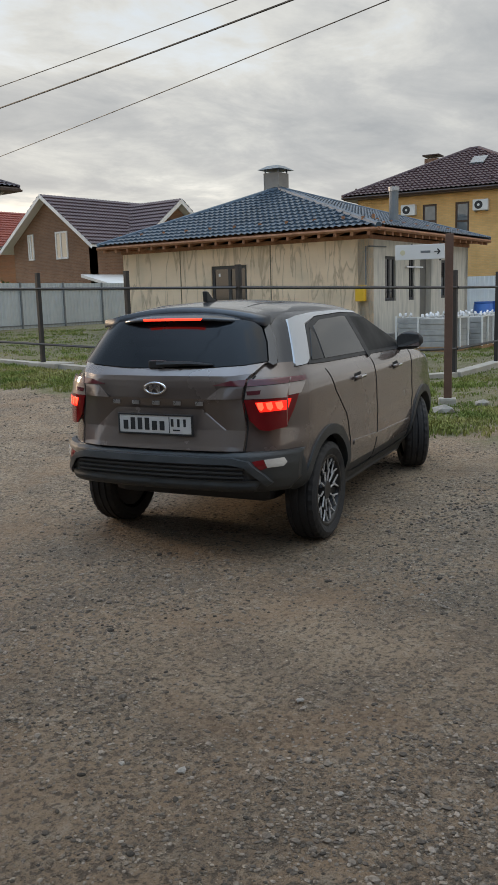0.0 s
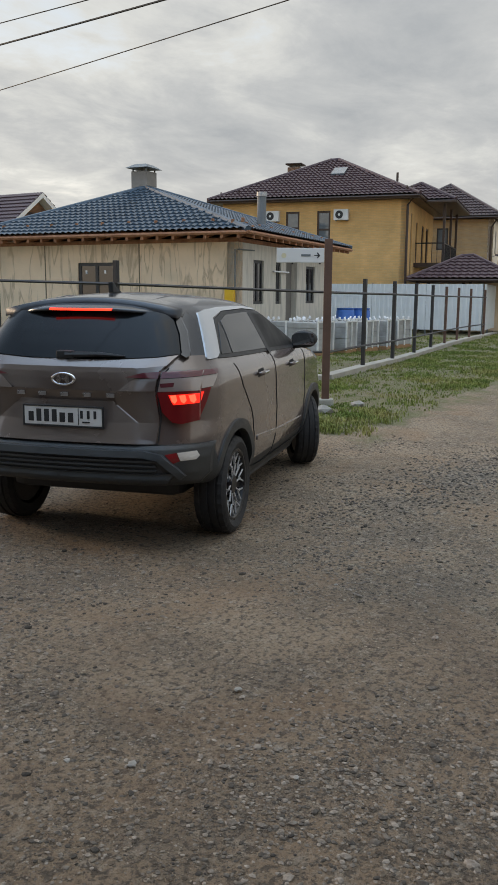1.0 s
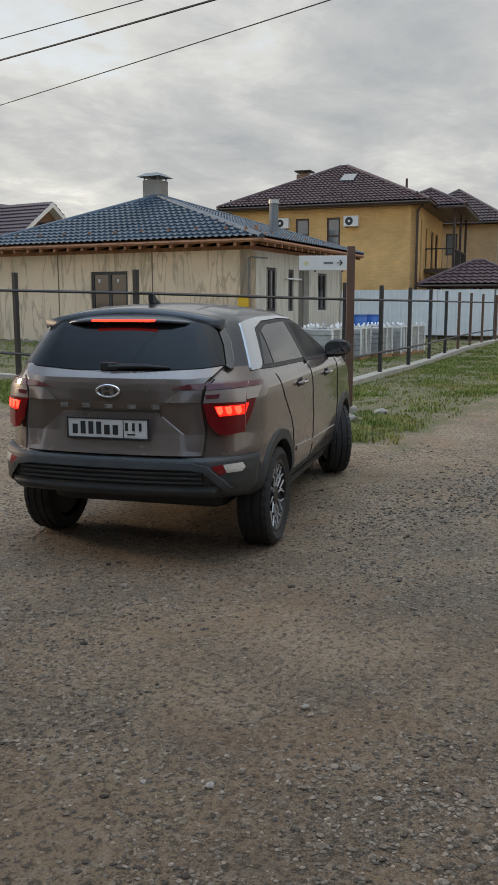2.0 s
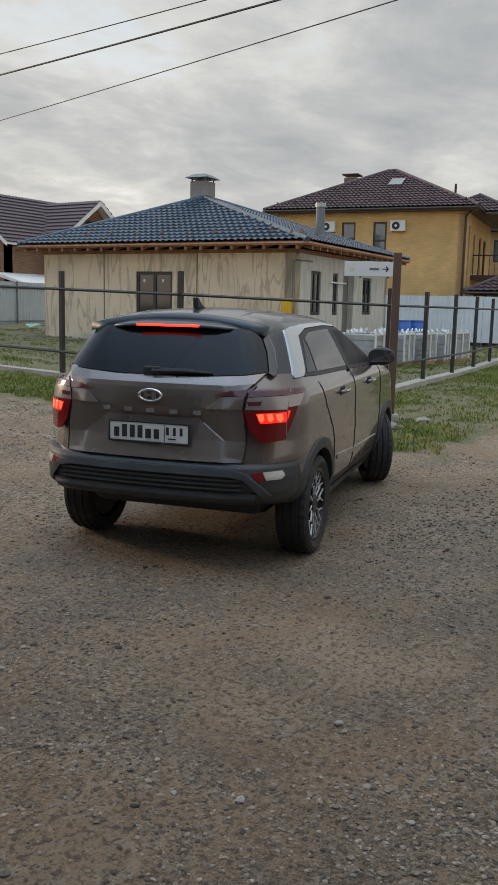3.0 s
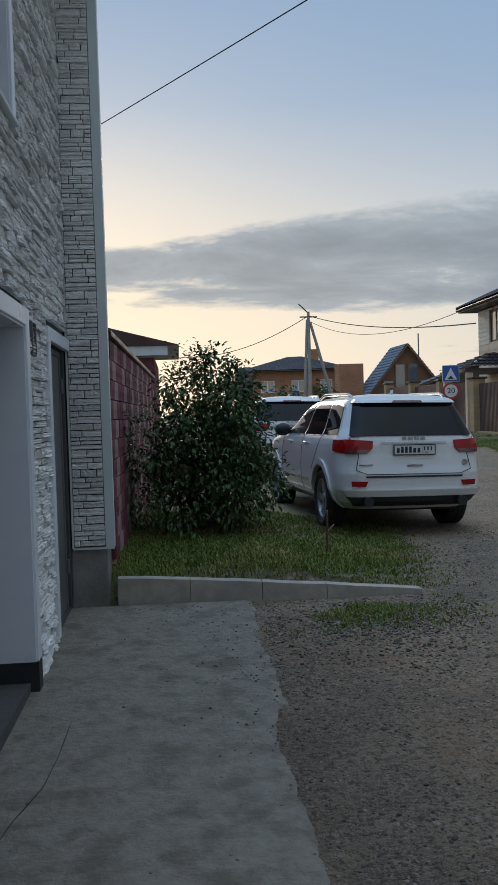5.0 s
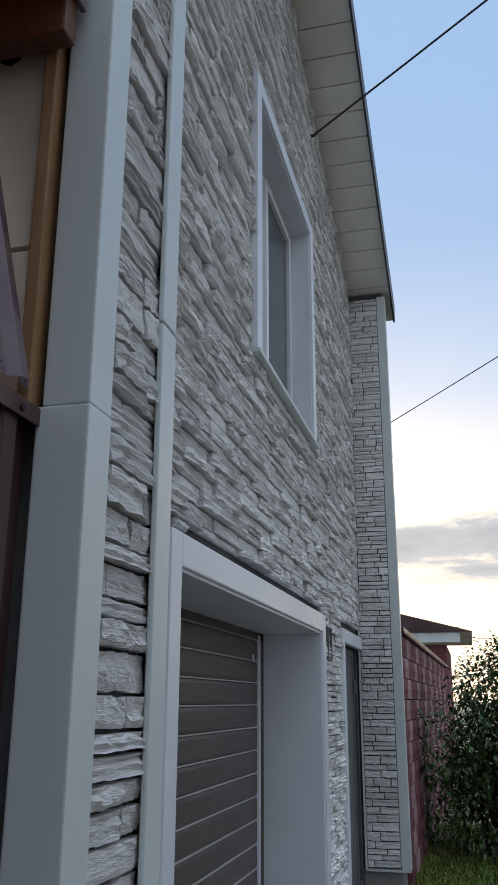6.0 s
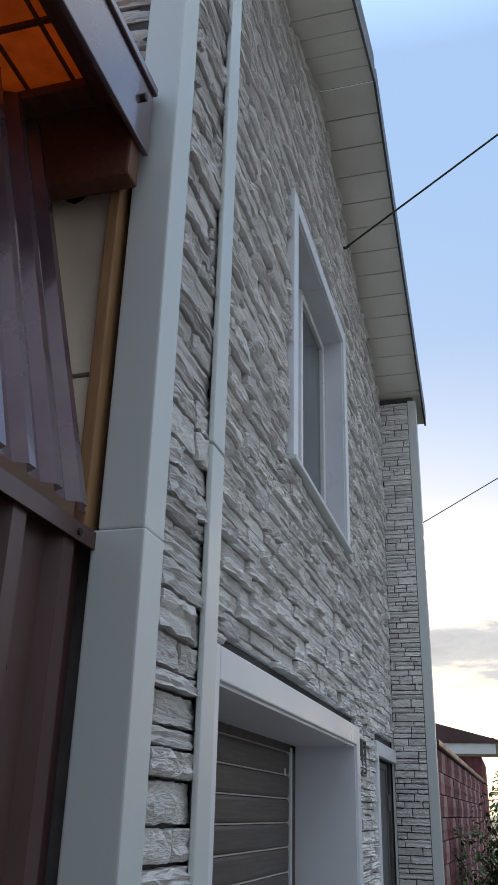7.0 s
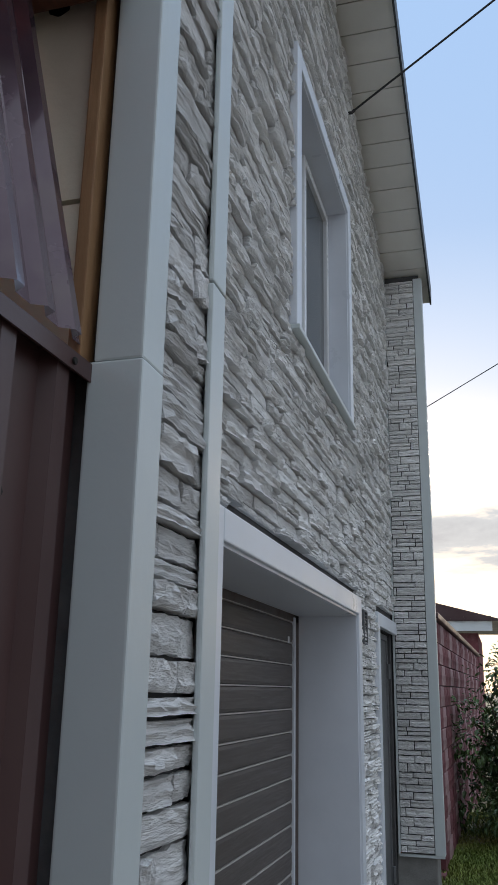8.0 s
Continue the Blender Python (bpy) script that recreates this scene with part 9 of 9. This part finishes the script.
def lay_courses(y0, y1, z0, z1, rng, inside, len_lo=0.11, len_hi=0.42):
    """Courses of stones over a rectangle: (y, z, length, height)."""
    z = z0
    while z < z1 - 0.02:
        h = min(rng.choice((0.034, 0.042, 0.050, 0.058, 0.070)), z1 - z)
        y = y0 - rng.uniform(0, 0.2)
        while y < y1 - 0.01:
            l = rng.uniform(len_lo, len_hi)
            a, b = max(y, y0), min(y + l, y1)
            if y1 - b < 0.05:
                b = y1
            if b - a > 0.02:
                split = h > 0.065 and rng.random() < 0.25
                parts = ((z, h * 0.5), (z + h * 0.5, h * 0.5)) if split else ((z, h),)
                for zz, hh in parts:
                    for ya, yb in inside(a, b, zz, hh):
                        if yb - ya > 0.015:
                            yield ya, zz, yb - ya, hh
            y = b if b == y1 else y + l
        z += h


def build_cladding():
    house = bpy.data.objects["stone_house"]
    shapes = stone_shapes()
    meshes = [mesh_of("stone", v, f, M_STONE) for v, f in shapes]
    rng = random.Random(9)
    gap = 0.008
    near, rest = [], []
    holes = [(GAR[0] - 0.11, GAR[1] + 0.11, 0, GAR[3] + 0.11), (WIN[0] - 0.10, WIN[1] + 0.10, WIN[2] - 0.03, WIN[3] + 0.10), (DOOR[0] - 0.10, 9.0, 0, DOOR[3] + 0.10)]

    def wall_inside(a, b, z, h):
        spans = [(a, b)]
        for p, q, c, d in holes:
            if z + h > c + 0.01 and z < d - 0.005:
                nxt = []
                for s, t in spans:
                    if t <= p or s >= q:
                        nxt.append((s, t))
                    else:
                        if s < p:
                            nxt.append((s, p))
                        if t > q:
                            nxt.append((q, t))
                spans = nxt
        lim = (APEX_Z - z - h) / PITCH
        return [(max(s, APEX_Y - lim), min(t, APEX_Y + lim)) for s, t in spans]

    free = lambda a, b, z, h: [(a, b)]
    # wall between the pillars (faces +x)
    for y, z, l, h in lay_courses(2.135, FAR_Y - 0.012, 0.04, 6.72, rng, wall_inside):
        m = Matrix.LocRotScale((WALL_X - 0.022, y + gap / 2, z + gap / 2), None, (rng.uniform(0.022, 0.064), l - gap, h - gap))
        (near if y < 3.05 and 1.2 < z < 4.6 and len(near) < 150 else rest).append(m)
    # front of the near pillar
    for y, z, l, h in lay_courses(1.852, 2.085, 0.04, 5.5, rng, free, 0.10, 0.34):
        m = Matrix.LocRotScale((PIL_X - 0.028, y + gap / 2, z + gap / 2), None, (rng.uniform(0.020, 0.040), l - gap, h - gap))
        (near if 1.3 < z < 4.2 else rest).append(m)
    # flank of the far pillar (faces -y)
    turn = pose(0, 0, 0, 0, 0, -90)
    for x, z, l, h in lay_courses(WALL_X + 0.012, PIL_X - 0.076, 0.625, 5.6, rng, free, 0.09, 0.26):
        m = Matrix.Translation((x + gap / 2, FAR_Y + 0.022, z + gap / 2)) @ turn @ Matrix.Diagonal((rng.uniform(0.024, 0.038), l - gap, h - gap, 1))
        (near if 1.0 < z < 3.4 and len(near) < 298 else rest).append(m)
    # flank of the house above the lean-to (faces -y)
    for x, z, l, h in lay_courses(-3.4, PIL_X - 0.086, 3.31, 5.4, rng, free):
        m = Matrix.Translation((x + gap / 2, NEAR_Y + 0.052, z + gap / 2)) @ turn @ Matrix.Diagonal((rng.uniform(0.026, 0.046), l - gap, h - gap, 1))
        rest.append(m)
    # flank of the near pillar, below the lean-to, hidden by it
    for m in near:
        part("stone", meshes[rng.randrange(len(meshes))], None, house, m=m)
    verts, faces = [], []
    for m in rest:
        v, f = shapes[rng.randrange(len(shapes))]
        a = np.array(m)
        w = v @ a[:3, :3].T + a[:3, 3]
        b = len(verts)
        verts.extend(map(tuple, w))
        faces.extend([tuple(i + b for i in q) for q in f])
    ob = part("stone_courses", (verts, faces), M_STONE_FAR, house, "grey split-stone courses")
    ob["kind"] = "stuff"


build_cladding()
